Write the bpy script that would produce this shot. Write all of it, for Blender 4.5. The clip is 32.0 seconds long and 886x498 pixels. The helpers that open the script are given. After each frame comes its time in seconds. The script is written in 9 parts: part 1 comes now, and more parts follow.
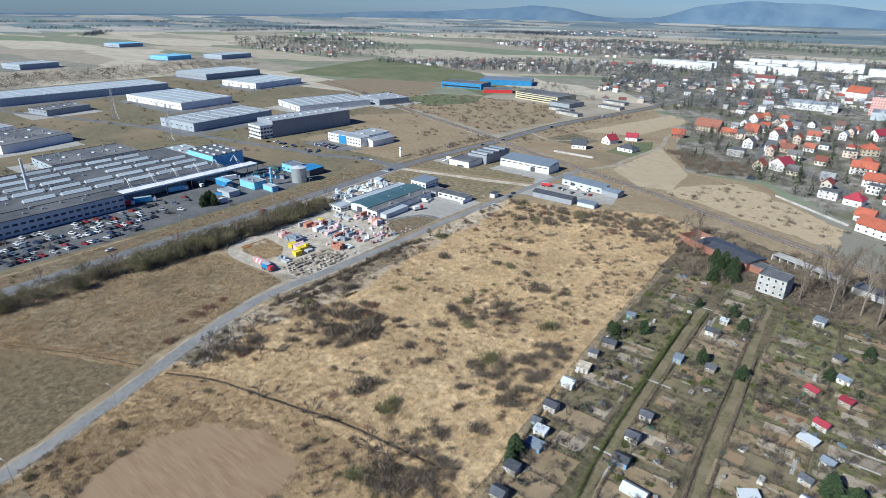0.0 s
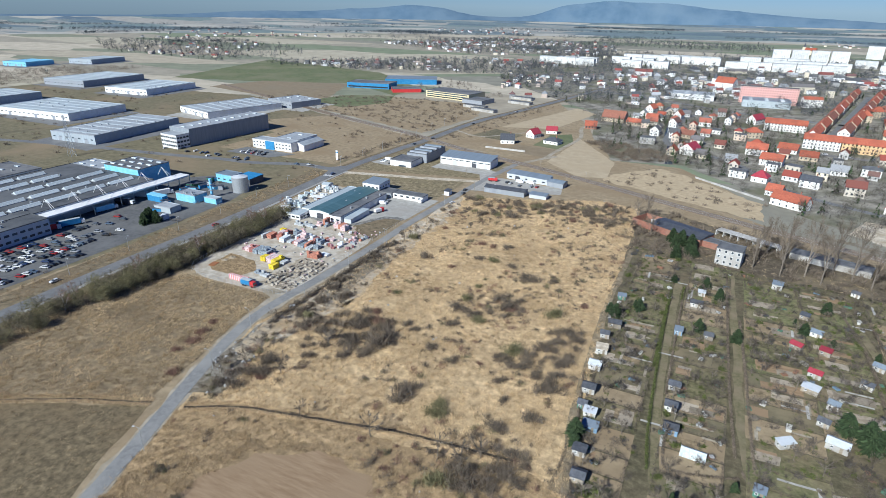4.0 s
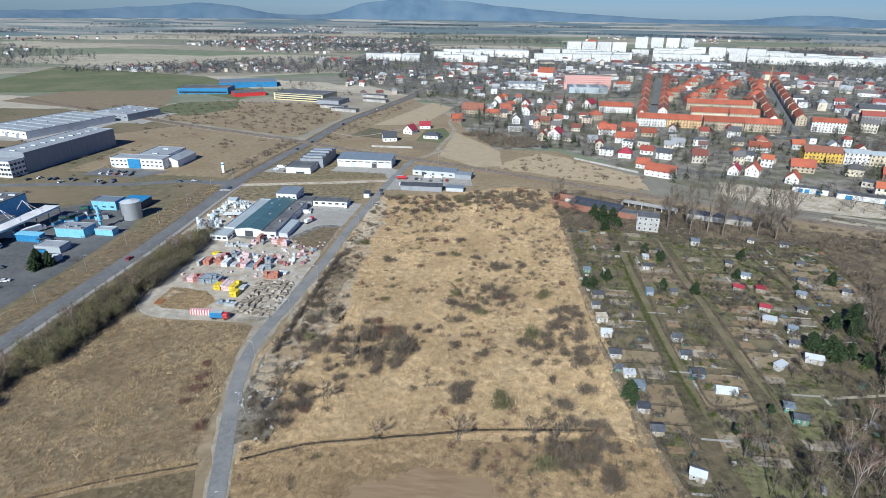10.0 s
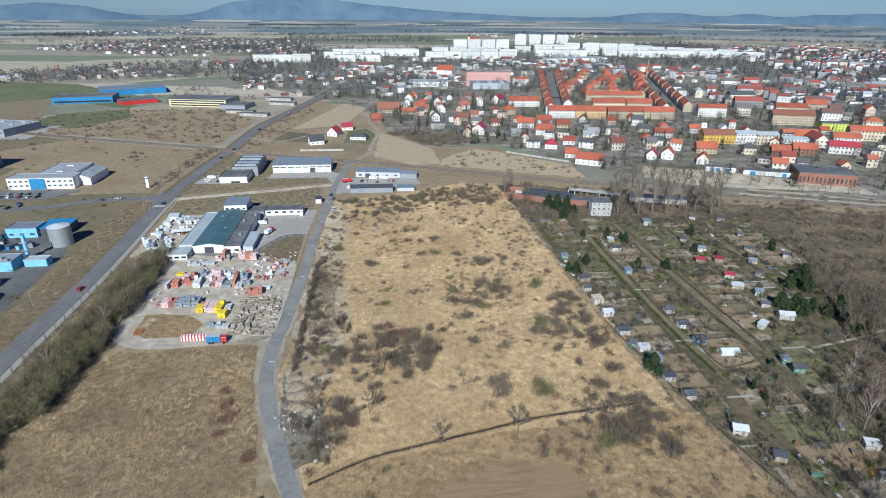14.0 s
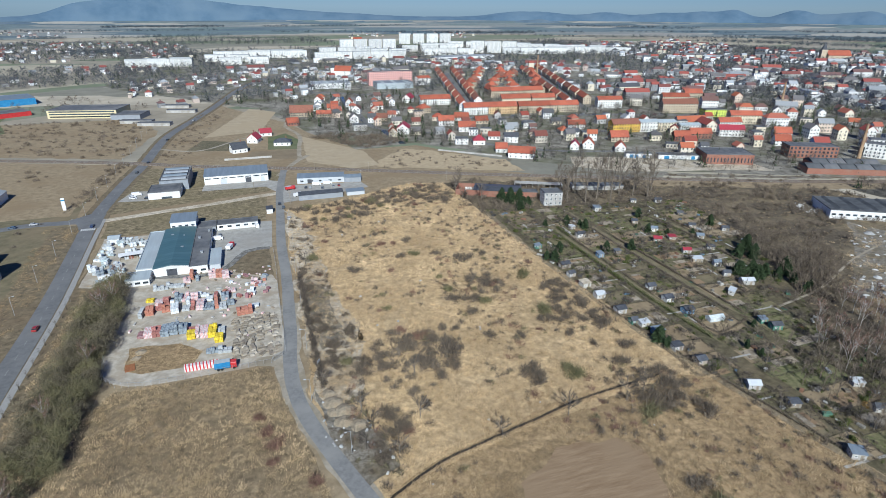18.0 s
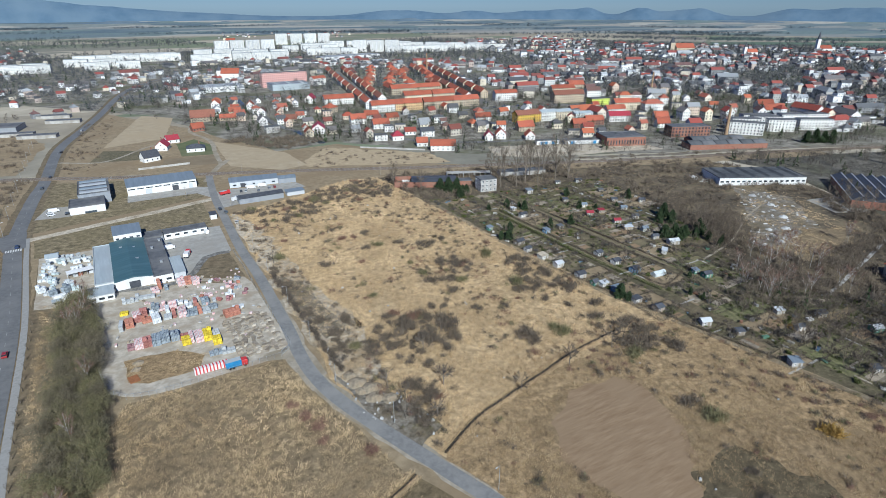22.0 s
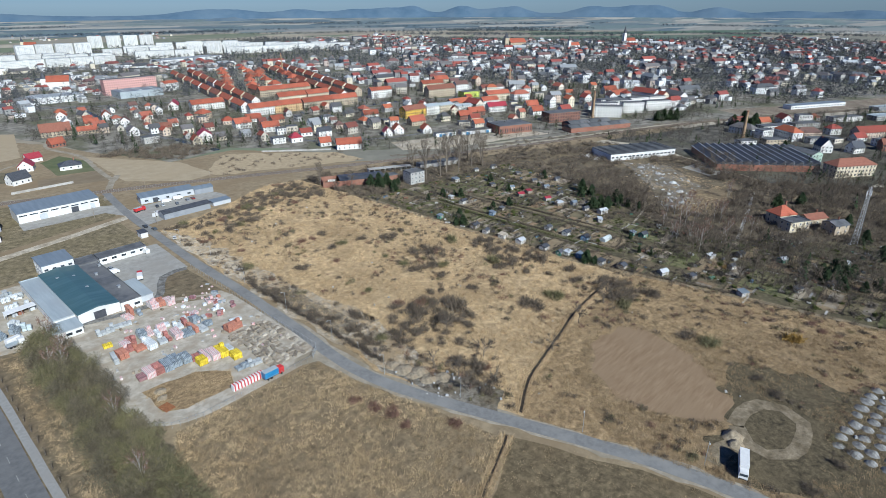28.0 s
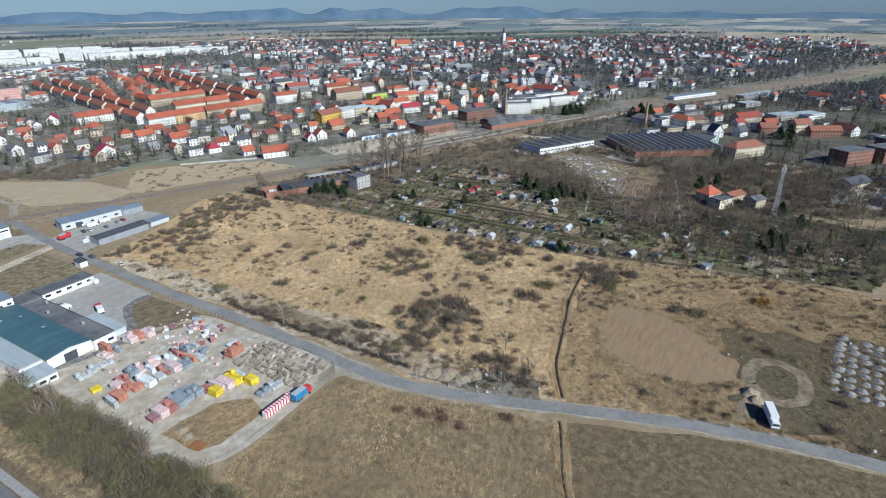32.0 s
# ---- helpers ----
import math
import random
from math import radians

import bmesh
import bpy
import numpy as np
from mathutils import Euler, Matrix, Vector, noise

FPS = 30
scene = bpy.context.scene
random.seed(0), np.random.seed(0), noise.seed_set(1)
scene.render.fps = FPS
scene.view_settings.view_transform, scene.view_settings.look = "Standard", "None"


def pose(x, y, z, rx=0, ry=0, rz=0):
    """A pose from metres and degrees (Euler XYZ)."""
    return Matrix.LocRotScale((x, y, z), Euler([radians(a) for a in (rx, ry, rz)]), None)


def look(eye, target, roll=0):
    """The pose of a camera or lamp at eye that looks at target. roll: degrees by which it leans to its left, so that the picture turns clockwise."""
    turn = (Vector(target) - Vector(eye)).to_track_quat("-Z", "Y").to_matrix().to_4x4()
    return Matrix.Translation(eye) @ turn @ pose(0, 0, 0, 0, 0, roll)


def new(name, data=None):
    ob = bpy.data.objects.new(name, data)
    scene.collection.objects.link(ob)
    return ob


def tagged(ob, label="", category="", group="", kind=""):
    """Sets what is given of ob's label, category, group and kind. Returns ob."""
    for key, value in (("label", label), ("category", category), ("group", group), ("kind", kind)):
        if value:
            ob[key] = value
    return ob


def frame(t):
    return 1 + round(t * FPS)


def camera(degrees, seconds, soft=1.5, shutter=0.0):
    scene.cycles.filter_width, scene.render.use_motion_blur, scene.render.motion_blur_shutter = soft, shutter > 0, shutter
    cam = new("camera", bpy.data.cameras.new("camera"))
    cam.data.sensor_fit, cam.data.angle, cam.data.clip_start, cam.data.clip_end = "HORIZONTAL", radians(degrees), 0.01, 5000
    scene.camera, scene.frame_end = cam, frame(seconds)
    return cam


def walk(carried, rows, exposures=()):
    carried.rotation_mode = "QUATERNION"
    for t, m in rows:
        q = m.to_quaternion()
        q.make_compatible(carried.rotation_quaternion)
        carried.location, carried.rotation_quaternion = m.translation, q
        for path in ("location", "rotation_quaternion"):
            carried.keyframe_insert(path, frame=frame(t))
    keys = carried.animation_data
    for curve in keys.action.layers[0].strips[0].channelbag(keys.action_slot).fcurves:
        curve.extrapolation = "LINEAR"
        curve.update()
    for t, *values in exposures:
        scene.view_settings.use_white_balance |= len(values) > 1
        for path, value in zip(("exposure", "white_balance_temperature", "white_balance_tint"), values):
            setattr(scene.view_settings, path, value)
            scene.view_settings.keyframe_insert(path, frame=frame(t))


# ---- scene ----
cam = camera(75.8, 32.0, soft=0.55)
METRES, EYE, TILT, LEAN, TURN = 367.0, 120.0, 0.0, 0.0, 37.3
ROWS = [
    (0.0, 0.0, 0.0, 0.0, 0.35, -23.23, -0.81),
    (0.5, -0.0153, -0.0001, -0.0001, -1.11, -23.2, -0.79),
    (1.0, -0.0321, 0.0, -0.0003, -2.68, -23.17, -0.8),
    (1.5, -0.0473, 0.0007, -0.0002, -4.12, -23.17, -0.76),
    (2.0, -0.0642, 0.0016, -0.0004, -5.71, -23.15, -0.78),
    (2.5, -0.0793, 0.0031, -0.0005, -7.17, -23.14, -0.76),
    (3.0, -0.0958, 0.0052, -0.0006, -8.7, -23.13, -0.76),
    (3.5, -0.1111, 0.0074, -0.0008, -10.13, -23.12, -0.79),
    (5.5, -0.1743, 0.0221, -0.0011, -16.23, -23.13, -0.82),
    (6.0, -0.1903, 0.0266, -0.0011, -17.82, -23.13, -0.8),
    (6.5, -0.2047, 0.0313, -0.0009, -19.38, -23.14, -0.77),
    (7.0, -0.2206, 0.0368, -0.0012, -21.13, -23.12, -0.77),
    (7.5, -0.2346, 0.0425, -0.0013, -22.71, -23.13, -0.73),
    (8.0, -0.25, 0.0491, -0.0013, -24.42, -23.12, -0.74),
    (8.5, -0.264, 0.0555, -0.0013, -25.98, -23.12, -0.72),
    (9.0, -0.2784, 0.0629, -0.0013, -27.68, -23.11, -0.65),
    (9.5, -0.2918, 0.0699, -0.0013, -29.24, -23.12, -0.61),
    (10.0, -0.3065, 0.0783, -0.0017, -30.92, -23.1, -0.64),
    (10.5, -0.3193, 0.0861, -0.0018, -32.44, -23.09, -0.57),
    (11.0, -0.3336, 0.0951, -0.0022, -34.05, -23.07, -0.57),
    (11.5, -0.346, 0.1037, -0.0024, -35.48, -23.1, -0.52),
    (12.0, -0.3594, 0.1134, -0.0027, -37.03, -23.11, -0.51),
    (12.5, -0.3713, 0.1226, -0.003, -38.48, -23.1, -0.48),
    (13.0, -0.3842, 0.1329, -0.0032, -40.04, -23.09, -0.46),
    (13.5, -0.396, 0.1427, -0.0035, -41.49, -23.08, -0.45),
    (14.0, -0.4081, 0.1537, -0.0036, -43.07, -23.07, -0.41),
    (14.5, -0.4191, 0.1642, -0.0037, -44.51, -23.07, -0.38),
    (16.5, -0.4635, 0.21, -0.0033, -50.6, -23.04, -0.36),
    (17.0, -0.4739, 0.2229, -0.0033, -52.2, -23.04, -0.34),
    (17.5, -0.4832, 0.2349, -0.0032, -53.68, -23.05, -0.31),
    (18.0, -0.4932, 0.2474, -0.0033, -55.28, -23.05, -0.24),
    (18.5, -0.5033, 0.2582, -0.0031, -56.75, -23.04, -0.25),
    (19.0, -0.5145, 0.2686, -0.0032, -58.39, -23.04, -0.2),
    (19.5, -0.5259, 0.2772, -0.0033, -59.94, -23.03, -0.16),
    (20.0, -0.5385, 0.2853, -0.0031, -61.64, -23.04, -0.1),
    (20.5, -0.5513, 0.2928, -0.0029, -63.25, -23.05, -0.1),
    (21.0, -0.5645, 0.3009, -0.0028, -64.9, -23.07, -0.04),
    (21.5, -0.5758, 0.3097, -0.0027, -66.31, -23.08, -0.02),
    (22.0, -0.5877, 0.3193, -0.0022, -67.75, -23.12, 0.01),
    (22.5, -0.5985, 0.3286, -0.0021, -69.05, -23.14, 0.04),
    (23.0, -0.6093, 0.3393, -0.0022, -70.39, -23.16, 0.07),
    (23.5, -0.6187, 0.35, -0.0021, -71.59, -23.16, 0.06),
    (24.0, -0.6275, 0.3623, -0.0018, -72.89, -23.17, 0.08),
    (24.5, -0.6344, 0.3747, -0.0018, -74.09, -23.17, 0.09),
    (25.0, -0.6408, 0.3887, -0.0018, -75.35, -23.19, 0.11),
    (25.5, -0.6461, 0.4021, -0.0019, -76.53, -23.21, 0.1),
    (27.5, -0.6609, 0.4617, -0.0026, -82.63, -23.26, 0.13),
    (28.0, -0.6633, 0.478, -0.0025, -84.46, -23.28, 0.14),
    (28.5, -0.6649, 0.4931, -0.0026, -86.01, -23.29, 0.16),
    (29.0, -0.666, 0.5094, -0.0026, -87.58, -23.3, 0.18),
    (29.5, -0.6666, 0.5246, -0.0025, -89.05, -23.3, 0.19),
    (30.0, -0.6667, 0.541, -0.0025, -90.64, -23.28, 0.21),
    (30.5, -0.6665, 0.556, -0.0024, -92.1, -23.25, 0.24),
    (31.0, -0.6659, 0.5725, -0.0025, -93.69, -23.21, 0.23),
    (31.5, -0.6649, 0.5874, -0.0026, -95.15, -23.19, 0.25),
    (32.0, -0.6634, 0.6037, -0.0027, -96.73, -23.18, 0.26),
]
walk(cam, [(t, pose(0, 0, EYE, TILT, LEAN, TURN) @ pose(METRES * x, METRES * y, METRES * z, 90 + pitch, roll, yaw)) for t, x, y, z, yaw, pitch, roll in ROWS], exposures=[(0.0, 0.43, 5950, 4), (10.0, 0.28, 5950, 4), (20.0, 0.15, 5900, 3), (28.0, 0.14, 5900, 3), (32.0, 0.19, 5900, 3)])

# ---- world, sun ----
SUN_TO = Vector((0.24, 0.97, -0.70)).normalized()          # the way that sunlight travels
world = bpy.data.worlds.new("sky")
scene.world = world
world.use_nodes = True
wn = world.node_tree.nodes
sky = wn.new("ShaderNodeTexSky")
sky.sky_type = "NISHITA"
sky.sun_disc = False
sky.sun_elevation = math.asin(-SUN_TO.z)
sky.sun_rotation = math.atan2(-SUN_TO.x, -SUN_TO.y)
sky.altitude = 200
sky.air_density, sky.dust_density, sky.ozone_density = 1.0, 0.0, 2.2
wn["Background"].inputs[1].default_value = 0.05
tint = wn.new("ShaderNodeMix")
tint.data_type, tint.blend_type = "RGBA", "MULTIPLY"
tint.inputs[0].default_value, tint.inputs[7].default_value = 1.0, (0.43, 0.645, 1.2, 1)
world.node_tree.links.new(sky.outputs[0], tint.inputs[6])
world.node_tree.links.new(tint.outputs[2], wn["Background"].inputs[0])
lamp = bpy.data.lights.new("sun", "SUN")
lamp.energy, lamp.angle, lamp.color = 5.0, radians(0.6), (1.0, 0.97, 0.92)
sun = new("sun", lamp)
sun.matrix_world = look(-100 * SUN_TO, (0, 0, 0))
scene.view_settings.exposure = 0.0

# ---- materials ----
def surf(name, c1, c2, scale=1.0, c3=None, scale2=0.05, rough=0.9, bump=0.0, metal=0.0, stretch=None, spread=0.0, by="object", gloss=0.3, lo=0.35, hi=0.65):
    """A surface of two colours in a fine grain, a third in large patches; spread: variation from piece to piece."""
    m = bpy.data.materials.new(name)
    m.use_nodes = True
    n, l = m.node_tree.nodes, m.node_tree.links
    b = n["Principled BSDF"]
    tc = n.new("ShaderNodeTexCoord")
    co = tc.outputs["Object"]
    if stretch:
        mp = n.new("ShaderNodeMapping")
        mp.inputs["Scale"].default_value = stretch[:3]
        if len(stretch) > 3:
            mp.inputs["Rotation"].default_value = (0, 0, radians(stretch[3]))
        l.new(co, mp.inputs[0])
        co = mp.outputs[0]
    na = n.new("ShaderNodeTexNoise")
    na.inputs["Scale"].default_value, na.inputs["Detail"].default_value, na.inputs["Roughness"].default_value = scale, 6, 0.65
    l.new(co, na.inputs["Vector"])
    ra = n.new("ShaderNodeValToRGB")
    ra.color_ramp.elements[0].position, ra.color_ramp.elements[1].position = lo, hi
    ra.color_ramp.elements[0].color, ra.color_ramp.elements[1].color = (*c1, 1), (*c2, 1)
    l.new(na.outputs[0], ra.inputs[0])
    out = ra.outputs[0]
    if bump >= 0.3:
        nf, rf, mf = n.new("ShaderNodeTexNoise"), n.new("ShaderNodeMapRange"), n.new("ShaderNodeMix")
        nf.inputs["Scale"].default_value, nf.inputs["Detail"].default_value, nf.inputs["Roughness"].default_value = 0.3, 9, 0.82
        l.new(tc.outputs["Object"], nf.inputs["Vector"])
        rf.inputs[1].default_value, rf.inputs[2].default_value, rf.inputs[3].default_value, rf.inputs[4].default_value = 0.33, 0.67, 0.55, 1.4
        l.new(nf.outputs[0], rf.inputs[0])
        mf.data_type, mf.blend_type = "RGBA", "MULTIPLY"
        mf.inputs[0].default_value = 1.0
        l.new(out, mf.inputs[6])
        l.new(rf.outputs[0], mf.inputs[7])
        out = mf.outputs[2]
    if c3:
        nb = n.new("ShaderNodeTexNoise")
        nb.inputs["Scale"].default_value, nb.inputs["Detail"].default_value = scale2, 4
        l.new(tc.outputs["Object"], nb.inputs["Vector"])
        rb = n.new("ShaderNodeValToRGB")
        rb.color_ramp.elements[0].position, rb.color_ramp.elements[1].position = 0.45, 0.68
        l.new(nb.outputs[0], rb.inputs[0])
        mx = n.new("ShaderNodeMix")
        mx.data_type = "RGBA"
        l.new(rb.outputs[0], mx.inputs[0])
        l.new(out, mx.inputs[6])
        mx.inputs[7].default_value = (*c3, 1)
        if bump >= 0.3:
            m3 = n.new("ShaderNodeMix")
            m3.data_type, m3.blend_type = "RGBA", "MULTIPLY"
            m3.inputs[0].default_value, m3.inputs[6].default_value = 1.0, (*c3, 1)
            l.new(rf.outputs[0], m3.inputs[7])
            l.new(m3.outputs[2], mx.inputs[7])
        out = mx.outputs[2]
    if spread:
        rnd = n.new("ShaderNodeObjectInfo").outputs["Random"] if by == "object" else n.new("ShaderNodeNewGeometry").outputs["Random Per Island"]
        mr = n.new("ShaderNodeMapRange")
        mr.inputs[3].default_value, mr.inputs[4].default_value = 1 - spread, 1 + spread
        l.new(rnd, mr.inputs[0])
        hs = n.new("ShaderNodeHueSaturation")
        l.new(mr.outputs[0], hs.inputs["Value"])
        l.new(out, hs.inputs["Color"])
        out = hs.outputs[0]
    l.new(out, b.inputs["Base Color"])
    b.inputs["Roughness"].default_value, b.inputs["Metallic"].default_value = rough, metal
    b.inputs["Specular IOR Level"].default_value = gloss
    if bump:
        bp = n.new("ShaderNodeBump")
        bp.inputs["Strength"].default_value, bp.inputs["Distance"].default_value = bump, 0.4
        l.new(na.outputs[0], bp.inputs["Height"])
        l.new(bp.outputs[0], b.inputs["Normal"])
    return m


def choice(name, colours, by="object", rough=0.8, grain=6.0, gloss=0.3, metal=0.0):
    """A surface whose colour is drawn for each object or island out of a few, with grain."""
    m = surf(name, (0.78, 0.78, 0.78), (1.1, 1.1, 1.1), grain, rough=rough, gloss=gloss, metal=metal)
    n, l = m.node_tree.nodes, m.node_tree.links
    rnd = n.new("ShaderNodeObjectInfo").outputs["Random"] if by == "object" else n.new("ShaderNodeNewGeometry").outputs["Random Per Island"]
    r = n.new("ShaderNodeValToRGB")
    r.color_ramp.interpolation = "CONSTANT"
    el = r.color_ramp.elements
    while len(el) < len(colours):
        el.new(0.5)
    for i, c in enumerate(colours):
        el[i].position = i / len(colours)
    for i, c in enumerate(colours):
        el[i].color = (*c, 1)
    l.new(rnd, r.inputs[0])
    mx = n.new("ShaderNodeMix")
    mx.data_type, mx.blend_type = "RGBA", "MULTIPLY"
    mx.inputs[0].default_value = 1.0
    l.new(r.outputs[0], mx.inputs[6])
    l.new(n["Color Ramp"].outputs[0], mx.inputs[7])
    l.new(mx.outputs[2], n["Principled BSDF"].inputs["Base Color"])
    return m


def far_fields(name, cols, size):
    """Open farmland: long parcels of stubble, tilled soil and young corn, with grain."""
    m = surf(name, (0.8, 0.8, 0.8), (1.1, 1.1, 1.1), 0.03, rough=0.95)
    n, l = m.node_tree.nodes, m.node_tree.links
    tc, mp, vo = n.new("ShaderNodeTexCoord"), n.new("ShaderNodeMapping"), n.new("ShaderNodeTexVoronoi")
    mp.inputs["Scale"].default_value, mp.inputs["Rotation"].default_value = size, (0, 0, radians(24))
    vo.distance = "CHEBYCHEV"
    vo.inputs["Scale"].default_value = 1.0
    l.new(tc.outputs["Object"], mp.inputs[0])
    l.new(mp.outputs[0], vo.inputs["Vector"])
    sp = n.new("ShaderNodeSeparateColor")
    l.new(vo.outputs["Color"], sp.inputs[0])
    r = n.new("ShaderNodeValToRGB")
    r.color_ramp.interpolation = "CONSTANT"
    el = r.color_ramp.elements
    while len(el) < len(cols):
        el.new(0.5)
    for i in range(len(cols)):
        el[i].position = i / len(cols)
    for i, c in enumerate(cols):
        el[i].color = (*c, 1)
    l.new(sp.outputs[0], r.inputs[0])
    mx = n.new("ShaderNodeMix")
    mx.data_type, mx.blend_type = "RGBA", "MULTIPLY"
    mx.inputs[0].default_value = 1.0
    l.new(r.outputs[0], mx.inputs[6])
    l.new(n["Color Ramp"].outputs[0], mx.inputs[7])
    l.new(mx.outputs[2], n["Principled BSDF"].inputs["Base Color"])
    return m


# haze is painted into the fields: FARM paler, FARM2 also bluer and flatter
FARM = far_fields("farmland", [(0.388, 0.342, 0.257), (0.194, 0.222, 0.142), (0.331, 0.291, 0.222), (0.456, 0.405, 0.314), (0.217, 0.228, 0.160), (0.308, 0.279, 0.217), (0.410, 0.370, 0.279), (0.239, 0.228, 0.182)], (0.0022, 0.0065, 1))
FARM2 = far_fields("hazed_farmland", [(0.325, 0.314, 0.280), (0.168, 0.218, 0.213), (0.258, 0.269, 0.252), (0.403, 0.386, 0.336), (0.123, 0.168, 0.190), (0.224, 0.252, 0.241), (0.157, 0.202, 0.213)], (0.0022, 0.0052, 0.06))
REED = surf("dry_reed_ground", (0.325, 0.236, 0.13), (0.615, 0.455, 0.26), 0.35, (0.385, 0.28, 0.155), 0.045, bump=0.5)
REED2 = surf("dull_reed_ground", (0.156, 0.117, 0.070), (0.313, 0.241, 0.145), 0.5, (0.175, 0.133, 0.081), 0.07, bump=0.5)
REED3 = surf("brown_reed_ground", (0.178, 0.126, 0.070), (0.368, 0.265, 0.149), 0.5, (0.254, 0.183, 0.102), 0.03, bump=0.5)
REEDM = surf("mixed_reed_ground", (0.210, 0.148, 0.079), (0.457, 0.326, 0.180), 0.4, (0.284, 0.202, 0.111), 0.04, bump=0.5)
ZEBRA = surf("white_road_paint", (0.55, 0.55, 0.53), (0.72, 0.72, 0.70), 2)
BLADE3 = surf("brown_reed_stalks", (0.243, 0.175, 0.102), (0.462, 0.342, 0.201), 0.08, (0.332, 0.241, 0.139), 0.06, spread=0.3, by="island")
TRACKM = surf("worn_wheel_track", (0.19, 0.152, 0.10), (0.29, 0.24, 0.165), 0.7, (0.15, 0.118, 0.073), 0.25, bump=0.3)
TURF = surf("mown_turf", (0.10, 0.09, 0.055), (0.18, 0.158, 0.098), 0.5, (0.19, 0.16, 0.10), 0.04, bump=0.4)
OLIVE = surf("olive_rough_lawn", (0.15, 0.124, 0.072), (0.265, 0.215, 0.132), 0.3, (0.20, 0.165, 0.092), 0.04, bump=0.4)
VERGE = surf("road_verge", (0.225, 0.174, 0.108), (0.345, 0.272, 0.172), 0.25, (0.25, 0.187, 0.113), 0.03, bump=0.25)
LAWN = surf("garden_lawn", (0.092, 0.087, 0.042), (0.20, 0.178, 0.096), 0.5, (0.19, 0.152, 0.092), 0.045, bump=0.3)
GARDENG = surf("old_garden_ground", (0.066, 0.06, 0.034), (0.15, 0.13, 0.076), 0.4, (0.145, 0.117, 0.072), 0.04, bump=0.4)
SOIL = surf("bare_soil_patch", (0.228, 0.152, 0.088), (0.312, 0.222, 0.136), 0.35, (0.275, 0.194, 0.118), 0.06, bump=0.25, stretch=(0.3, 2.0, 1.0, 25))
BED = surf("dug_garden_bed", (0.26, 0.222, 0.168), (0.40, 0.345, 0.27), 1.2, (0.23, 0.185, 0.13), 0.3, rough=0.95, bump=0.2, spread=0.3, stretch=(1, 4, 1))
TANSAND = surf("tan_heaped_soil", (0.27, 0.222, 0.155), (0.43, 0.365, 0.265), 0.8, (0.25, 0.195, 0.13), 0.3, bump=0.6)
SAND = surf("pale_sand", (0.42, 0.365, 0.28), (0.60, 0.53, 0.42), 0.5, (0.36, 0.30, 0.21), 0.1, bump=0.4)
RUBBLE = surf("rubble_ground", (0.13, 0.114, 0.088), (0.30, 0.272, 0.225), 0.7, (0.15, 0.12, 0.075), 0.09, bump=0.6)
FIELD = surf("bare_field", (0.36, 0.29, 0.19), (0.44, 0.36, 0.245), 0.12, (0.40, 0.32, 0.21), 0.02, bump=0.1)
GREENF = surf("winter_corn", (0.105, 0.125, 0.058), (0.15, 0.165, 0.085), 0.1, (0.185, 0.178, 0.105), 0.015)
BROWNF = surf("tilled_field", (0.20, 0.155, 0.10), (0.25, 0.20, 0.13), 0.1, (0.22, 0.18, 0.12), 0.02)
TOWN = surf("town_ground", (0.105, 0.097, 0.075), (0.335, 0.31, 0.262), 0.09, (0.125, 0.128, 0.072), 0.022, bump=0.2)
EASTG = surf("dark_town_yards", (0.07, 0.064, 0.05), (0.19, 0.175, 0.145), 0.08, (0.085, 0.085, 0.05), 0.02, bump=0.3)
SCRUBG = surf("scrub_ground", (0.066, 0.054, 0.038), (0.145, 0.117, 0.08), 0.4, (0.22, 0.175, 0.11), 0.03, bump=0.5)
ASPHALT = surf("worn_asphalt", (0.13, 0.131, 0.131), (0.18, 0.181, 0.179), 0.5, (0.195, 0.194, 0.189), 0.08, rough=0.7, bump=0.05)
ASPHALT2 = surf("grey_asphalt_road", (0.185, 0.183, 0.176), (0.25, 0.247, 0.236), 0.6, (0.275, 0.268, 0.25), 0.1, rough=0.75, bump=0.05)
PAVED = surf("paved_yard", (0.29, 0.28, 0.255), (0.41, 0.395, 0.36), 0.3, (0.32, 0.30, 0.265), 0.06, rough=0.9, bump=0.05)
GRAVEL = surf("gravel_yard", (0.35, 0.315, 0.255), (0.54, 0.49, 0.41), 0.35, (0.34, 0.285, 0.215), 0.14, rough=0.95, bump=0.12)
DIRTROAD = surf("gravel_lane", (0.28, 0.245, 0.19), (0.41, 0.365, 0.29), 0.5, (0.26, 0.22, 0.155), 0.1, rough=0.95, bump=0.2)
BALLAST = surf("rail_ballast", (0.15, 0.117, 0.087), (0.27, 0.212, 0.157), 0.8, (0.21, 0.162, 0.117), 0.05, bump=0.3)
STEEL = surf("steel_rail", (0.18, 0.14, 0.11), (0.30, 0.26, 0.23), 2, rough=0.45, metal=0.7)
PAINT = surf("worn_road_paint", (0.20, 0.20, 0.19), (0.42, 0.42, 0.40), 2)
CONCRETE = surf("concrete", (0.36, 0.35, 0.33), (0.50, 0.49, 0.46), 0.8, (0.30, 0.28, 0.25), 0.15, bump=0.1)
WATER = surf("canal_water", (0.03, 0.05, 0.07), (0.05, 0.08, 0.11), 0.3, rough=0.12)
WHITEP = surf("white_panel", (0.68, 0.68, 0.68), (0.80, 0.80, 0.79), 0.5, (0.62, 0.62, 0.60), 0.1, rough=0.5)
LIGHTP = surf("light_grey_panel", (0.47, 0.50, 0.53), (0.58, 0.61, 0.64), 0.4, (0.50, 0.52, 0.54), 0.1, rough=0.5)
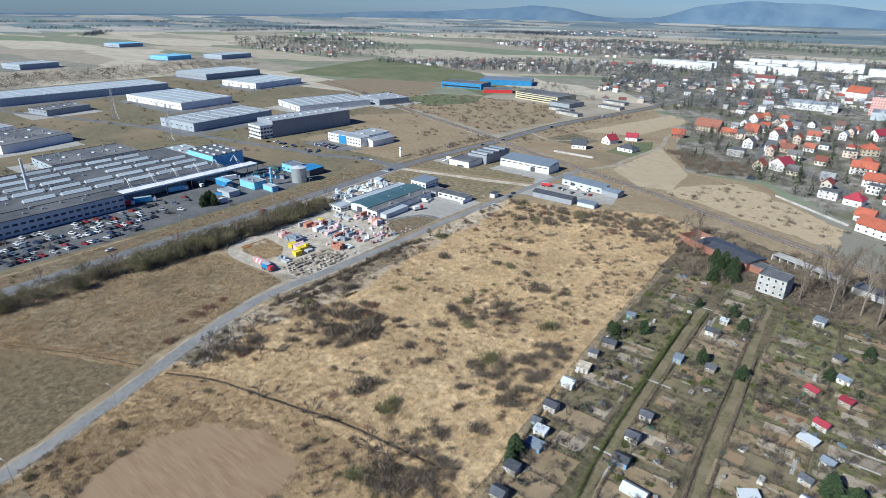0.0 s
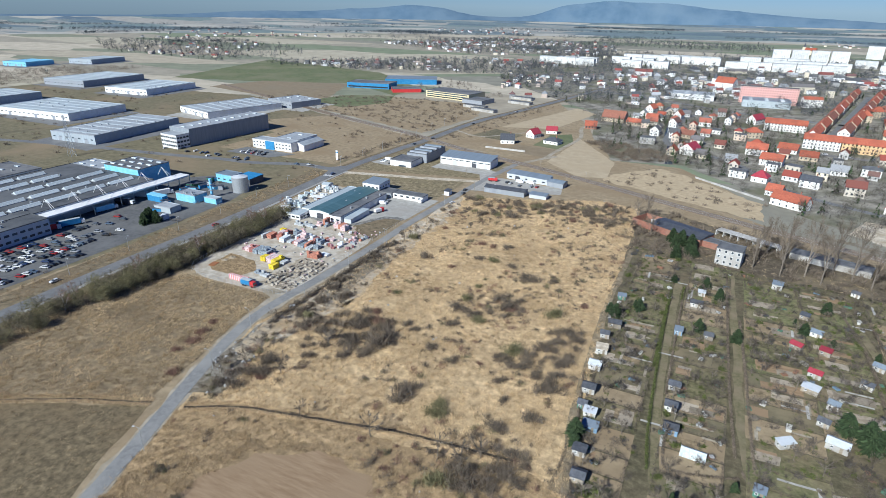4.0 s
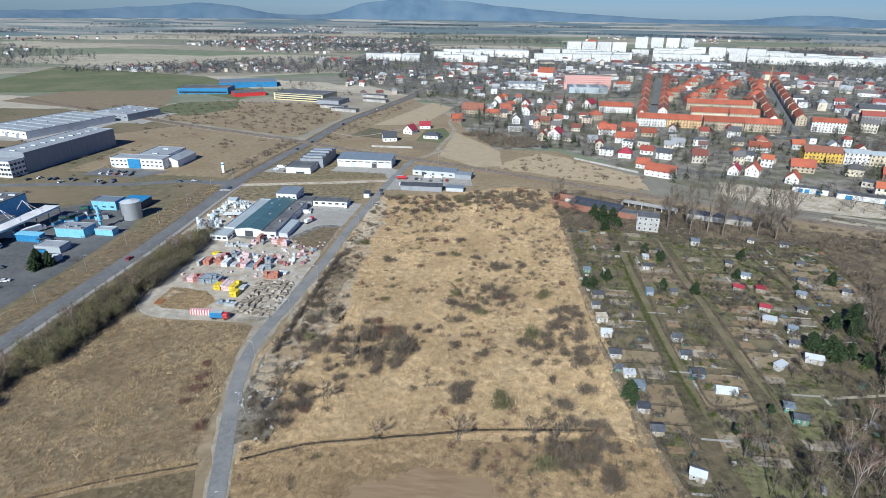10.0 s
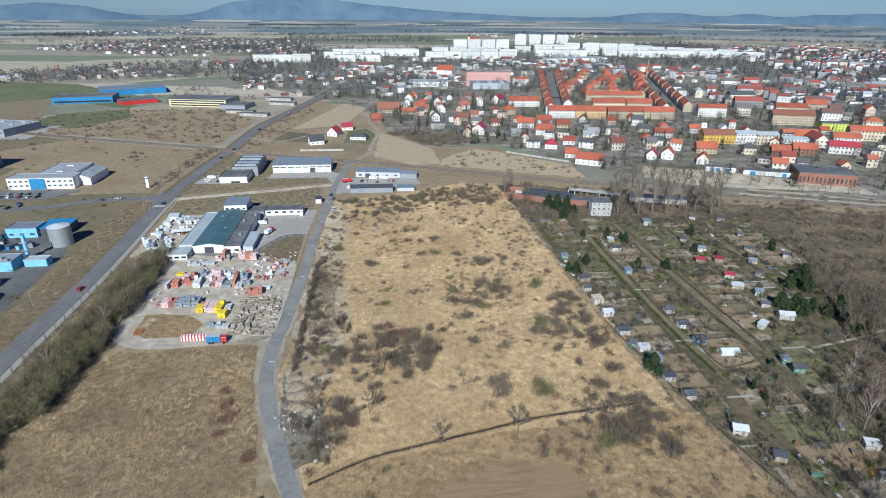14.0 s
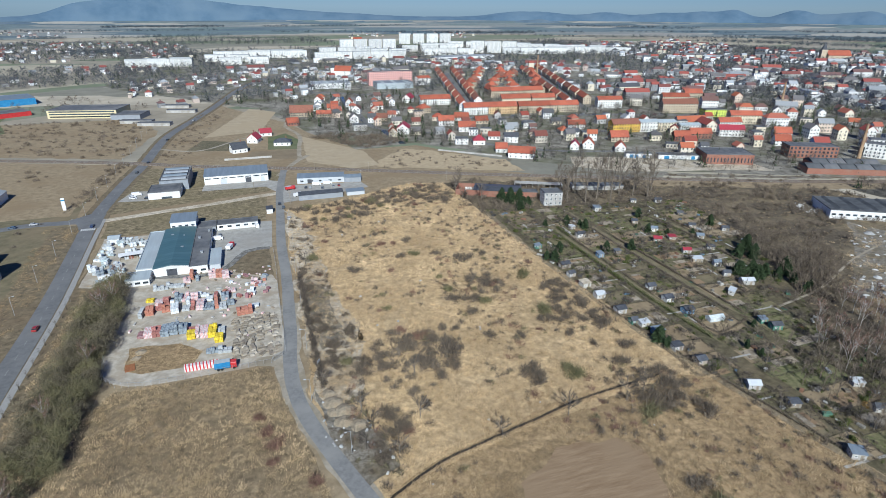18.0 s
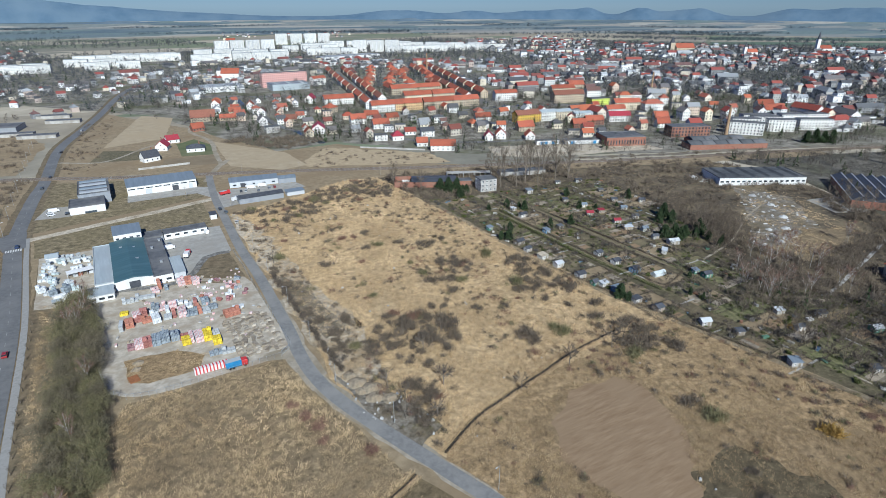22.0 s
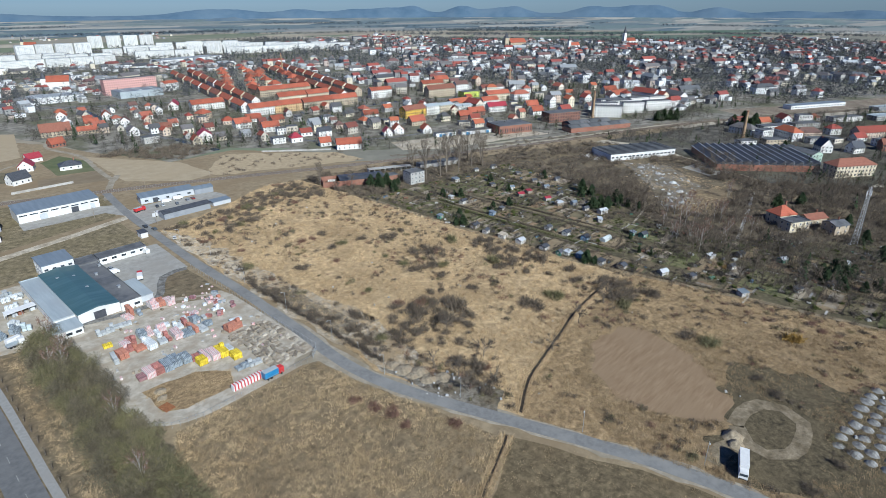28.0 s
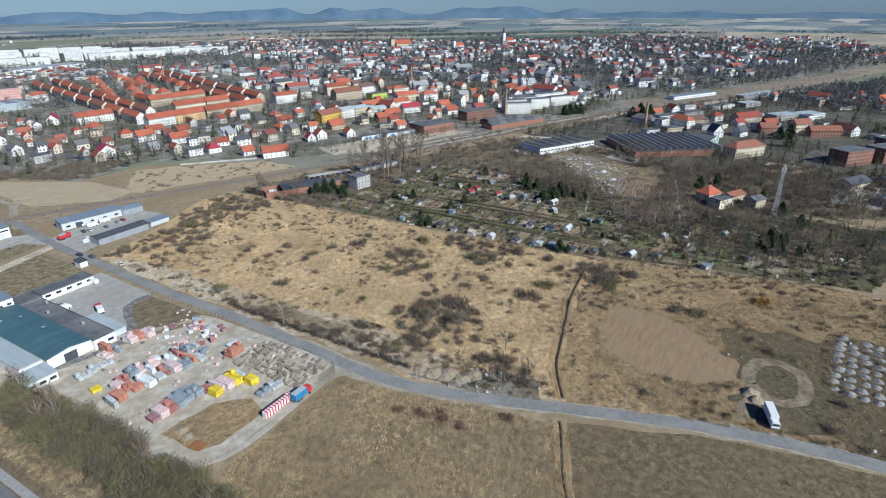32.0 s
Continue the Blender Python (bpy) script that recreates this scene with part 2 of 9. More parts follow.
GREYP = surf("grey_panel", (0.24, 0.26, 0.29), (0.33, 0.35, 0.38), 0.4, (0.28, 0.30, 0.32), 0.1, rough=0.5)
DARKP = surf("dark_panel", (0.05, 0.055, 0.065), (0.09, 0.095, 0.11), 0.5, rough=0.5)
BLUEP = surf("blue_panel", (0.03, 0.175, 0.37), (0.055, 0.255, 0.48), 0.5, rough=0.45)
SKYP = surf("light_blue_panel", (0.17, 0.46, 0.66), (0.27, 0.56, 0.74), 0.5, rough=0.5)
REDP = surf("red_paint", (0.45, 0.03, 0.035), (0.58, 0.06, 0.06), 1, rough=0.4)
TEALR = surf("dark_teal_sheet_roof", (0.055, 0.115, 0.135), (0.085, 0.155, 0.18), 0.3, (0.07, 0.13, 0.14), 0.06, rough=0.5, stretch=(1.5, 0.1, 1))
PALER = surf("pale_blue_sheet_roof", (0.33, 0.38, 0.405), (0.45, 0.50, 0.52), 0.3, (0.36, 0.395, 0.415), 0.07, rough=0.55, stretch=(1.5, 0.15, 1))
BLUER = surf("blue_grey_sheet_roof", (0.15, 0.185, 0.225), (0.21, 0.25, 0.295), 0.3, (0.18, 0.215, 0.25), 0.07, rough=0.55, stretch=(1.5, 0.15, 1))
FELTR = surf("tar_felt_roof", (0.085, 0.09, 0.10), (0.15, 0.155, 0.165), 0.2, (0.19, 0.19, 0.19), 0.05, rough=0.85, bump=0.05)
PALEFELT = surf("pale_membrane_roof", (0.26, 0.285, 0.31), (0.40, 0.425, 0.45), 0.2, (0.30, 0.315, 0.33), 0.05, rough=0.7)
GLASS = surf("window_glass", (0.03, 0.04, 0.05), (0.07, 0.085, 0.10), 0.6, rough=0.12, gloss=0.6, spread=0.5)
ROOFGLASS = surf("rooflight_glazing", (0.40, 0.45, 0.47), (0.58, 0.62, 0.62), 1.0, rough=0.25, gloss=0.5, spread=0.2)
BRICK = surf("red_brick", (0.22, 0.095, 0.066), (0.34, 0.16, 0.115), 1.5, (0.28, 0.155, 0.115), 0.2, bump=0.1)
STEELG = surf("galvanised_steel", (0.38, 0.40, 0.41), (0.52, 0.54, 0.55), 2, rough=0.45, metal=0.5)
WOOD = surf("weathered_wood", (0.22, 0.18, 0.13), (0.36, 0.305, 0.235), 2, (0.30, 0.28, 0.245), 0.5, spread=0.3)
BARK = surf("grey_brown_bark", (0.14, 0.115, 0.09), (0.24, 0.205, 0.165), 2, spread=0.2)
BIRCH = surf("birch_bark", (0.30, 0.28, 0.25), (0.46, 0.435, 0.40), 1.5, spread=0.15)
TWIG = surf("bare_twigs", (0.08, 0.066, 0.052), (0.155, 0.127, 0.10), 0.5, spread=0.35, by="island")
BUSHM = surf("bare_bush_twigs", (0.112, 0.089, 0.066), (0.205, 0.166, 0.126), 0.4, spread=0.35, by="island")
REDTWIG = surf("reddish_twigs", (0.17, 0.10, 0.075), (0.27, 0.165, 0.12), 0.4, spread=0.3, by="island")
BUDS = surf("budding_willow", (0.13, 0.122, 0.062), (0.24, 0.215, 0.115), 0.4, spread=0.3, by="island")
GOLD = surf("ochre_leaves", (0.30, 0.19, 0.05), (0.42, 0.27, 0.08), 0.6, spread=0.3, by="island")
NEEDLE = surf("dark_conifer_needles", (0.022, 0.04, 0.018), (0.05, 0.075, 0.03), 0.7, spread=0.35, by="island")
HEDGE = surf("clipped_hedge_leaves", (0.055, 0.07, 0.02), (0.125, 0.14, 0.045), 1.0, spread=0.35, by="island")
BLADE = surf("dry_reed_stalks", (0.45, 0.328, 0.185), (0.78, 0.60, 0.37), 0.07, (0.39, 0.28, 0.16), 0.035, spread=0.3, by="island", lo=0.38, hi=0.62)
BLADE2 = surf("dull_reed_stalks", (0.34, 0.255, 0.15), (0.58, 0.445, 0.27), 0.08, (0.255, 0.19, 0.113), 0.06, spread=0.3, by="island")
# bare woods far off; the blue cast stands in for distance haze
FARWOOD = surf("hazed_far_wood", (0.038, 0.05, 0.062), (0.075, 0.09, 0.10), 0.02, spread=0.3, by="island")
# hills and wood belts: the blue is air haze, painted into the base colours
HILLM = surf("hazed_wooded_hill", (0.072, 0.125, 0.185), (0.10, 0.156, 0.218), 0.012, (0.115, 0.17, 0.225), 0.004)
WOODBELT = surf("hazed_wood_belt", (0.085, 0.125, 0.165), (0.13, 0.17, 0.205), 0.01)

BELTM = surf("grey_brown_shrub_twigs", (0.105, 0.09, 0.06), (0.205, 0.176, 0.118), 0.4, spread=0.3, by="island")
DRYTURF = surf("dull_dry_turf", (0.115, 0.104, 0.061), (0.205, 0.176, 0.107), 0.2, (0.235, 0.18, 0.112), 0.015, bump=0.25)
VERGED = surf("brown_roadside_grass", (0.12, 0.097, 0.06), (0.235, 0.186, 0.117), 0.35, (0.17, 0.128, 0.078), 0.04, bump=0.4)
TWIGTOWN = surf("brown_twigs_of_the_town", (0.062, 0.055, 0.047), (0.13, 0.113, 0.094), 0.5, spread=0.35, by="island")
FACYARD = surf("dark_yard_asphalt", (0.088, 0.089, 0.09), (0.135, 0.136, 0.135), 0.4, (0.155, 0.154, 0.15), 0.05, rough=0.8, bump=0.05)
SOUTHG = surf("dull_grassland", (0.089, 0.070, 0.040), (0.206, 0.160, 0.094), 0.5, (0.166, 0.123, 0.069), 0.03, bump=0.6)
DARKTURF = surf("short_brown_turf", (0.066, 0.053, 0.031), (0.142, 0.114, 0.068), 0.6, (0.12, 0.095, 0.056), 0.06, bump=0.5)
ROADM = surf("stony_rough_ground", (0.28, 0.235, 0.17), (0.54, 0.475, 0.375), 0.5, (0.36, 0.275, 0.17), 0.08, bump=0.5)
# town twigs for far trees, greyed blue to imitate haze
TWIGFAR = surf("hazed_town_twigs", (0.062, 0.066, 0.072), (0.118, 0.12, 0.125), 0.5, spread=0.3, by="island")
WALLS = choice("rendered_house_wall", [(0.80, 0.79, 0.75), (0.70, 0.64, 0.53), (0.82, 0.81, 0.79), (0.56, 0.51, 0.43), (0.78, 0.70, 0.54), (0.50, 0.49, 0.47), (0.83, 0.82, 0.80), (0.66, 0.53, 0.42)])
# far walls: render colours made cooler, as haze would
WALLS_FAR = choice("hazed_far_wall", [(0.66, 0.66, 0.65), (0.42, 0.41, 0.39), (0.80, 0.81, 0.82), (0.30, 0.295, 0.29), (0.64, 0.58, 0.46), (0.28, 0.285, 0.29), (0.82, 0.83, 0.83), (0.48, 0.40, 0.35)], by="island")
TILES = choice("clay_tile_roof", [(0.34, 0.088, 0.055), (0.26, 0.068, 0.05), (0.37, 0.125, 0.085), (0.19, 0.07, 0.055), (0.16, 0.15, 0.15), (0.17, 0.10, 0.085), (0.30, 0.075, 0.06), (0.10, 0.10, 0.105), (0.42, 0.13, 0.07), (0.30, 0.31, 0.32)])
# far roofs: reds dulled and greys cooled, distance haze put into the colours
TILES_FAR = choice("hazed_far_roof", [(0.31, 0.09, 0.072), (0.20, 0.075, 0.066), (0.125, 0.13, 0.14), (0.17, 0.10, 0.095), (0.085, 0.09, 0.10), (0.27, 0.08, 0.07), (0.16, 0.15, 0.15), (0.26, 0.275, 0.29), (0.38, 0.40, 0.42)], by="island")
ORANGE = surf("orange_clay_roof", (0.285, 0.078, 0.048), (0.41, 0.125, 0.075), 1.2, (0.25, 0.078, 0.052), 0.1, spread=0.24)
CRIMSON = surf("crimson_sheet_roof", (0.28, 0.035, 0.05), (0.36, 0.055, 0.075), 1.0, spread=0.12, rough=0.5)
SLATE = surf("dark_slate_roof", (0.05, 0.055, 0.065), (0.10, 0.105, 0.12), 1.0, spread=0.2, rough=0.6)
BROWNR = surf("brown_clay_roof", (0.20, 0.085, 0.06), (0.30, 0.13, 0.09), 1.0, spread=0.15)
FLATS = surf("white_block_render", (0.56, 0.56, 0.54), (0.73, 0.72, 0.69), 0.08, (0.66, 0.61, 0.49), 0.01, spread=0.14)
FLATWIN = surf("block_window_bands", (0.36, 0.39, 0.41), (0.56, 0.58, 0.59), 0.5, rough=0.35, spread=0.25, by="island")
CARS = choice("car_paint", [(0.02, 0.02, 0.025), (0.55, 0.56, 0.57), (0.09, 0.10, 0.11), (0.75, 0.75, 0.74), (0.03, 0.05, 0.12), (0.30, 0.31, 0.33), (0.04, 0.042, 0.05), (0.14, 0.15, 0.17), (0.45, 0.46, 0.47), (0.06, 0.065, 0.075), (0.30, 0.03, 0.03), (0.10, 0.14, 0.20), (0.70, 0.70, 0.69)], rough=0.3, gloss=0.5)
TYRE = surf("tyre_rubber", (0.02, 0.02, 0.02), (0.035, 0.035, 0.035), 5)

# ---- building helpers ----
class MB:
    """Collects the corners and faces of one mesh."""

    def __init__(self):
        self.v, self.f, self.m = [], [], []

    def poly(self, pts, m=0):
        i = len(self.v)
        self.v += [tuple(p) for p in pts]
        self.f.append(tuple(range(i, i + len(pts))))
        self.m.append(m)

    def solid(self, pts, faces, m=0):
        i = len(self.v)
        self.v += [tuple(p) for p in pts]
        for f in faces:
            self.f.append(tuple(i + k for k in f))
            self.m.append(m)
        return self

    def box(self, x0, y0, z0, x1, y1, z1, m=0, M=None):
        p = [Vector(q) for q in ((x0, y0, z0), (x1, y0, z0), (x1, y1, z0), (x0, y1, z0), (x0, y0, z1), (x1, y0, z1), (x1, y1, z1), (x0, y1, z1))]
        if M is not None:
            p = [M @ q for q in p]
        return self.solid(p, ((0, 3, 2, 1), (4, 5, 6, 7), (0, 1, 5, 4), (1, 2, 6, 5), (2, 3, 7, 6), (3, 0, 4, 7)), m)

    def prism(self, section, x0, x1, m=0):
        """A section in (y, z), counter-clockwise seen from +x, drawn out along x."""
        k = len(section)
        pts = [(x0, y, z) for y, z in section] + [(x1, y, z) for y, z in section]
        return self.solid(pts, [tuple(reversed(range(k))), tuple(range(k, 2 * k))] + [(i, (i + 1) % k, k + (i + 1) % k, k + i) for i in range(k)], m)

    def tube(self, a, b, r0, r1, k=6, m=0, cap=True):
        a, b = Vector(a), Vector(b)
        q = (b - a).to_track_quat("Z", "Y")
        ring = [Vector((math.cos(2 * math.pi * i / k), math.sin(2 * math.pi * i / k), 0)) for i in range(k)]
        pts = [a + q @ (c * r0) for c in ring] + [b + q @ (c * r1) for c in ring]
        fs = [(i, (i + 1) % k, k + (i + 1) % k, k + i) for i in range(k)]
        if cap:
            fs += [tuple(range(k, 2 * k)), tuple(reversed(range(k)))]
        return self.solid(pts, fs, m)

    def mesh(self, name, *mats):
        me = bpy.data.meshes.new(name)
        me.from_pydata([tuple(q) for q in self.v], [], self.f)
        for q in mats:
            me.materials.append(q)
        if len(mats) > 1:
            me.polygons.foreach_set("material_index", self.m)
        me.update()
        return me


def part(name, me, parent, label="", m=None):
    """Links a mesh as one object under a thing or a part."""
    ob = new(name, me)
    ob.parent = parent
    if m is not None:
        ob.matrix_local = m
    if label:
        tagged(ob, label)
    return ob


def thing(name, m, label, category, group="", kind="", me=None):
    ob = new(name, me)
    ob.matrix_world = m
    return tagged(ob, label, category, group, kind)


def tri_mesh(name, tris, *mats):
    """A mesh of loose triangles from an array (n, 3, 3)."""
    t = np.asarray(tris, dtype=np.float32)
    n = len(t)
    me = bpy.data.meshes.new(name)
    me.vertices.add(3 * n)
    me.vertices.foreach_set("co", t.reshape(-1))
    me.loops.add(3 * n)
    me.loops.foreach_set("vertex_index", np.arange(3 * n, dtype=np.int32))
    me.polygons.add(n)
    me.polygons.foreach_set("loop_start", np.arange(0, 3 * n, 3, dtype=np.int32))
    for q in mats:
        me.materials.append(q)
    me.update(calc_edges=True)
    return me


def inside(poly, P):
    """Which of the points P (n, 2) lie in the polygon."""
    x, y = P[:, 0], P[:, 1]
    c = np.zeros(len(P), bool)
    for (x0, y0), (x1, y1) in zip(poly, poly[1:] + poly[:1]):
        if y0 != y1:
            c ^= ((y0 > y) != (y1 > y)) & (x < (x1 - x0) * (y - y0) / (y1 - y0) + x0)
    return c


def scatter(poly, n, seed, keep_out=()):
    """About n points at random in a polygon, none in the polygons of keep_out."""
    rg = np.random.default_rng(seed)
    q = np.array(poly)
    lo, hi = q.min(0), q.max(0)
    area = 0.5 * abs(sum(a[0] * b[1] - b[0] * a[1] for a, b in zip(poly, poly[1:] + poly[:1])))
    P = lo + (hi - lo) * rg.random((int(n * np.prod(hi - lo) / area), 2))
    P = P[inside(poly, P)]
    for k in keep_out:
        P = P[~inside(k, P)]
    return P


def smooth(pts, step=4.0):
    """A curve through the points."""
    p = [Vector((a, b, 0)) for a, b in pts]
    p = [2 * p[0] - p[1]] + p + [2 * p[-1] - p[-2]]
    out = []
    for a, b, c, d in zip(p, p[1:], p[2:], p[3:]):
        n = max(1, int((c - b).length / step))
        for i in range(n):
            s = i / n
            out.append(0.5 * (2 * b + (c - a) * s + (2 * a - 5 * b + 4 * c - d) * s * s + (3 * b - a - 3 * c + d) * s ** 3))
    return out + [p[-2]]


def strip(name, pts, width, mat, z, label, category="road", kind="structure", ragged=0.0, thick=0.06):
    """A road or path along a curve, with a little thickness."""
    c = smooth(pts)
    mb, L, R = MB(), [], []
    for i, p in enumerate(c):
        d = (c[min(i + 1, len(c) - 1)] - c[max(i - 1, 0)]).normalized()
        s = Vector((-d.y, d.x, 0))
        j = ragged * noise.noise(p * 0.13) if ragged else 0
        k = ragged * noise.noise(p * 0.13 + Vector((50, 0, 0))) if ragged else 0
        L.append(p + s * (width / 2 + j) + Vector((0, 0, z)))
        R.append(p - s * (width / 2 + k) + Vector((0, 0, z)))
    n = len(c)
    dn = Vector((0, 0, -thick))
    mb.solid(L + R + [q + dn for q in L] + [q + dn for q in R], [(i, n + i, n + i + 1, i + 1) for i in range(n - 1)] + [(2 * n + i, i, i + 1, 2 * n + i + 1) for i in range(n - 1)] + [(n + i, 3 * n + i, 3 * n + i + 1, n + i + 1) for i in range(n - 1)])
    return thing(name, Matrix(), label, category, kind=kind, me=mb.mesh(name, mat))


LAYER = [0]


def patch(name, pts, mat, z, label, category="ground", kind="structure", ragged=1.0, step=4.0, parent=None):
    """A sheet of ground with an uneven outline, each a little above the one before."""
    LAYER[0] += 1
    z += 0.0003 * LAYER[0]
    out = []
    for (x0, y0), (x1, y1) in zip(pts, pts[1:] + pts[:1]):
        n = max(1, int(math.hypot(x1 - x0, y1 - y0) / step))
        for i in range(n):
            p = Vector((x0 + (x1 - x0) * i / n, y0 + (y1 - y0) * i / n, 0))
            w = noise.noise_vector(p * 0.11) * ragged
            out.append((p.x + w.x, p.y + w.y, z))
    bm = bmesh.new()
    vs = [bm.verts.new(p) for p in out]
    f = bm.faces.new(vs)
    bmesh.ops.triangulate(bm, faces=[f])
    for f in bm.faces:
        if f.normal.z < 0:
            f.normal_flip()
    me = bpy.data.meshes.new(name)
    bm.to_mesh(me)
    bm.free()
    me.materials.append(mat)
    if parent:
        return part(name, me, parent)
    return thing(name, Matrix(), label, category, kind=kind, me=me)


def rect(x0, y0, x1, y1):
    return [(x0, y0), (x1, y0), (x1, y1), (x0, y1)]

# ---- the ground and the large areas on it ----
mb = MB()
RINGS = [(60, 0), (120, 0), (200, 0), (300, 0), (450, 0), (650, 0), (900, 0), (1250, 0), (1700, 0), (2300, 0), (2800, 0), (3300, 0), (3900, 1), (4100, 4), (4300, 11), (4500, 21), (4700, 29), (4850, 31)]
mb.v = [(0, 0, 0)] + [(r * math.cos(radians(5 * i)), r * math.sin(radians(5 * i)), z) for r, z in RINGS for i in range(72)]
mb.f = [(0, 1 + i, 1 + (i + 1) % 72) for i in range(72)] + [(1 + 72 * k + i, 73 + 72 * k + i, 73 + 72 * k + (i + 1) % 72, 1 + 72 * k + (i + 1) % 72) for k in range(len(RINGS) - 1) for i in range(72)]
# rings from 2300 m outwards take the parcels with haze in their colours
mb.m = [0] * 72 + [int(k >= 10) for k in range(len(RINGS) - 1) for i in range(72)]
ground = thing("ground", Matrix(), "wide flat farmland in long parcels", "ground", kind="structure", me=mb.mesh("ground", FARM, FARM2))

MEADOW = [(-190, 150), (-191, 250), (-187, 318), (-150, 328), (-100, 352), (-74, 345), (-70, 270), (-68, 200), (-62, 120), (-57, 90), (-46, 42), (-40, -5), (-44, -70), (-158, -70), (-157, -15), (-161, 8), (-168, 38), (-176, 68), (-187, 98), (-193, 125)]
WESTPLOT = [(-204, 144), (-255, 144), (-272, 110), (-274, 20), (-229, 50), (-190, 70), (-196, 100), (-202, 125)]
SOUTH = [(-188, 68), (-229, 49), (-275, 18), (-281, -240), (-160, -240), (-166, 0), (-172, 25), (-180, 50)]
GARDENS = [(-68, 280), (-67, 200), (-61, 120), (-56, 90), (-45, 42), (-36, -20), (50, -60), (62, 20), (20, 70), (10, 100), (40, 160), (62, 215), (66, 262), (20, 268), (-30, 272)]
SCRUB = [(-76, 345), (-72, 262), (-30, 262), (60, 254), (52, 200), (30, 140), (4, 98), (16, 62), (60, 10), (90, -60), (200, -60), (190, 30), (150, 90), (200, 200), (180, 262), (60, 305), (-40, 345)]
TOWNAREA = [(-118, 470), (-60, 480), (-20, 440), (0, 400), (60, 345), (180, 290), (300, 243), (500, 130), (900, -50), (1700, -300), (2150, 300), (2040, 730), (1510, 1220), (1380, 1500), (900, 2050), (-500, 1700), (-420, 1000), (-260, 800), (-190, 720), (-165, 620), (-150, 560)]
EASTTOWN = [(130, 60), (200, 30), (190, -60), (600, -320), (1200, -350), (900, -110), (560, 75), (380, 180), (200, 255), (205, 200), (160, 110)]
WESTLAND = [(-310, 20), (-1000, 100), (-1000, 560), (-640, 600), (-310, 470)]
MEADOWM = [(-178, 72), (-160, 80), (-125, 88), (-66, 95), (-57, 90), (-46, 42), (-40, -5), (-44, -70), (-158, -70), (-157, -15), (-161, 8), (-168, 38)]
MEADOWS = [(-170, 44), (-160, 55), (-150, 70), (-128, 79), (-104, 72), (-92, 44), (-66, 22), (-48, -5), (-50, -70), (-158, -70), (-157, -15), (-161, 8), (-168, 38)]
patch("meadow", [(-350, -330), (-160, -380), (90, -300), (70, 300), (-100, 420), (-250, 450), (-310, 470)], VERGE, 0.004, "rough grass under roads and yards", "meadow", ragged=2, step=12)
patch("meadow", MEADOW, REED, 0.04, "rough meadow of tall dry straw-coloured reed", "meadow", ragged=2.5)
ROADSIDE = [(-191, 122), (-184, 110), (-176, 122), (-170, 150), (-173, 190), (-176, 230), (-177, 285), (-187, 316), (-190.5, 240), (-190.5, 150)]
patch("meadow", ROADSIDE, ROADM, 0.055, "stony brown roadside strip of rough ground", "meadow", ragged=5, step=2)
patch("meadow", MEADOWM, REEDM, 0.047, "rough meadow of browner dry reed", "meadow", ragged=3.0, step=2)
patch("meadow", MEADOWS, REED3, 0.054, "rough brown meadow round a bare soil patch", "meadow", ragged=5.0, step=1.5)
DARKP_ = [(-158, 14), (-150, 28), (-138, 22), (-120, 30), (-104, 28), (-94, 12), (-86, -20), (-88, -64), (-152, -64), (-157, -10)]
patch("meadow", DARKP_, DARKTURF, 0.068, "short dark grass round the gravel heaps", "meadow", ragged=9, step=2)
patch("meadow", WESTPLOT, REED2, 0.05, "plot of dull dry reed beside the road", "meadow", ragged=1.5)
patch("meadow", SOUTH, SOUTHG, 0.05, "short dull brown-green grassland", "meadow", ragged=1.5)
patch("ground", GARDENS, GARDENG, 0.04, "allotment gardens' worn lawn and paths", "ground", ragged=2)
patch("ground", SCRUB, SCRUBG, 0.03, "brown scrubland between gardens and railway", "ground", ragged=3)
patch("ground", TOWNAREA, TOWN, 0.02, "dark yards and gardens of the town", "ground", ragged=4, step=15)
patch("ground", EASTTOWN, EASTG, 0.025, "dark yards south of the railway", "ground", ragged=4, step=15)
YOUNGC = surf("young_corn", (0.09, 0.14, 0.095), (0.125, 0.18, 0.125), 0.02, (0.14, 0.165, 0.12), 0.004)
STUBBLE = surf("pale_stubble", (0.30, 0.265, 0.21), (0.38, 0.345, 0.275), 0.02, (0.28, 0.255, 0.20), 0.004)
for q, mt, lb in (([(1540, 1240), (2075, 745), (2330, 705), (2500, 755), (1930, 1180), (1690, 1350)], YOUNGC, "green field of young corn behind the town"), ([(1700, 1360), (1940, 1190), (2510, 760), (2640, 800), (1800, 1430)], STUBBLE, "pale stubble field"), ([(1810, 1440), (2650, 805), (2960, 890), (2000, 1570)], YOUNGC, "green field of young corn"), ([(1500, 1500), (1690, 1370), (1990, 1580), (1860, 1800)], STUBBLE, "pale stubble field")):
    patch("field", q, mt, 0.03, lb, "field", ragged=3, step=30)
patch("meadow", WESTLAND, DRYTURF, 0.01, "dull grass between the factory halls", "meadow", ragged=3, step=12)
patch("meadow", [(-440, 345), (-315, 345), (-306, 470), (-450, 525), (-520, 440), (-440, 420)], VERGE, 0.03, "dry grass by the railway", "meadow", ragged=2)
patch("meadow", [(-600, 600), (-310, 490), (-295, 600), (-320, 690), (-470, 690)], VERGE, 0.02, "dry grass beyond the railway", "meadow", ragged=3)
patch("meadow", [(-288, 20), (-262, 20), (-258, 230), (-286, 300), (-286, 232)], VERGED, 0.035, "grass under the shrub belt", "meadow", ragged=0.6)
patch("meadow", [(-306, 20), (-294, 20), (-302, 325), (-318, 325), (-311, 180)], VERGED, 0.036, "dry verge along the main road", "meadow", ragged=0.8)
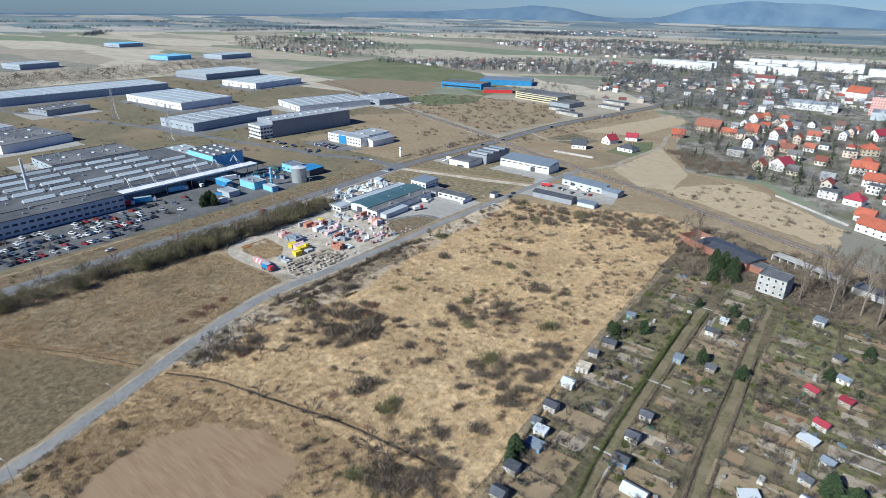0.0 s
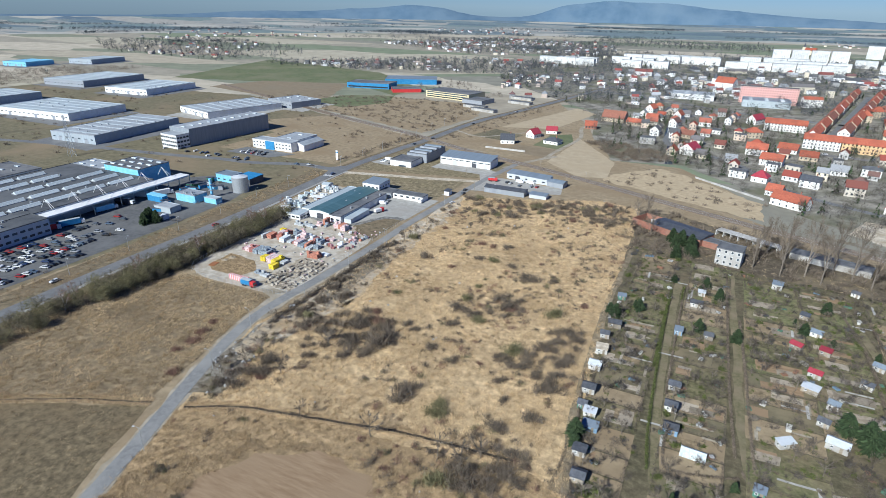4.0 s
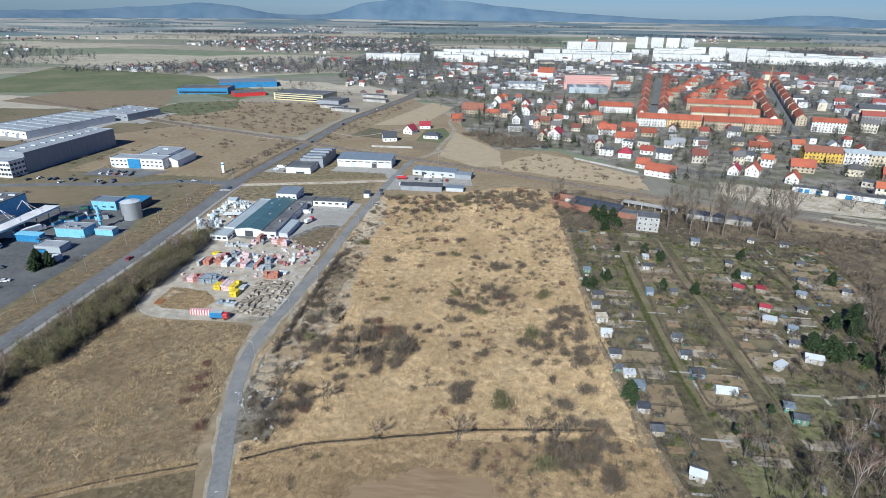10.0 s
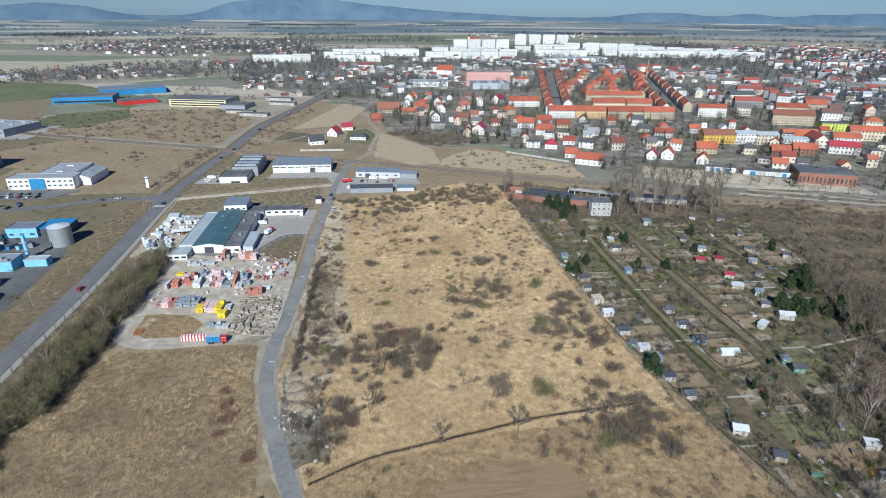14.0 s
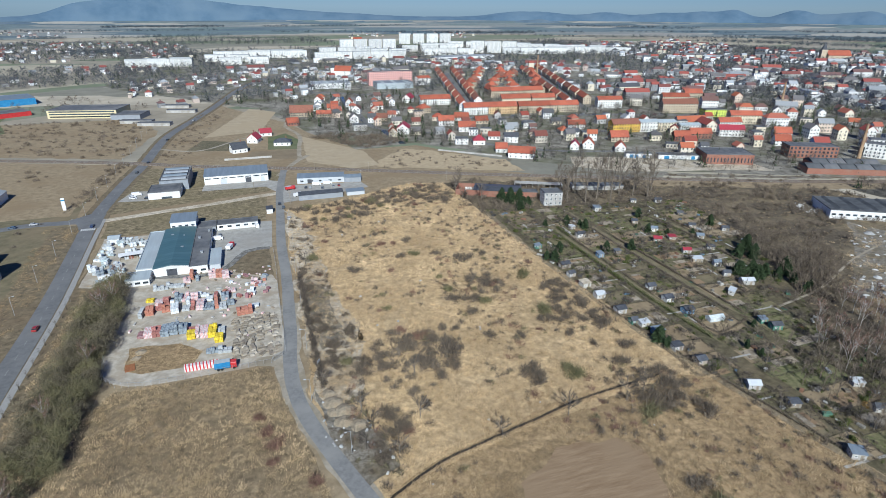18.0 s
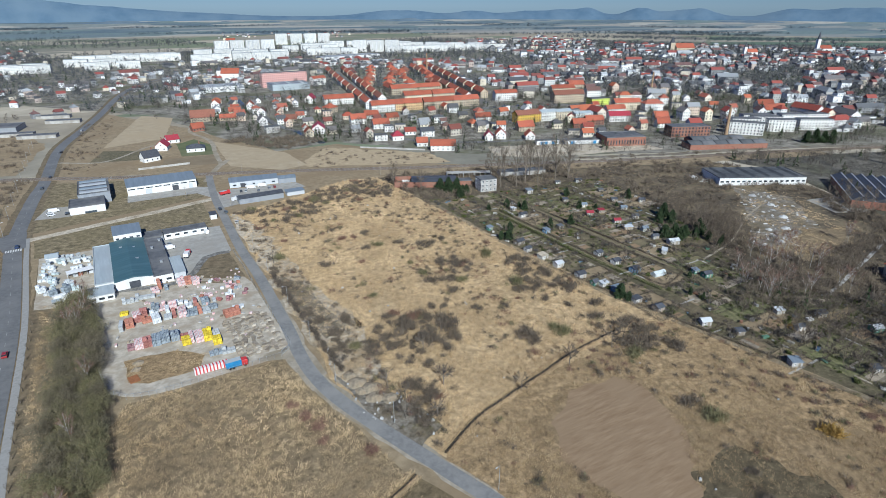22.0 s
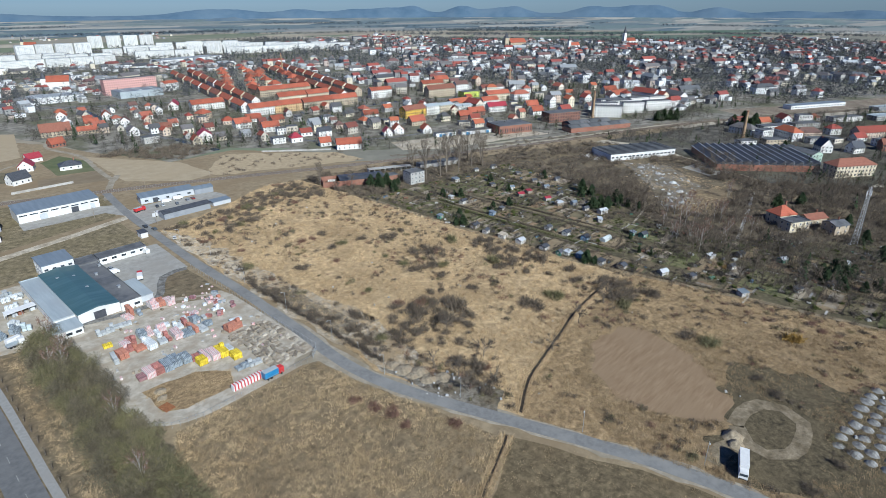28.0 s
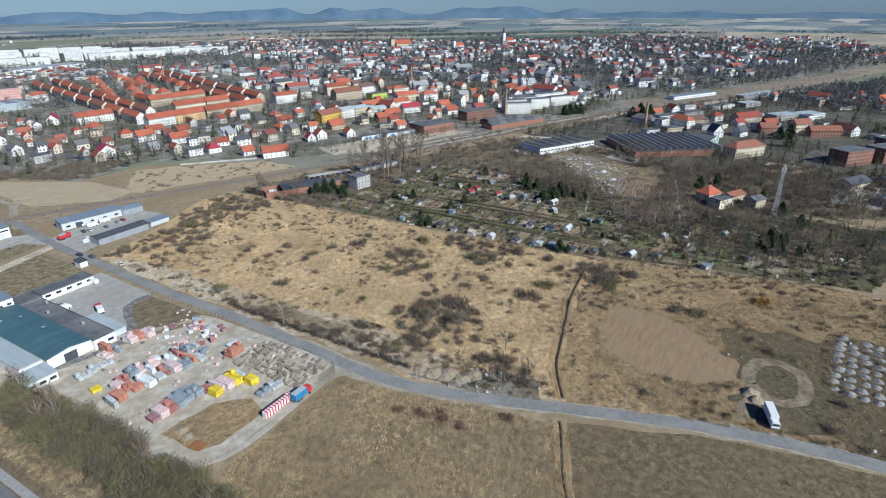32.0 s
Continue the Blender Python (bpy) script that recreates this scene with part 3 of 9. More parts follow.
patch("meadow", [(-292, 340), (-196, 362), (-182, 410), (-246, 436), (-288, 452)], OLIVE, 0.034, "dull olive lawn round the two halls", "meadow", ragged=1)
patch("meadow", [(-288, 298), (-200, 303), (-198, 352), (-290, 326)], OLIVE, 0.033, "rough grass behind the builders' yard", "meadow", ragged=1)
patch("meadow", [(-285, 462), (-170, 432), (-120, 405), (-100, 400), (-20, 362), (-5, 395), (-60, 470), (-115, 470), (-150, 560), (-168, 620), (-240, 760), (-276, 600)], VERGE, 0.03, "dry grass and scrub along the railway", "meadow", ragged=2)
patch("field", [(-163, 438), (-158, 540), (-111, 462), (-108, 410), (-130, 405)], FIELD, 0.07, "bare pale ploughed field beside the railway", "field", ragged=1)
patch("field", [(-250, 560), (-206, 727), (-175, 695), (-196, 578)], FIELD, 0.07, "bare pale field by the main road", "field", ragged=1)
patch("field", [(-112, 404), (-96, 440), (-74, 462), (-56, 446), (-2, 398), (-4, 358)], surf("pale_grass_bank", (0.34, 0.265, 0.165), (0.50, 0.40, 0.262), 0.3, (0.42, 0.335, 0.215), 0.05, bump=0.2), 0.06, "pale dry grass bank with scattered shrubs", "field", ragged=5)
patch("field", [(-262, 505), (-222, 497), (-214, 530), (-250, 548)], TURF, 0.06, "fenced dull green paddock", "field", ragged=0.5)
patch("field", [(-192, 492), (-165, 486), (-160, 520), (-172, 560), (-190, 545)], GREENF, 0.06, "garden lawn round the houses", "field", ragged=0.6)
patch("field", [(-212, 462), (-168, 450), (-166, 484), (-206, 488)], BROWNF, 0.06, "dug ground by the houses", "field", ragged=0.6)
patch("field", [(-900, 690), (-682, 739), (-601, 790), (-466, 703), (-480, 800), (-640, 951), (-1000, 1050)], GREENF, 0.05, "strip of green winter corn", "field", ragged=3, step=15)
patch("field", [(-760, 640), (-592, 599), (-533, 634), (-596, 780), (-740, 735)], BROWNF, 0.06, "brown tilled field", "field", ragged=3, step=15)
patch("field", [(-544, 599), (-527, 673), (-466, 703), (-440, 640), (-470, 580)], GREENF, 0.055, "green corn field beside the railway", "field", ragged=2, step=10)
patch("dirt_patch", [(-107, 75), (-102, 60), (-108, 48), (-117, 36), (-127, 25), (-137, 24), (-147, 35), (-149, 52), (-143, 68), (-125, 77)], SOIL, 0.10, "stripped reddish-brown bare soil patch", "ground", ragged=3.4, step=1.2)
patch("dirt_patch", [(-191, 126), (-186, 112), (-176, 104), (-172, 84), (-181, 78), (-188, 98)], RUBBLE, 0.09, "bare stony ground beside the road", "ground", ragged=2, step=2)
patch("dirt_patch", [(-188, 225), (-181, 232), (-180, 290), (-186, 318), (-190, 280)], SAND, 0.09, "trodden sandy strip by the road", "ground", ragged=1.5, step=2)
patch("dirt_patch", [(-185, 150), (-176, 155), (-178, 200), (-186, 215), (-189, 180)], RUBBLE, 0.085, "stony roadside strip", "ground", ragged=1.8, step=2)
patch("dirt_patch", [(48, 125), (54, 105), (100, 115), (147, 160), (134, 198), (112, 170), (70, 140)], RUBBLE, 0.08, "waste ground strewn with pale rubble", "ground", ragged=3, step=3)
patch("dirt_patch", [(127, 231), (168, 234), (150, 205), (125, 205)], RUBBLE, 0.075, "stone yard strewn with white blocks", "ground", ragged=2, step=3)
patch("dirt_patch", [(55, 389), (102, 372), (153, 343), (190, 322), (188, 300), (151, 314), (112, 321), (66, 336), (42, 358)], SAND, 0.08, "pale sand lot beside the railway", "ground", ragged=2)

strip("dirt_strip", [(20, 350), (60, 332), (112, 311), (182, 283), (270, 255), (380, 208)], 7, RUBBLE, 0.045, "pale dusty strip along the railway", "ground", ragged=3.0)
strip("dirt_strip", [(-180, 411), (-120, 384), (-60, 358), (20, 322), (110, 286), (200, 254), (300, 218)], 16, VERGE, 0.043, "dry brown grass along the railway", "ground", ragged=3.0)
# main road, side road, access road, lanes
MAIN = [(-276, -620), (-286, -220), (-290, 57), (-292.4, 128), (-293, 215), (-297, 290), (-299, 333), (-295, 413), (-290, 463), (-284, 575), (-265, 670), (-246, 766), (-219, 922), (-185, 1040), (-120, 1160)]
ACCESS = [(-120, -420), (-146, -180), (-159, -30), (-163, 5), (-168, 30), (-174, 50), (-181, 70), (-188, 90), (-195, 113), (-197.5, 130), (-197.5, 146), (-196, 165), (-195, 190), (-194, 220), (-194, 260), (-192, 304), (-190, 348), (-187, 382), (-182, 425)]
SIDE = [(-299, 331), (-315, 332), (-338, 332), (-375, 318), (-410, 314), (-457, 304), (-556, 288), (-655, 265), (-819, 215), (-1000, 180)]
LANE = [(-294, 329), (-262, 337), (-228, 345), (-190, 356)]
strip("verge_strip", MAIN, 15.5, VERGED, 0.05, "worn gravelly road shoulder", "verge", ragged=0.8)
strip("cycle_path", [(x + 5.7, y) for x, y in MAIN[:7]], 2.4, surf("pale_path_asphalt", (0.27, 0.265, 0.25), (0.34, 0.335, 0.32), 0.8, (0.30, 0.29, 0.27), 0.1, rough=0.85), 0.118, "pale grey paved path beside the main road", "path", ragged=0.1)
strip("road", MAIN, 8.2, ASPHALT, 0.12, "grey two-lane asphalt main road", ragged=0.1)
strip("road", SIDE, 7.5, ASPHALT, 0.11, "asphalt side road to the factory halls", ragged=0.2)
strip("verge_strip", ACCESS[:13], 7.0, DIRTROAD, 0.065, "dusty gravel shoulder of the access road", "verge", ragged=1.6)
strip("road", ACCESS, 5.0, ASPHALT2, 0.13, "pale grey narrow asphalt access road", ragged=0.12)
strip("road", LANE, 6.0, SAND, 0.10, "pale gravel lane between the halls", ragged=0.6)
patch("road", [(-312, 336), (-302, 346), (-294, 345), (-293, 318), (-302, 312), (-306, 326)], ASPHALT, 0.115, "asphalt road junction", "road", ragged=0.4, step=2)
patch("dirt_patch", [(-201, 120), (-193, 128), (-194, 150), (-208, 151), (-212, 147), (-203, 143)], DIRTROAD, 0.10, "dusty gravel mouth of the yard", "ground", ragged=1.0, step=2)
strip("yard_track", [(-204, 149), (-225, 149), (-245, 148.5), (-254, 152), (-258, 160), (-260, 185), (-262, 215), (-266, 240)], 6.5, GRAVEL, 0.11, "pale gravel track round the builders' yard", "track", ragged=0.5)
strip("dirt_track", [(-137, 21), (-129, 21.5), (-121, 18.5), (-118.5, 12.5), (-122, 6), (-130, 4), (-139, 5.5), (-144, 10), (-143, 16), (-137, 20.5)], 4.4, TRACKM, 0.115, "worn turning loop of wheel tracks", "track", ragged=0.9)
strip("dirt_track", [(-142, 16), (-150, 20), (-158, 21)], 5.0, TRACKM, 0.112, "dusty wheel track to the road", "track", ragged=1.2)
strip("footpath", [(4, 67), (40, 74), (80, 82), (117, 90)], 1.8, CONCRETE, 0.10, "straight pale concrete path through the birches", "path", ragged=0.2)
strip("footpath", [(7, 124), (40, 132), (83, 151), (114, 161)], 1.2, DIRTROAD, 0.10, "narrow pale concrete path behind the gardens", "path", ragged=0.2)
strip("dirt_track", [(-168, 445), (-165, 490), (-160, 545), (-170, 600), (-160, 640)], 4.0, DIRTROAD, 0.09, "pale field track to the houses", "track", ragged=0.8)
strip("dirt_track", [(-188, 400), (-172, 440), (-160, 460)], 4.5, DIRTROAD, 0.095, "gravel track to the level crossing", "track", ragged=0.8)
strip("dirt_track", [(-284, 520), (-250, 505), (-215, 545), (-190, 560)], 3.0, DIRTROAD, 0.085, "field track", "track", ragged=0.8)
STREETS = (([(-12, 499), (16, 441), (60, 410), (104, 395)], 6, "street among the villas"), ([(-12, 499), (-40, 530), (-78, 560), (-82, 625), (-77, 697), (-60, 780)], 6, "street along the canal"), ([(130, 480), (178, 470), (240, 440), (330, 400), (420, 330)], 8, "tree-lined town street"),
                  ([(200, 600), (250, 750), (300, 910), (345, 1060)], 11, "straight street along the red-roofed blocks"), ([(58, 630), (100, 800), (165, 1066)], 10, "street beside the red-roofed blocks"), ([(-219, 922), (-100, 850), (0, 790), (120, 760)], 9, "town street"),
                  ([(20, 590), (120, 575), (215, 560), (330, 520), (470, 470)], 8, "town street before the blocks"),
           ([(500, 300), (700, 420), (900, 560), (1150, 760)], 9, "street into the old town"), ([(480, 400), (760, 300), (1050, 150), (1400, 20)], 9, "long town street"), ([(560, 620), (640, 420), (700, 200), (720, 80)], 9, "cross street of the town"), ([(420, 640), (620, 760), (820, 900), (1100, 1060)], 9, "far town street"))
for p, w, lab in STREETS:
    strip("street", p, w, ASPHALT, 0.07, "grey asphalt " + lab, "street", ragged=0.2)
strip("canal", [(-70, 480), (-76, 560), (-83, 600), (-86, 690), (-80, 800)], 6, WATER, 0.06, "narrow blue canal beside the street", "canal", ragged=0.3)

# lane marks: each dash a piece of the road
road_marks = thing("road_marking", Matrix(), "worn white lane marking on the main road", "road marking", kind="structure")
cm = smooth(MAIN[2:10], 9.0)
for i, (a, b) in enumerate(zip(cm, cm[1:])):
    d = (b - a).normalized()
    q = a + d * 3.5
    s = Vector((-d.y, d.x, 0)) * 0.09
    m2 = MB()
    m2.solid([a + s + Vector((0, 0, 0.129)), a - s + Vector((0, 0, 0.129)), q - s + Vector((0, 0, 0.129)), q + s + Vector((0, 0, 0.129))], [(0, 1, 2, 3)])
    part("dash", m2.mesh("dash", PAINT), road_marks)
crossing = thing("zebra_crossing", Matrix(), "white zebra crossing at the junction", "road marking", kind="structure")
for i in range(7):
    m2 = MB()
    m2.box(-302.0 + i * 1.1, 314, 0.122, -301.4 + i * 1.1, 317.5, 0.131)
    part("stripe", m2.mesh("stripe", ZEBRA), crossing)

# railway: ballast, sleepers, rails
RAIL = [(-760, 668), (-586, 592), (-450, 532), (-314, 479), (-246, 446), (-186, 423), (-130, 400), (-79, 377), (-31, 355), (42, 325), (107, 298), (182, 270), (289, 234), (381, 196), (559, 98), (760, 0), (1029, -125), (1600, -390)]
railway = strip("railway", RAIL, 8.5, BALLAST, 0.30, "single railway line on brown ballast", "railway", ragged=0.7, thick=0.3)
for off in (-2.8, -1.35, 1.35, 2.8):
    c = smooth(RAIL, 8)
    m2 = MB()
    for a, b in zip(c, c[1:]):
        d = (b - a).normalized()
        s = Vector((-d.y, d.x, 0))
        p0, p1 = a + s * off, b + s * off
        w = s * 0.05
        z0, z1 = Vector((0, 0, 0.31)), Vector((0, 0, 0.47))
        m2.solid([p0 - w + z0, p0 + w + z0, p1 + w + z0, p1 - w + z0, p0 - w + z1, p0 + w + z1, p1 + w + z1, p1 - w + z1], [(4, 7, 6, 5), (0, 4, 5, 1), (3, 2, 6, 7), (0, 3, 7, 4), (1, 5, 6, 2)])
    part("rail", m2.mesh("rail", STEEL), railway)
m2 = MB()
for a, b in zip(smooth(RAIL[2:12], 1.0), smooth(RAIL[2:12], 1.0)[1:]):
    M = Matrix.Translation(a + Vector((0, 0, 0.3))) @ Matrix.Rotation(math.atan2(b.y - a.y, b.x - a.x), 4, "Z")
    for o in (-2.08, 2.08):
        m2.box(-0.12, o - 1.3, 0, 0.12, o + 1.3, 0.06, M=M)
tagged(part("sleepers", m2.mesh("sleepers", CONCRETE), railway), kind="stuff")
patch("paved_yard", [(150, 152), (176, 147), (182, 132), (166, 116), (140, 128)], PAVED, 0.09, "grey paved yard between two factories", "yard", ragged=0.6, step=3)
patch("meadow", [(36, 104), (62, 92), (104, 94), (118, 112), (96, 122), (70, 116), (44, 118)], REED2, 0.09, "clearing of pale trampled dry grass", "meadow", ragged=4, step=3)
patch("yard", [(104, -8), (140, -2), (168, -20), (150, -48), (100, -40)], PAVED, 0.06, "grey asphalt yard beside sheds", "yard", ragged=1, step=4)
STATION = [(430, 205), (560, 130), (720, 55), (900, -30), (1100, -110), (1400, -240)]
yard_t = strip("station_yard", STATION, 46, surf("dusty_station_ground", (0.22, 0.18, 0.13), (0.36, 0.305, 0.235), 0.25, (0.19, 0.16, 0.115), 0.03, bump=0.2), 0.2, "wide brown station yard of many sidings", "railway", ragged=2)
for k in range(6):
    m2 = MB()
    c = smooth([(430 + 3 * k, 188 + 6 * k), (560 + 3 * k, 113 + 6 * k), (720 + 3 * k, 38 + 6 * k), (1000 + 3 * k, -82 + 6 * k)], 12)
    for a, b in zip(c, c[1:]):
        M = Matrix.Translation(a + Vector((0, 0, 0.2))) @ Matrix.Rotation(math.atan2(b.y - a.y, b.x - a.x), 4, "Z")
        for o in (-0.72, 0.72):
            m2.box(0, o - 0.06, 0, (b - a).length, o + 0.06, 0.16, M=M)
    part("rail_pair", m2.mesh("rail_pair", STEEL), yard_t)
    bed = MB()
    for a, b in zip(c, c[1:]):
        M = Matrix.Translation(a + Vector((0, 0, 0.2))) @ Matrix.Rotation(math.atan2(b.y - a.y, b.x - a.x), 4, "Z")
        bed.box(0, -1.6, -0.1, (b - a).length, 1.6, 0.03, M=M)
    part("track_bed", bed.mesh("track_bed", BALLAST), yard_t, "dark ballast bed")

# ditches: a cut with dark banks
def ditch(pts, w, depth, label):
    c = smooth(pts, 3)
    m2, rows = MB(), []
    for i, p in enumerate(c):
        d = (c[min(i + 1, len(c) - 1)] - c[max(i - 1, 0)]).normalized()
        s = Vector((-d.y, d.x, 0))
        j = 0.35 * noise.noise(p * 0.3)
        rows.append([p + s * (k * w + j) + Vector((0, 0, h)) for k, h in ((-1.25, 0.06), (-0.85, 0.24), (-0.45, 0.14), (0.45, 0.14), (0.85, 0.24), (1.25, 0.06))])
    n = 6
    m2.v = [tuple(p) for r in rows for p in r]
    for i in range(len(rows) - 1):
        for k in range(n - 1):
            m2.f.append((i * n + k, i * n + k + 1, (i + 1) * n + k + 1, (i + 1) * n + k))
            m2.m.append(1 if k == 2 else 0)
    me = m2.mesh("ditch", REED3, surf("ditch_mud", (0.022, 0.019, 0.015), (0.06, 0.047, 0.033), 0.9, rough=0.6))
    for f in me.polygons:
        if f.normal.z < 0:
            f.flip()
    return thing("ditch", Matrix(), label, "ditch", kind="structure", me=me)


ditch([(-177, 73), (-161, 81), (-142, 86), (-125, 90), (-108, 94), (-74, 98)], 1.0, 1, "straight dark drainage ditch through dry reed")
ditch([(-188, 70), (-200, 65), (-212, 60), (-240, 45)], 0.7, 1, "narrow drainage ditch beside the turf")

# distant hills, behind everything; their blue is distance haze put into the colour
# each hill: bearing in degrees, height over the plain, half width in degrees
hill_bumps = [(132, 27, 4), (124, 49, 3.5), (119.6, 58, 2.2), (116.5, 52, 2.2), (105.3, 63, 2), (101.2, 120, 3), (96.5, 80, 2.6), (92.5, 66, 3.5), (87.5, 36, 3.5), (82.5, 21, 3), (67.2, 43, 2.6), (64, 28, 1.8), (59, 49, 2.2), (54, 45, 1.8), (50.6, 58, 1.8), (48, 64, 1.2), (43.4, 74, 1.5), (40.4, 44, 1.2), (38.2, 65, 1.4), (31, 67, 1.8), (27.3, 68, 1.8), (24.8, 59, 1.4), (20, 58, 1.6), (14, 29, 2.2), (8.8, 36, 1.8), (-1.5, 24, 3)]


def ridge_height(a, k):
    if k:
        return (16, 2)[k - 1] + (26, 16)[k - 1] * max(-0.2, noise.noise(Vector((a * 0.16, k * 9.0, 0))) + 0.45 * noise.noise(Vector((a * 0.7, k * 9.0, 3))))
    h = (50 if a < 136 else 50 - 14 * min(1, (a - 136) / 6)) + 3 * noise.noise(Vector((a * 0.9, 0, 0))) + 2 * noise.noise(Vector((a * 2.6, 0, 2)))
    for c, top, w in hill_bumps:
        if abs(a - c) < 4 * w:
            h += (top - 6) * (0.84 if c < 62 else 1.0) * math.exp(-((a - c) / w) ** 2 * 0.8)
    return h


for k, (d0, d1) in enumerate(((4690, 4540), (4430, 4360), (4150, 4090))):
    m2 = MB()
    angs = [i * 0.25 for i in range(-112, 760)]
    for a in angs:
        ca, sa = math.cos(radians(a)), math.sin(radians(a))
        h = ridge_height(a, k)
        m2.v += [(d1 * ca, d1 * sa, -1), (0.5 * (d0 + d1) * ca, 0.5 * (d0 + d1) * sa, h * 0.62), (d0 * ca, d0 * sa, h)]
    for i in range(len(angs) - 1):
        for r in (0, 1):
            m2.f.append((3 * i + r, 3 * i + r + 1, 3 * i + r + 4, 3 * i + r + 3))
            m2.m.append(0)
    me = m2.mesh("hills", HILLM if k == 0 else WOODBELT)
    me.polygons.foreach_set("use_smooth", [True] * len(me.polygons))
    thing("hills", Matrix(), "range of distant wooded hills, tinted blue for haze" if k == 0 else "low far belt of woods, tinted blue-grey for haze", "hills", kind="structure", me=me)

# ---- buildings ----
CACHE = {}


def once(key, build):
    if key not in CACHE:
        CACHE[key] = build()
    return CACHE[key]


def wall_mesh(kind, w, d, h, rh, mat, storeys=0, win=None):
    """Walls of a house round its middle, ridge along x; storeys > 0 adds rows of set-in windows to the same mesh (far houses)."""
    def build():
        m = MB()
        if kind == "gable":
            m.prism([(-d / 2, 0), (d / 2, 0), (d / 2, h), (0, h + rh), (-d / 2, h)], -w / 2, w / 2)
        else:
            m.box(-w / 2, -d / 2, 0, w / 2, d / 2, h)
        if storeys:
            for s in range(storeys):
                z = h * (s + 0.35) / storeys
                zz = z + min(1.5, 0.5 * h / storeys)
                for k in range(int(w / 3)):
                    x = -w / 2 + w * (k + 0.5) / int(w / 3)
                    m.box(x - 0.6, -d / 2 - 0.05, z, x + 0.6, -d / 2 + 0.05, zz, 1)
                    m.box(x - 0.6, d / 2 - 0.05, z, x + 0.6, d / 2 + 0.05, zz, 1)
                for k in range(int(d / 3.2)):
                    y = -d / 2 + d * (k + 0.5) / int(d / 3.2)
                    m.box(-w / 2 - 0.05, y - 0.6, z, -w / 2 + 0.05, y + 0.6, zz, 1)
                    m.box(w / 2 - 0.05, y - 0.6, z, w / 2 + 0.05, y + 0.6, zz, 1)
        return m.mesh("wall", mat, GLASS)
    return once(("w", kind, w, d, h, rh, mat.name, storeys), build)


def roof_mesh(kind, w, d, h, rh, mat, o=0.5, t=0.25):
    def build():
        m = MB()
        if kind == "gable":
            s = rh / (d / 2)
            e = h - o * s
            m.prism([(-d / 2 - o, e), (0, h + rh - 0.02), (d / 2 + o, e), (d / 2 + o, e + t), (0, h + rh + t * 1.3), (-d / 2 - o, e + t)], -w / 2 - o, w / 2 + o)
        elif kind == "hip":
            a, b, r = w / 2 + o, d / 2 + o, max(0.1, w / 2 - d / 2)
            p = [(-a, -b, h), (a, -b, h), (a, b, h), (-a, b, h), (-a, -b, h + t), (a, -b, h + t), (a, b, h + t), (-a, b, h + t), (-r, 0, h + rh + t), (r, 0, h + rh + t)]
            m.solid(p, [(0, 3, 2, 1), (0, 1, 5, 4), (1, 2, 6, 5), (2, 3, 7, 6), (3, 0, 4, 7), (4, 5, 9, 8), (5, 6, 9), (6, 7, 8, 9), (7, 4, 8)])
        elif kind == "shed":
            m.prism([(-d / 2 - o, h - 0.05), (d / 2 + o, h + rh), (d / 2 + o, h + rh + t), (-d / 2 - o, h - 0.05 + t)], -w / 2 - o, w / 2 + o)
        else:
            a, b = w / 2 + 0.12, d / 2 + 0.12
            m.box(-a, -b, h, a, b, h + 0.12)
            for x0, y0, x1, y1 in ((-a, -b, a, -b + 0.3), (-a, b - 0.3, a, b), (-a, -b + 0.3, -a + 0.3, b - 0.3), (a - 0.3, -b + 0.3, a, b - 0.3)):
                m.box(x0, y0, h + 0.12, x1, y1, h + 0.45)
        return m.mesh("roof", mat)
    return once(("r", kind, w, d, h, rh, mat.name, o), build)


def window_mesh(w=1.2, h=1.4, frame_mat=WHITEP):
    def build():
        m = MB()
        f, a, b = 0.1, w / 2, w / 2 - 0.1
        p = [(-a, -0.07, 0), (a, -0.07, 0), (a, -0.07, h), (-a, -0.07, h), (-b, -0.07, f), (b, -0.07, f), (b, -0.07, h - f), (-b, -0.07, h - f), (-b, -0.02, f), (b, -0.02, f), (b, -0.02, h - f), (-b, -0.02, h - f), (-a, 0.03, 0), (a, 0.03, 0), (a, 0.03, h), (-a, 0.03, h)]
        q = [(i, (i + 1) % 4, 4 + (i + 1) % 4, 4 + i) for i in range(4)] + [(4 + i, 4 + (i + 1) % 4, 8 + (i + 1) % 4, 8 + i) for i in range(4)] + [((i + 1) % 4, i, 12 + i, 12 + (i + 1) % 4) for i in range(4)]
        m.solid(p, q)
        m.f.append((8, 9, 10, 11))
        m.m.append(1)
        return m.mesh("window", frame_mat, GLASS)
    return once(("win", w, h, frame_mat.name), build)


def chimney_mesh(h):
    return once(("ch", h), lambda: MB().box(-0.35, -0.3, 0, 0.35, 0.3, h).box(-0.42, -0.37, h - 0.15, 0.42, 0.37, h).mesh("chimney", BRICK))


def windows_on(ob, w, d, rows, dx=3.2, sides="nsew", size=(1.2, 1.4), z0=1.0, dz=2.9, mat=WHITEP, skip=0.0):
    """One window object for each opening; rows: storeys."""
    me = window_mesh(size[0], size[1], mat)
    for s in range(rows):
        z = z0 + s * dz
        for side in sides:
            L, off, turn = {"s": (w, (0, -d / 2), 0), "n": (w, (0, d / 2), 180), "e": (d, (w / 2, 0), 90), "w": (d, (-w / 2, 0), -90)}[side]
            n = max(1, int(L / dx))
            for k in range(n):
                u = -L / 2 + L * (k + 0.5) / n
                if skip and random.random() < skip:
                    continue
                part("window", me, ob, m=pose(off[0], off[1], z, 0, 0, turn) @ pose(u, -0.02, 0))


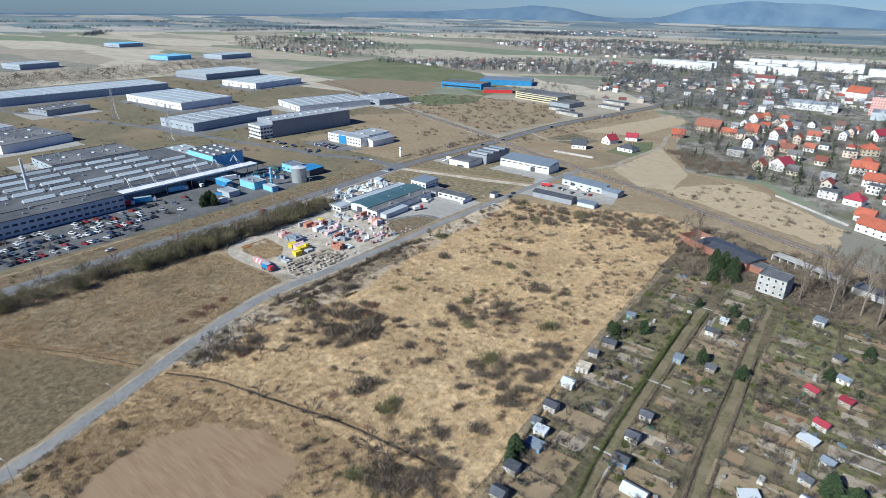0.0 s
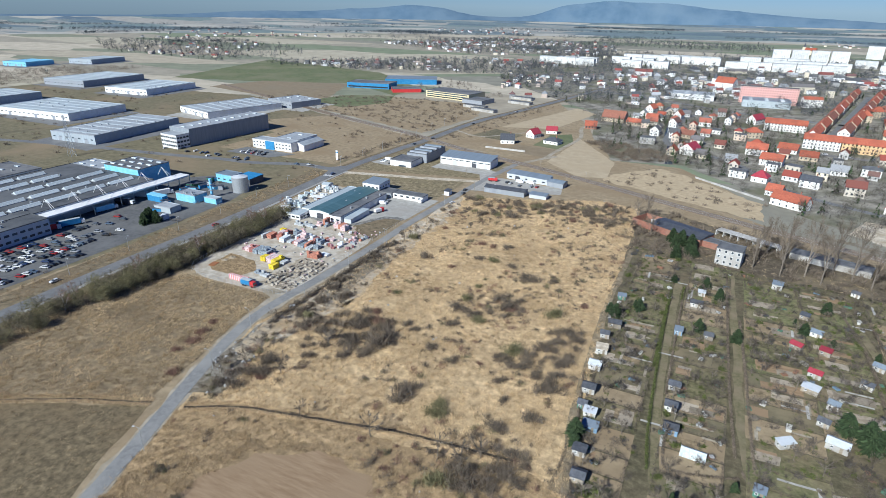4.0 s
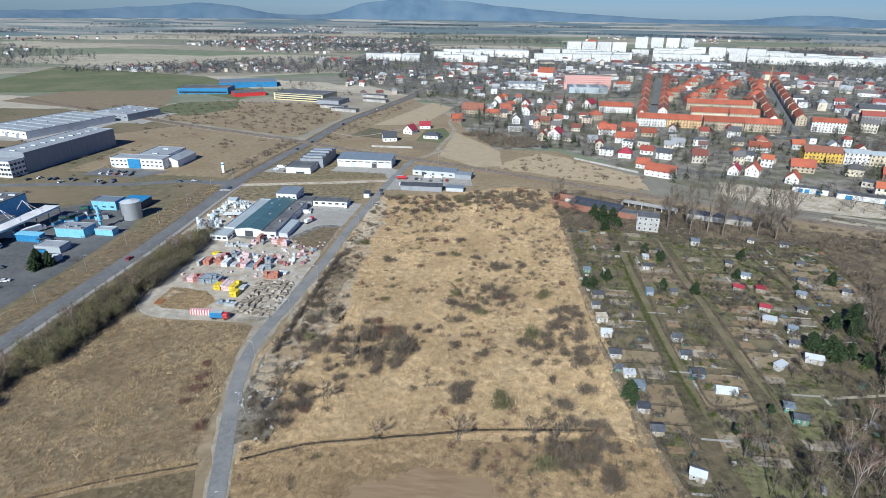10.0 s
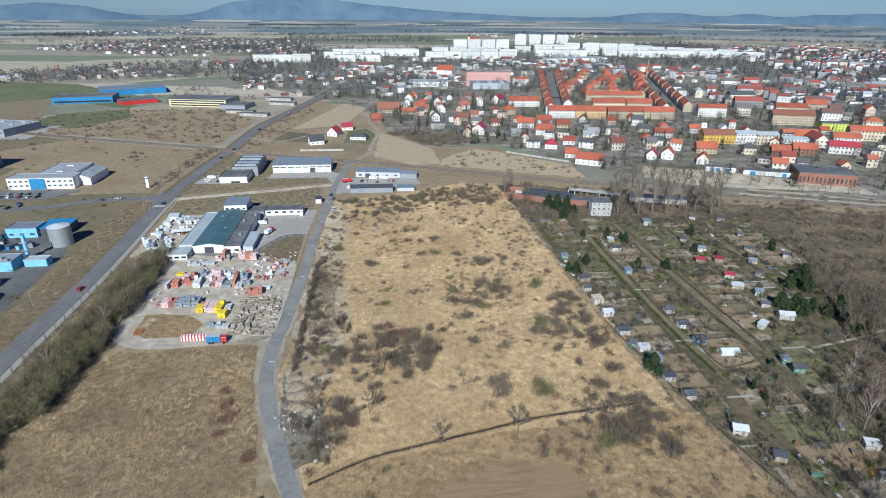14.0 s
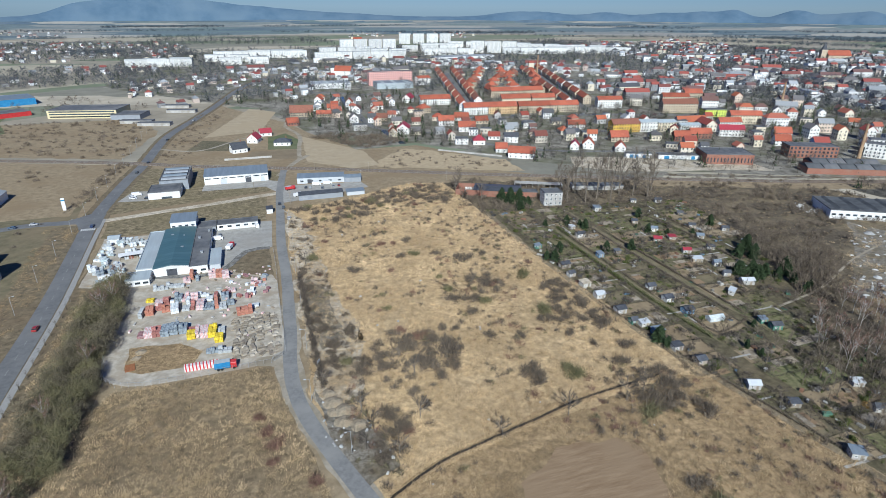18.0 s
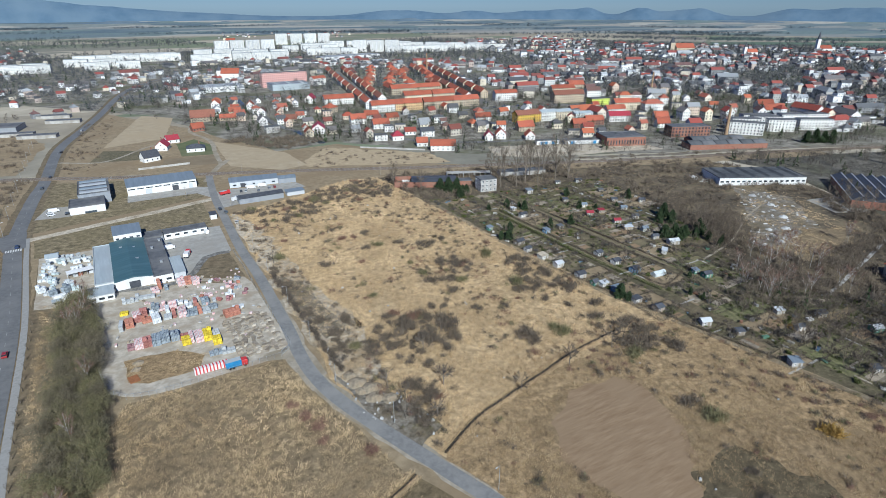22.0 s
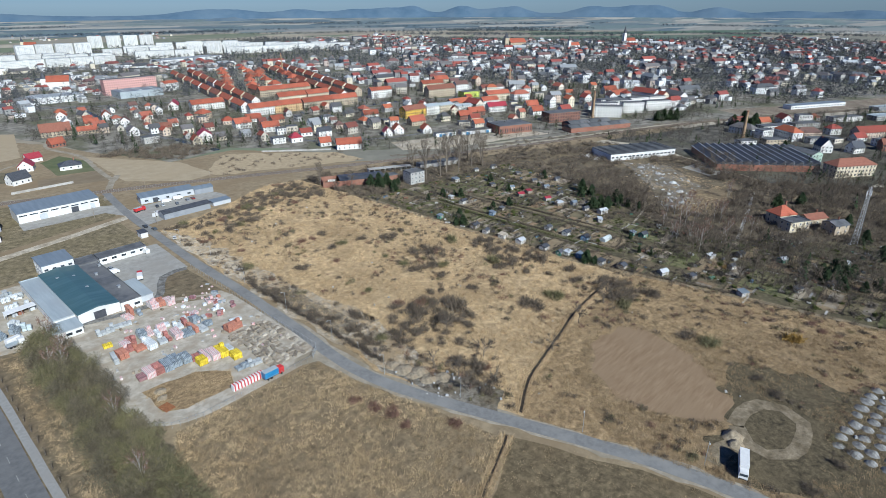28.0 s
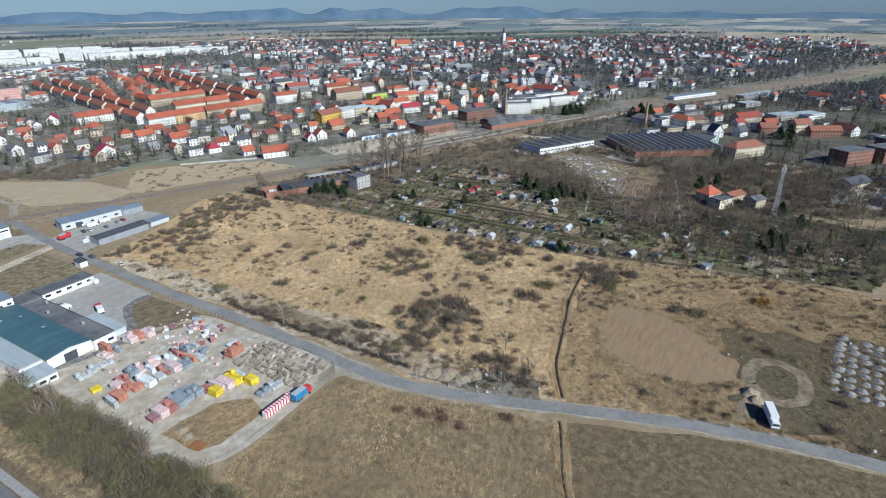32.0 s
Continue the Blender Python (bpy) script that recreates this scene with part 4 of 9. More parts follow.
def house(x, y, rot, w, d, h, rh, kind, wall, roof, label, rows=2, chimney=True, wins="sew", group="", dx=4.0):
    """A house that can be seen well: walls, roof, chimney, and each window."""
    ob = thing("house", pose(x, y, 0, 0, 0, rot), label, "house", group)
    part("wall", wall_mesh(kind, w, d, h, rh, wall), ob)
    part("roof", roof_mesh(kind, w, d, h, rh, roof), ob)
    if chimney:
        part("chimney", chimney_mesh(1.6 + rh * 0.5), ob, m=pose(w * 0.22, d * 0.08, h + rh * 0.6))
    windows_on(ob, w, d, rows, sides=wins, dx=dx)
    if kind == "gable" and rh > 2.5:
        for sx, turn in ((1, 90), (-1, -90)):
            part("window", window_mesh(1.0, 1.1), ob, m=pose(sx * w / 2, 0, h + 0.4, 0, 0, turn) @ pose(0, -0.02, 0))
    return ob


def far_house(x, y, rot, w, d, h, rh, kind, wall, roof, rows, label, group):
    """A house farther off: walls with set-in windows, and the roof with its chimney."""
    ob = thing("house", pose(x, y, 0, 0, 0, rot), label, "house", group, me=wall_mesh(kind, w, d, h, rh, wall, rows))
    part("roof", roof_mesh(kind, w, d, h, rh, roof), ob)
    return ob


def hall(x0, y0, x1, y1, h, wall, roof, label, kind="flat", rh=0.0, rot=0.0, name="hall", rows=0, sides="s", dx=5.0, size=(2.4, 1.3), z0=1.5, dz=3.0, gates=(), skylights=0, base=None, vents=0, category="hall", ridge="x", ribbon=False):
    """A works hall on the ground: walls, roof, each window, gate and rooflight. gates: (side, place along it, width, height, colour)."""
    w, d = x1 - x0, y1 - y0
    M = pose((x0 + x1) / 2, (y0 + y1) / 2, 0, 0, 0, rot + (90 if ridge == "y" else 0))
    if ridge == "y":
        w, d = d, w
    ob = thing(name, M, label, category)
    part("wall", wall_mesh("gable" if kind == "gable" else "box", w, d, h, rh, wall), ob)
    part("roof", roof_mesh(kind, w, d, h, rh, roof, o=0.3), ob)
    if base:
        part("plinth", MB().box(-w / 2 - 0.06, -d / 2 - 0.06, 0, w / 2 + 0.06, d / 2 + 0.06, 0.9).mesh("plinth", base), ob)
    if rows and ribbon:
        for s in range(rows):
            for side in sides:
                L, off, turn = {"s": (w, (0, -d / 2), 0), "n": (w, (0, d / 2), 180), "e": (d, (w / 2, 0), 90), "w": (d, (-w / 2, 0), -90)}[side]
                part("window_band", MB().box(-L * 0.47, -0.06, 0, L * 0.47, 0.04, size[1]).mesh("window_band", GLASS), ob, m=pose(off[0], off[1], z0 + s * dz, 0, 0, turn))
    elif rows:
        windows_on(ob, w, d, rows, dx=dx, sides=sides, size=size, z0=z0, dz=dz, mat=wall)
    for side, u, gw, gh, gm in gates:
        off, turn = {"s": ((u, -d / 2), 0), "n": ((u, d / 2), 180), "e": ((w / 2, u), 90), "w": ((-w / 2, u), -90)}[side]
        g = MB()
        g.box(-gw / 2, -0.1, 0, gw / 2, 0.05, gh)
        for k in range(1, 5):
            g.box(-gw / 2, -0.13, gh * k / 5 - 0.03, gw / 2, -0.1, gh * k / 5 + 0.03)
        part("gate", g.mesh("gate", gm), ob, m=pose(off[0], off[1], 0, 0, 0, turn))
    sl = once(("sky", 1), lambda: MB().prism([(-1.1, 0), (1.1, 0), (0.7, 0.6), (-0.7, 0.6)], -2.2, 2.2).mesh("rooflight", ROOFGLASS))
    top = h + (0.12 if kind == "flat" else 0)
    if skylights:
        nx = max(1, int(math.sqrt(skylights * w / d)))
        ny = max(1, round(skylights / nx))
        for i in range(nx):
            for j in range(ny):
                part("rooflight", sl, ob, m=pose(-w / 2 + w * (i + 0.5) / nx, -d / 2 + d * (j + 0.5) / ny, top))
    vt = once(("vent", 1), lambda: MB().box(-0.5, -0.5, 0, 0.5, 0.5, 0.9).box(-0.65, -0.65, 0.9, 0.65, 0.65, 1.1).mesh("roof_vent", STEELG))
    for k in range(vents):
        part("roof_vent", vt, ob, m=pose(random.uniform(-0.42, 0.42) * w, random.uniform(-0.4, 0.4) * d, top))
    return ob


# -- builders' merchant: three roof bays, office, annexes --
m_ = hall(-253.6, 236, -237.9, 290, 4.3, WHITEP, TEALR, "long white warehouse with dark teal sheet roof", "gable", 1.1, ridge="y", gates=(("w", 0, 4.5, 3.4, DARKP),), name="warehouse", category="warehouse", vents=6)
hall(-237.8, 234.5, -229.6, 287, 4.1, WHITEP, FELTR, "warehouse bay with dark grey roof", "flat", name="warehouse", category="warehouse", vents=3, rows=1, sides="s", dx=3, z0=1.2)
hall(-261.5, 239, -253.8, 290, 3.6, WHITEP, PALER, "warehouse lean-to with pale blue sheet roof", "flat", name="warehouse", category="warehouse")
hall(-251.5, 292, -238.2, 306, 7.4, WHITEP, BLUER, "white two-storey office block behind the warehouse", "shed", 0.5, name="office_building", category="office", rows=2, sides="swe", dx=3.2, size=(1.8, 1.2))
hall(-229.3, 237, -224, 257, 2.8, LIGHTP, PALER, "low lean-to with pale sheet roof", "shed", 0.3, name="shed_annex", category="shed")
hall(-264.5, 228, -254.5, 236.6, 3.2, WHITEP, PALER, "small white site office with pale roof", "shed", 0.3, name="site_office", category="office", rows=1, sides="sew", dx=2.6, z0=0.9)
hall(-227.5, 292, -205, 300, 3.4, WHITEP, FELTR, "low white garage row with dark felt roof", "flat", name="garage_row", category="garage", rows=1, sides="s", dx=4)
hall(-238, 290.6, -228, 301, 3.2, GREYP, FELTR, "low grey dark-roofed store building", "flat", name="store_building", category="store")
patch("paved_yard", [(-229, 235), (-221, 239), (-215, 249), (-212, 256), (-199, 258), (-197, 300), (-226, 303), (-229, 290)], PAVED, 0.09, "grey paved forecourt of the warehouse", "yard", ragged=0.4)
patch("yard_grass", [(-222, 236), (-214, 249), (-210, 256), (-200, 255), (-199.5, 222), (-206, 224), (-216, 229)], VERGED, 0.1, "worn brown grass between forecourt and yard", "lawn", ragged=1.0, step=2)
DARKGR = surf("dark_wet_gravel", (0.13, 0.127, 0.12), (0.235, 0.23, 0.215), 0.6, (0.19, 0.175, 0.15), 0.2, bump=0.3)
strip("yard_track", [(-254, 236), (-245, 234), (-234.5, 231.5), (-226, 232.8), (-220, 240), (-215.8, 249), (-212, 255.5), (-206, 258), (-200, 257.5)], 3.6, DARKGR, 0.115, "dark gravel track curving to the forecourt", "track", ragged=0.5)
strip("yard_track", [(-230, 230.5), (-217, 225.5), (-205, 219)], 3.0, TRACKM, 0.113, "trodden strip behind the stacks", "track", ragged=0.7)
patch("gravel_yard", [(-285, 234), (-262, 226), (-252, 234), (-255, 296), (-286, 297)], GRAVEL, 0.085, "gravel storage yard", "yard", ragged=0.5)
patch("gravel_yard", [(-259, 152), (-247, 146.5), (-203, 147), (-198.5, 152), (-198.5, 215), (-203, 234), (-229, 236), (-260, 236), (-262, 190)], GRAVEL, 0.08, "pale gravel yard of a builders' merchant", "yard", ragged=0.6)
patch("yard_grass", [(-254, 172), (-236, 170), (-227, 161), (-232, 152.5), (-247, 152.5), (-254, 157)], REED3, 0.115, "worn grass island in the yard", "lawn", ragged=2.2, step=1.5)

# -- halls beyond the lane --
hall(-273, 365, -253.5, 384, 4.6, WHITEP, FELTR, "low white front block with dark flat roof", name="showroom", category="hall", gates=(("s", 1.5, 6.5, 1.4, GLASS),))
dh = hall(-268, 384.2, -249.5, 420, 7.0, GREYP, FELTR, "dark grey hall with a wavy roof", name="hall")
for k in range(4):
    a = MB()
    n = 10
    sec = [(2.0 * math.cos(math.pi * i / n), 1.1 * math.sin(math.pi * i / n)) for i in range(n + 1)]
    a.prism([(-y, z) for y, z in reversed(sec)][::-1], -8, 8)
    part("rooflight", a.mesh("rooflight", BLUER if k % 2 else GREYP), dh, m=pose(0, -13.5 + 9 * k, 7.1))
hall(-239.5, 390, -195.5, 407, 6.2, WHITEP, BLUER, "white hall with sloping blue-grey sheet roof", "shed", 1.6, rows=1, sides="s", dx=5.5, size=(4.4, 0.9), z0=4.0, gates=(("s", 8, 4.0, 3.6, DARKP), ("s", -9, 4.0, 3.6, LIGHTP), ("s", 18, 2.6, 3.4, LIGHTP)))
patch("paved_yard", [(-241, 375), (-198, 374), (-192, 360), (-185, 360), (-186, 384), (-195, 390), (-240, 390)], PAVED, 0.09, "grey paved apron before the hall", "yard", ragged=0.3)
patch("paved_yard", [(-292, 366), (-273, 363), (-273, 386), (-286, 388)], PAVED, 0.09, "paved car park beside the showroom", "yard", ragged=0.3)
hall(-175.5, 372, -142, 381, 4.2, LIGHTP, BLUER, "long low grey workshop with dark rooflight strip", "shed", 0.9, rot=-8, gates=(("s", -8, 3, 3, DARKP), ("s", 2, 3, 3, LIGHTP)), name="workshop", category="workshop", rows=1, sides="s", dx=6, z0=1.2)
hall(-142.4, 367.5, -130, 376, 3.6, GREYP, BLUER, "grey-roofed end block of the workshop", "gable", 1.0, rot=-8, name="workshop", category="workshop")
gh = hall(-178, 334, -149, 342, 3.6, GREYP, DARKP, "long dark-roofed shop with rooflight row", "gable", 1.2, name="shop_building", category="shop")
for k in range(9):
    part("rooflight", once(("srl",), lambda: MB().box(-0.7, -0.5, 0, 0.7, 0.5, 0.08).mesh("rooflight", GLASS)), gh, m=pose(-12 + 3 * k, -2.0, 4.35) @ pose(0, 0, 0, 16.7))
hall(-146, 336, -134, 342, 2.6, LIGHTP, BLUER, "small shelter with blue-grey roof", "shed", 0.3, name="shelter", category="shed")
patch("paved_yard", [(-190, 332), (-150, 344), (-128, 352), (-131, 366), (-178, 372), (-188, 366)], PAVED, 0.088, "dusty paved yard between the workshops", "yard", ragged=0.8)
hall(-199.5, 313.5, -195.8, 318.5, 3.0, WHITEP, DARKP, "small white hut with dark roof", "shed", 0.4, name="transformer_hut", category="hut")

# -- office and works across the main road --
bb = hall(-413, 360, -369.5, 372, 7.8, WHITEP, PALEFELT, "white three-storey office building with blue entrance", name="office_building", category="office", rows=2, sides="sw", dx=3.6, size=(2.0, 1.2), z0=2.0, dz=3.0)
part("entrance", MB().box(-6, -0.5, 0, 4, 0.1, 7.4).mesh("entrance", BLUEP), bb, "blue glazed entrance", m=pose(-1, -6, 0))
hall(-400, 372.3, -375, 404, 7.0, WHITEP, PALEFELT, "white works hall with pale roof", skylights=2)
hall(-374.5, 368, -362, 396, 5.2, WHITEP, PALEFELT, "white gabled annex of the works", "gable", 2.2, ridge="y")
ch = hall(-486, 336, -459, 430, 15.2, surf("mid_grey_cladding", (0.22, 0.245, 0.27), (0.28, 0.305, 0.33), 0.3, rough=0.5, stretch=(3, 3, 0.2)), PALEFELT, "tall grey clad warehouse", rot=-4.5, skylights=10, name="warehouse", category="warehouse")
hall(-484, 322, -463, 335, 12, WHITEP, PALEFELT, "white and dark banded office front of the warehouse", rot=-4.5, name="office_building", category="office", rows=3, sides="sew", dx=3.0, size=(2.6, 1.9), z0=1.6, dz=3.5)

GREENSKIP = surf("green_skip_paint", (0.03, 0.12, 0.07), (0.06, 0.19, 0.11), 1.0, rough=0.5)
# -- factory with rooflights, loading canopy, blue box --
DARKFELT = surf("dark_factory_felt", (0.058, 0.063, 0.069), (0.105, 0.11, 0.117), 0.2, (0.13, 0.135, 0.14), 0.04, rough=0.85)
fac = hall(-466, 40, -378, 228, 8.2, LIGHTP, DARKFELT, "huge flat-roofed factory with rows of rooflights", name="factory", category="factory", vents=26)
rl = once(("frl",), lambda: MB().prism([(-2.4, 0), (2.4, 0), (0.3, 1.7), (-0.3, 1.7)], -8.5, 8.5).prism([(-2.7, 0), (2.7, 0), (2.7, 0.35), (-2.7, 0.35)], -8.8, 8.8, 1).mesh("rooflight", ROOFGLASS, GREYP))
for i in range(5):
    for j in range(9):
        if (i, j) not in ((0, 8), (1, 8), (4, 2), (2, 5)):
            part("rooflight", rl, fac, m=pose(-34 + 16 * i + random.uniform(-1, 1), -84 + 20.5 * j, 8.33, 0, 0, 90))
hall(-378, 30, -362, 147, 8.8, LIGHTP, DARKFELT, "factory office wing with rows of windows", name="factory_wing", category="factory", rows=2, sides="e", dx=4.0, size=(2.8, 1.5), z0=1.6, dz=3.6, vents=10)
hall(-428, 228.2, -393, 254, 12.6, SKYP, FELTR, "bright blue factory block with flat roof", name="factory_block", category="factory", skylights=12)
hall(-466, 228.2, -428.2, 246, 8.0, LIGHTP, PALEFELT, "pale-roofed block of the factory", name="factory_block", category="factory", skylights=6)
can = thing("loading_canopy", Matrix(), "long white loading canopy on steel posts", "canopy")
part("roof", MB().box(-378, 149, 6.4, -369, 250, 7.4).mesh("roof", WHITEP), can)
for k in range(12):
    part("post", once(("cpost",), lambda: MB().box(-0.2, -0.2, 0, 0.2, 0.2, 6.4).mesh("post", STEELG)), can, m=pose(-369.6, 151 + 9 * k, 0))
for k in range(6):
    m2 = MB()
    m2.tube((-376, 158 + 16 * k, 8.3), (-381, 158 + 16 * k, 14), 0.14, 0.14).tube((-386, 158 + 16 * k, 8.3), (-381, 158 + 16 * k, 14), 0.14, 0.14).tube((-370, 158 + 16 * k, 7.4), (-381, 158 + 16 * k, 14), 0.08, 0.08)
    part("stay", m2.mesh("stay", WHITEP), can)
patch("factory_yard", [(-370, 20), (-318, 20), (-314, 110), (-315, 180), (-318, 236), (-332, 286), (-366, 282), (-392, 256), (-372, 150), (-362, 148)], FACYARD, 0.06, "dark asphalt factory yard and car park", "yard", ragged=0.5)
bays = MB()
for j, x in enumerate((-350.5, -337, -323)):
    for k in range(46):
        bays.box(x - 5.2, 60 + 2.9 * k, 0.068, x + 5.2, 60.12 + 2.9 * k, 0.076)
thing("bay_marking", Matrix(), "worn white lines between parking bays", "road marking", kind="stuff", me=bays.mesh("bay_marking", PAINT))
rq = random.Random(8)
for k in range(22):
    x, y = (rq.uniform(-364, -340), rq.uniform(190, 262)) if k > 7 else (-362 + rq.uniform(-2, 2), 240 + 4.5 * k)
    L_, h_ = rq.uniform(3, 8), rq.uniform(1.4, 2.8)
    cn = thing("skip_container", pose(x, y, 0.07, 0, 0, rq.choice((20, 70, 75))), "steel waste container in the factory yard", "container", "skips")
    part("body", MB().prism([(-1.0, 0), (1.0, 0), (1.25, h_), (-1.25, h_)], -L_ / 2, L_ / 2).mesh("body", rq.choice((BLUEP, SKYP, GREYP, GREENSKIP, BLUEP, LIGHTP))), cn)
    part("rim", MB().box(-L_ / 2 - 0.06, -1.31, h_, L_ / 2 + 0.06, 1.31, h_ + 0.12).mesh("rim", DARKP), cn)
sil = thing("storage_tank", pose(-327, 255, 0), "round corrugated steel storage tank", "tank")
m2 = MB()
m2.tube((0, 0, 0), (0, 0, 10.5), 5.4, 5.4, 28)
part("body", m2.mesh("body", STEELG), sil)
part("lid", MB().tube((0, 0, 10.5), (0, 0, 11.6), 5.5, 0.5, 28).mesh("lid", LIGHTP), sil)
hall(-361, 266, -345, 276, 5.5, SKYP, BLUER, "light blue flat-roofed plant building", name="plant_building", category="plant", rows=1, sides="s")
hall(-345, 268, -331, 282, 4.5, DARKP, BLUEP, "open shelter with bright blue roof", "shed", 0.4, name="shelter", category="shelter")
hall(-350, 221, -333, 231, 5.0, SKYP, GREYP, "light blue flat-roofed plant house", name="plant_building", category="plant", vents=4)
hall(-330.5, 226, -320, 231, 3.4, SKYP, PALER, "light blue metal container hut", name="container_hut", category="hut")
hall(-366, 212, -352, 216, 4.0, BLUEP, SKYP, "low bright blue plant shed", "shed", 0.3, name="plant_shed", category="plant")
hall(-345, 200, -331, 208, 3.4, PALER, PALEFELT, "low grey row of containers", name="store_building", category="store")
hall(-328, 190, -325.5, 194.5, 2.4, WHITEP, LIGHTP, "small white transformer hut", "gable", 0.6, name="transformer_hut", category="hut")
tw = thing("plant_tower", pose(-334, 236, 0), "slim light blue steel plant tower", "tower")
part("shaft", MB().tube((0, 0, 0), (0, 0, 13), 0.9, 0.9, 10).mesh("shaft", SKYP), tw)
part("platform", MB().box(-1.6, -1.6, 9, 1.6, 1.6, 9.3).box(-1.6, -1.6, 5, 1.6, 1.6, 5.2).mesh("platform", STEELG), tw)
stack = thing("lattice_chimney", pose(-420, 115, 8.3), "slender white steel flue on the factory roof", "chimney")
part("flue", MB().tube((0, 0, 0), (0, 0, 20), 0.9, 0.7, 12).mesh("flue", LIGHTP), stack)

# -- halls farther off --
HALLW = surf("blue_grey_cladding", (0.30, 0.345, 0.385), (0.40, 0.445, 0.48), 0.3, (0.34, 0.375, 0.40), 0.08, rough=0.5)
HALLR = surf("ribbed_roof_glazing", (0.36, 0.40, 0.42), (0.50, 0.54, 0.55), 0.5, rough=0.4)
for x0, y0, x1, y1, h, wl, rf, rot, sk, lab in (
        (-915, 225, -842, 436, 9, LIGHTP, PALER, 0, 40, "very long pale logistics hall"), (-786, 352, -668, 424, 8, WHITEP, PALER, 4, 16, "wide white hall with ribbed pale roof"),
        (-600, 296, -545, 396, 8, LIGHTP, PALEFELT, 5, 22, "grey hall with pale roof and rooflights"), (-604, 448, -540, 545, 6.5, WHITEP, PALEFELT, -15, 16, "white hall with dotted pale roof"),
        (-990, 530, -905, 640, 9, GREYP, PALER, 4, 16, "grey logistics hall with pale roof"), (-835, 520, -758, 612, 8, WHITEP, PALER, 5, 12, "white logistics hall with pale roof"), (-775, 235, -740, 285, 6, GREYP, FELTR, 10, 4, "grey flat office hall"),
        (-640, 140, -580, 200, 7, WHITEP, FELTR, 12, 6, "white works hall, dark roof"), (-700, 130, -655, 180, 7, WHITEP, PALEFELT, 10, 4, "white works hall with pale roof"), (-1330, 380, -1270, 450, 9, LIGHTP, PALER, 10, 4, "far pale hall among fields"), (-1330, 660, -1270, 720, 8, SKYP, SKYP, 8, 0, "far light blue works hall"),
        (-1275, 755, -1215, 840, 9, LIGHTP, PALER, 8, 0, "far grey hall among fields"), (-1780, 760, -1710, 830, 9, LIGHTP, SKYP, 8, 0, "far pale hall beside the fields"), (-560, 545, -510, 590, 7, GREYP, PALEFELT, -15, 6, "grey hall beside the railway"),
        (-520, 150, -480, 215, 6, LIGHTP, FELTR, 0, 6, "low flat-roofed grey works shed")):
    patch("works_yard", rect(x0 - 6, y0 - 16, x1 + 18, y1 + 6), ASPHALT if h > 7 else PAVED, 0.045, "grey asphalt yard round a works hall", "yard", ragged=2, step=8)
    big = sk > 10
    hb = hall(x0, y0, x1, y1, h, HALLW if wl is LIGHTP else wl, rf, lab, rot=rot, skylights=0 if big else sk, rows=1, sides="s", dx=7, size=(3.0, 1.2), z0=3.4, gates=tuple(("s", u * (x1 - x0) * 0.3, 4, 4, GREYP) for u in (-1, 0.2, 1)), vents=8)
    for k in range(int((y1 - y0) / 13) if big else 0):
        part("rooflight", MB().box(-(x1 - x0) * 0.44, -1.3, 0, (x1 - x0) * 0.44, 1.3, 0.35).mesh("rooflight", HALLR if k % 3 else PALER), hb, m=pose(0, -(y1 - y0) / 2 + 13 * (k + 0.6), h + 0.13))
hall(-578, 748, -508, 785, 8, BLUEP, FELTR, "long bright blue furniture store", name="shop_building", category="shop", rot=10, rows=1, sides="s", size=(3, 2), ribbon=True)
hall(-560, 825, -475, 875, 8, BLUEP, BLUER, "second bright blue furniture store", name="shop_building", category="shop", rot=25)
hall(-495, 738, -452, 765, 5, REDP, FELTR, "low store with red walls", name="shop_building", category="shop", rot=35)
hall(-420, 712, -345, 752, 9, surf("cream_render", (0.58, 0.50, 0.30), (0.68, 0.60, 0.38), 0.4, rough=0.8), FELTR, "cream three-storey works building", name="works_building", category="works", rot=-12, rows=3, sides="sw", size=(2.8, 1.4), z0=1.2, dz=2.8, ribbon=True)
hall(-352, 690, -320, 720, 5, GREYP, FELTR, "low grey flat-roofed workshop", rot=-12)
for (x, y) in ((-320, 640), (-340, 660), (-300, 720), (-310, 760)):
    hall(x, y, x + 34, y + 9, 3.2, CONCRETE, FELTR, "low row of garages", rot=-14, name="garage_row", category="garage")

# ---- houses of the town ----
WHITEW = surf("white_render", (0.70, 0.69, 0.66), (0.82, 0.81, 0.78), 0.6, (0.72, 0.70, 0.65), 0.2)
CREAMW = surf("cream_wall", (0.60, 0.52, 0.38), (0.70, 0.62, 0.46), 0.6, (0.56, 0.48, 0.36), 0.2)
PEACHW = surf("peach_wall", (0.62, 0.42, 0.22), (0.72, 0.50, 0.28), 0.6)
YELLOWW = surf("ochre_wall", (0.58, 0.36, 0.06), (0.70, 0.46, 0.10), 0.6)
LIMEW = surf("lime_green_wall", (0.52, 0.60, 0.10), (0.64, 0.72, 0.16), 0.6)
PINKW = surf("salmon_pink_wall", (0.62, 0.34, 0.30), (0.72, 0.42, 0.37), 0.5)
GREYW = surf("grey_render", (0.38, 0.37, 0.35), (0.50, 0.49, 0.46), 0.6, (0.34, 0.32, 0.29), 0.2)
MINTW = surf("mint_wall", (0.42, 0.55, 0.46), (0.52, 0.64, 0.55), 0.6)
TANW = surf("tan_old_render", (0.44, 0.36, 0.26), (0.56, 0.47, 0.35), 0.6, (0.38, 0.31, 0.23), 0.2)
ROOFS = {"o": (ORANGE, "orange tiled"), "c": (CRIMSON, "crimson sheet"), "s": (SLATE, "dark slate"), "b": (BROWNR, "brown tiled"), "f": (FELTR, "dark felt"), "p": (PALER, "pale sheet"), "t": (TILES, "clay tiled")}
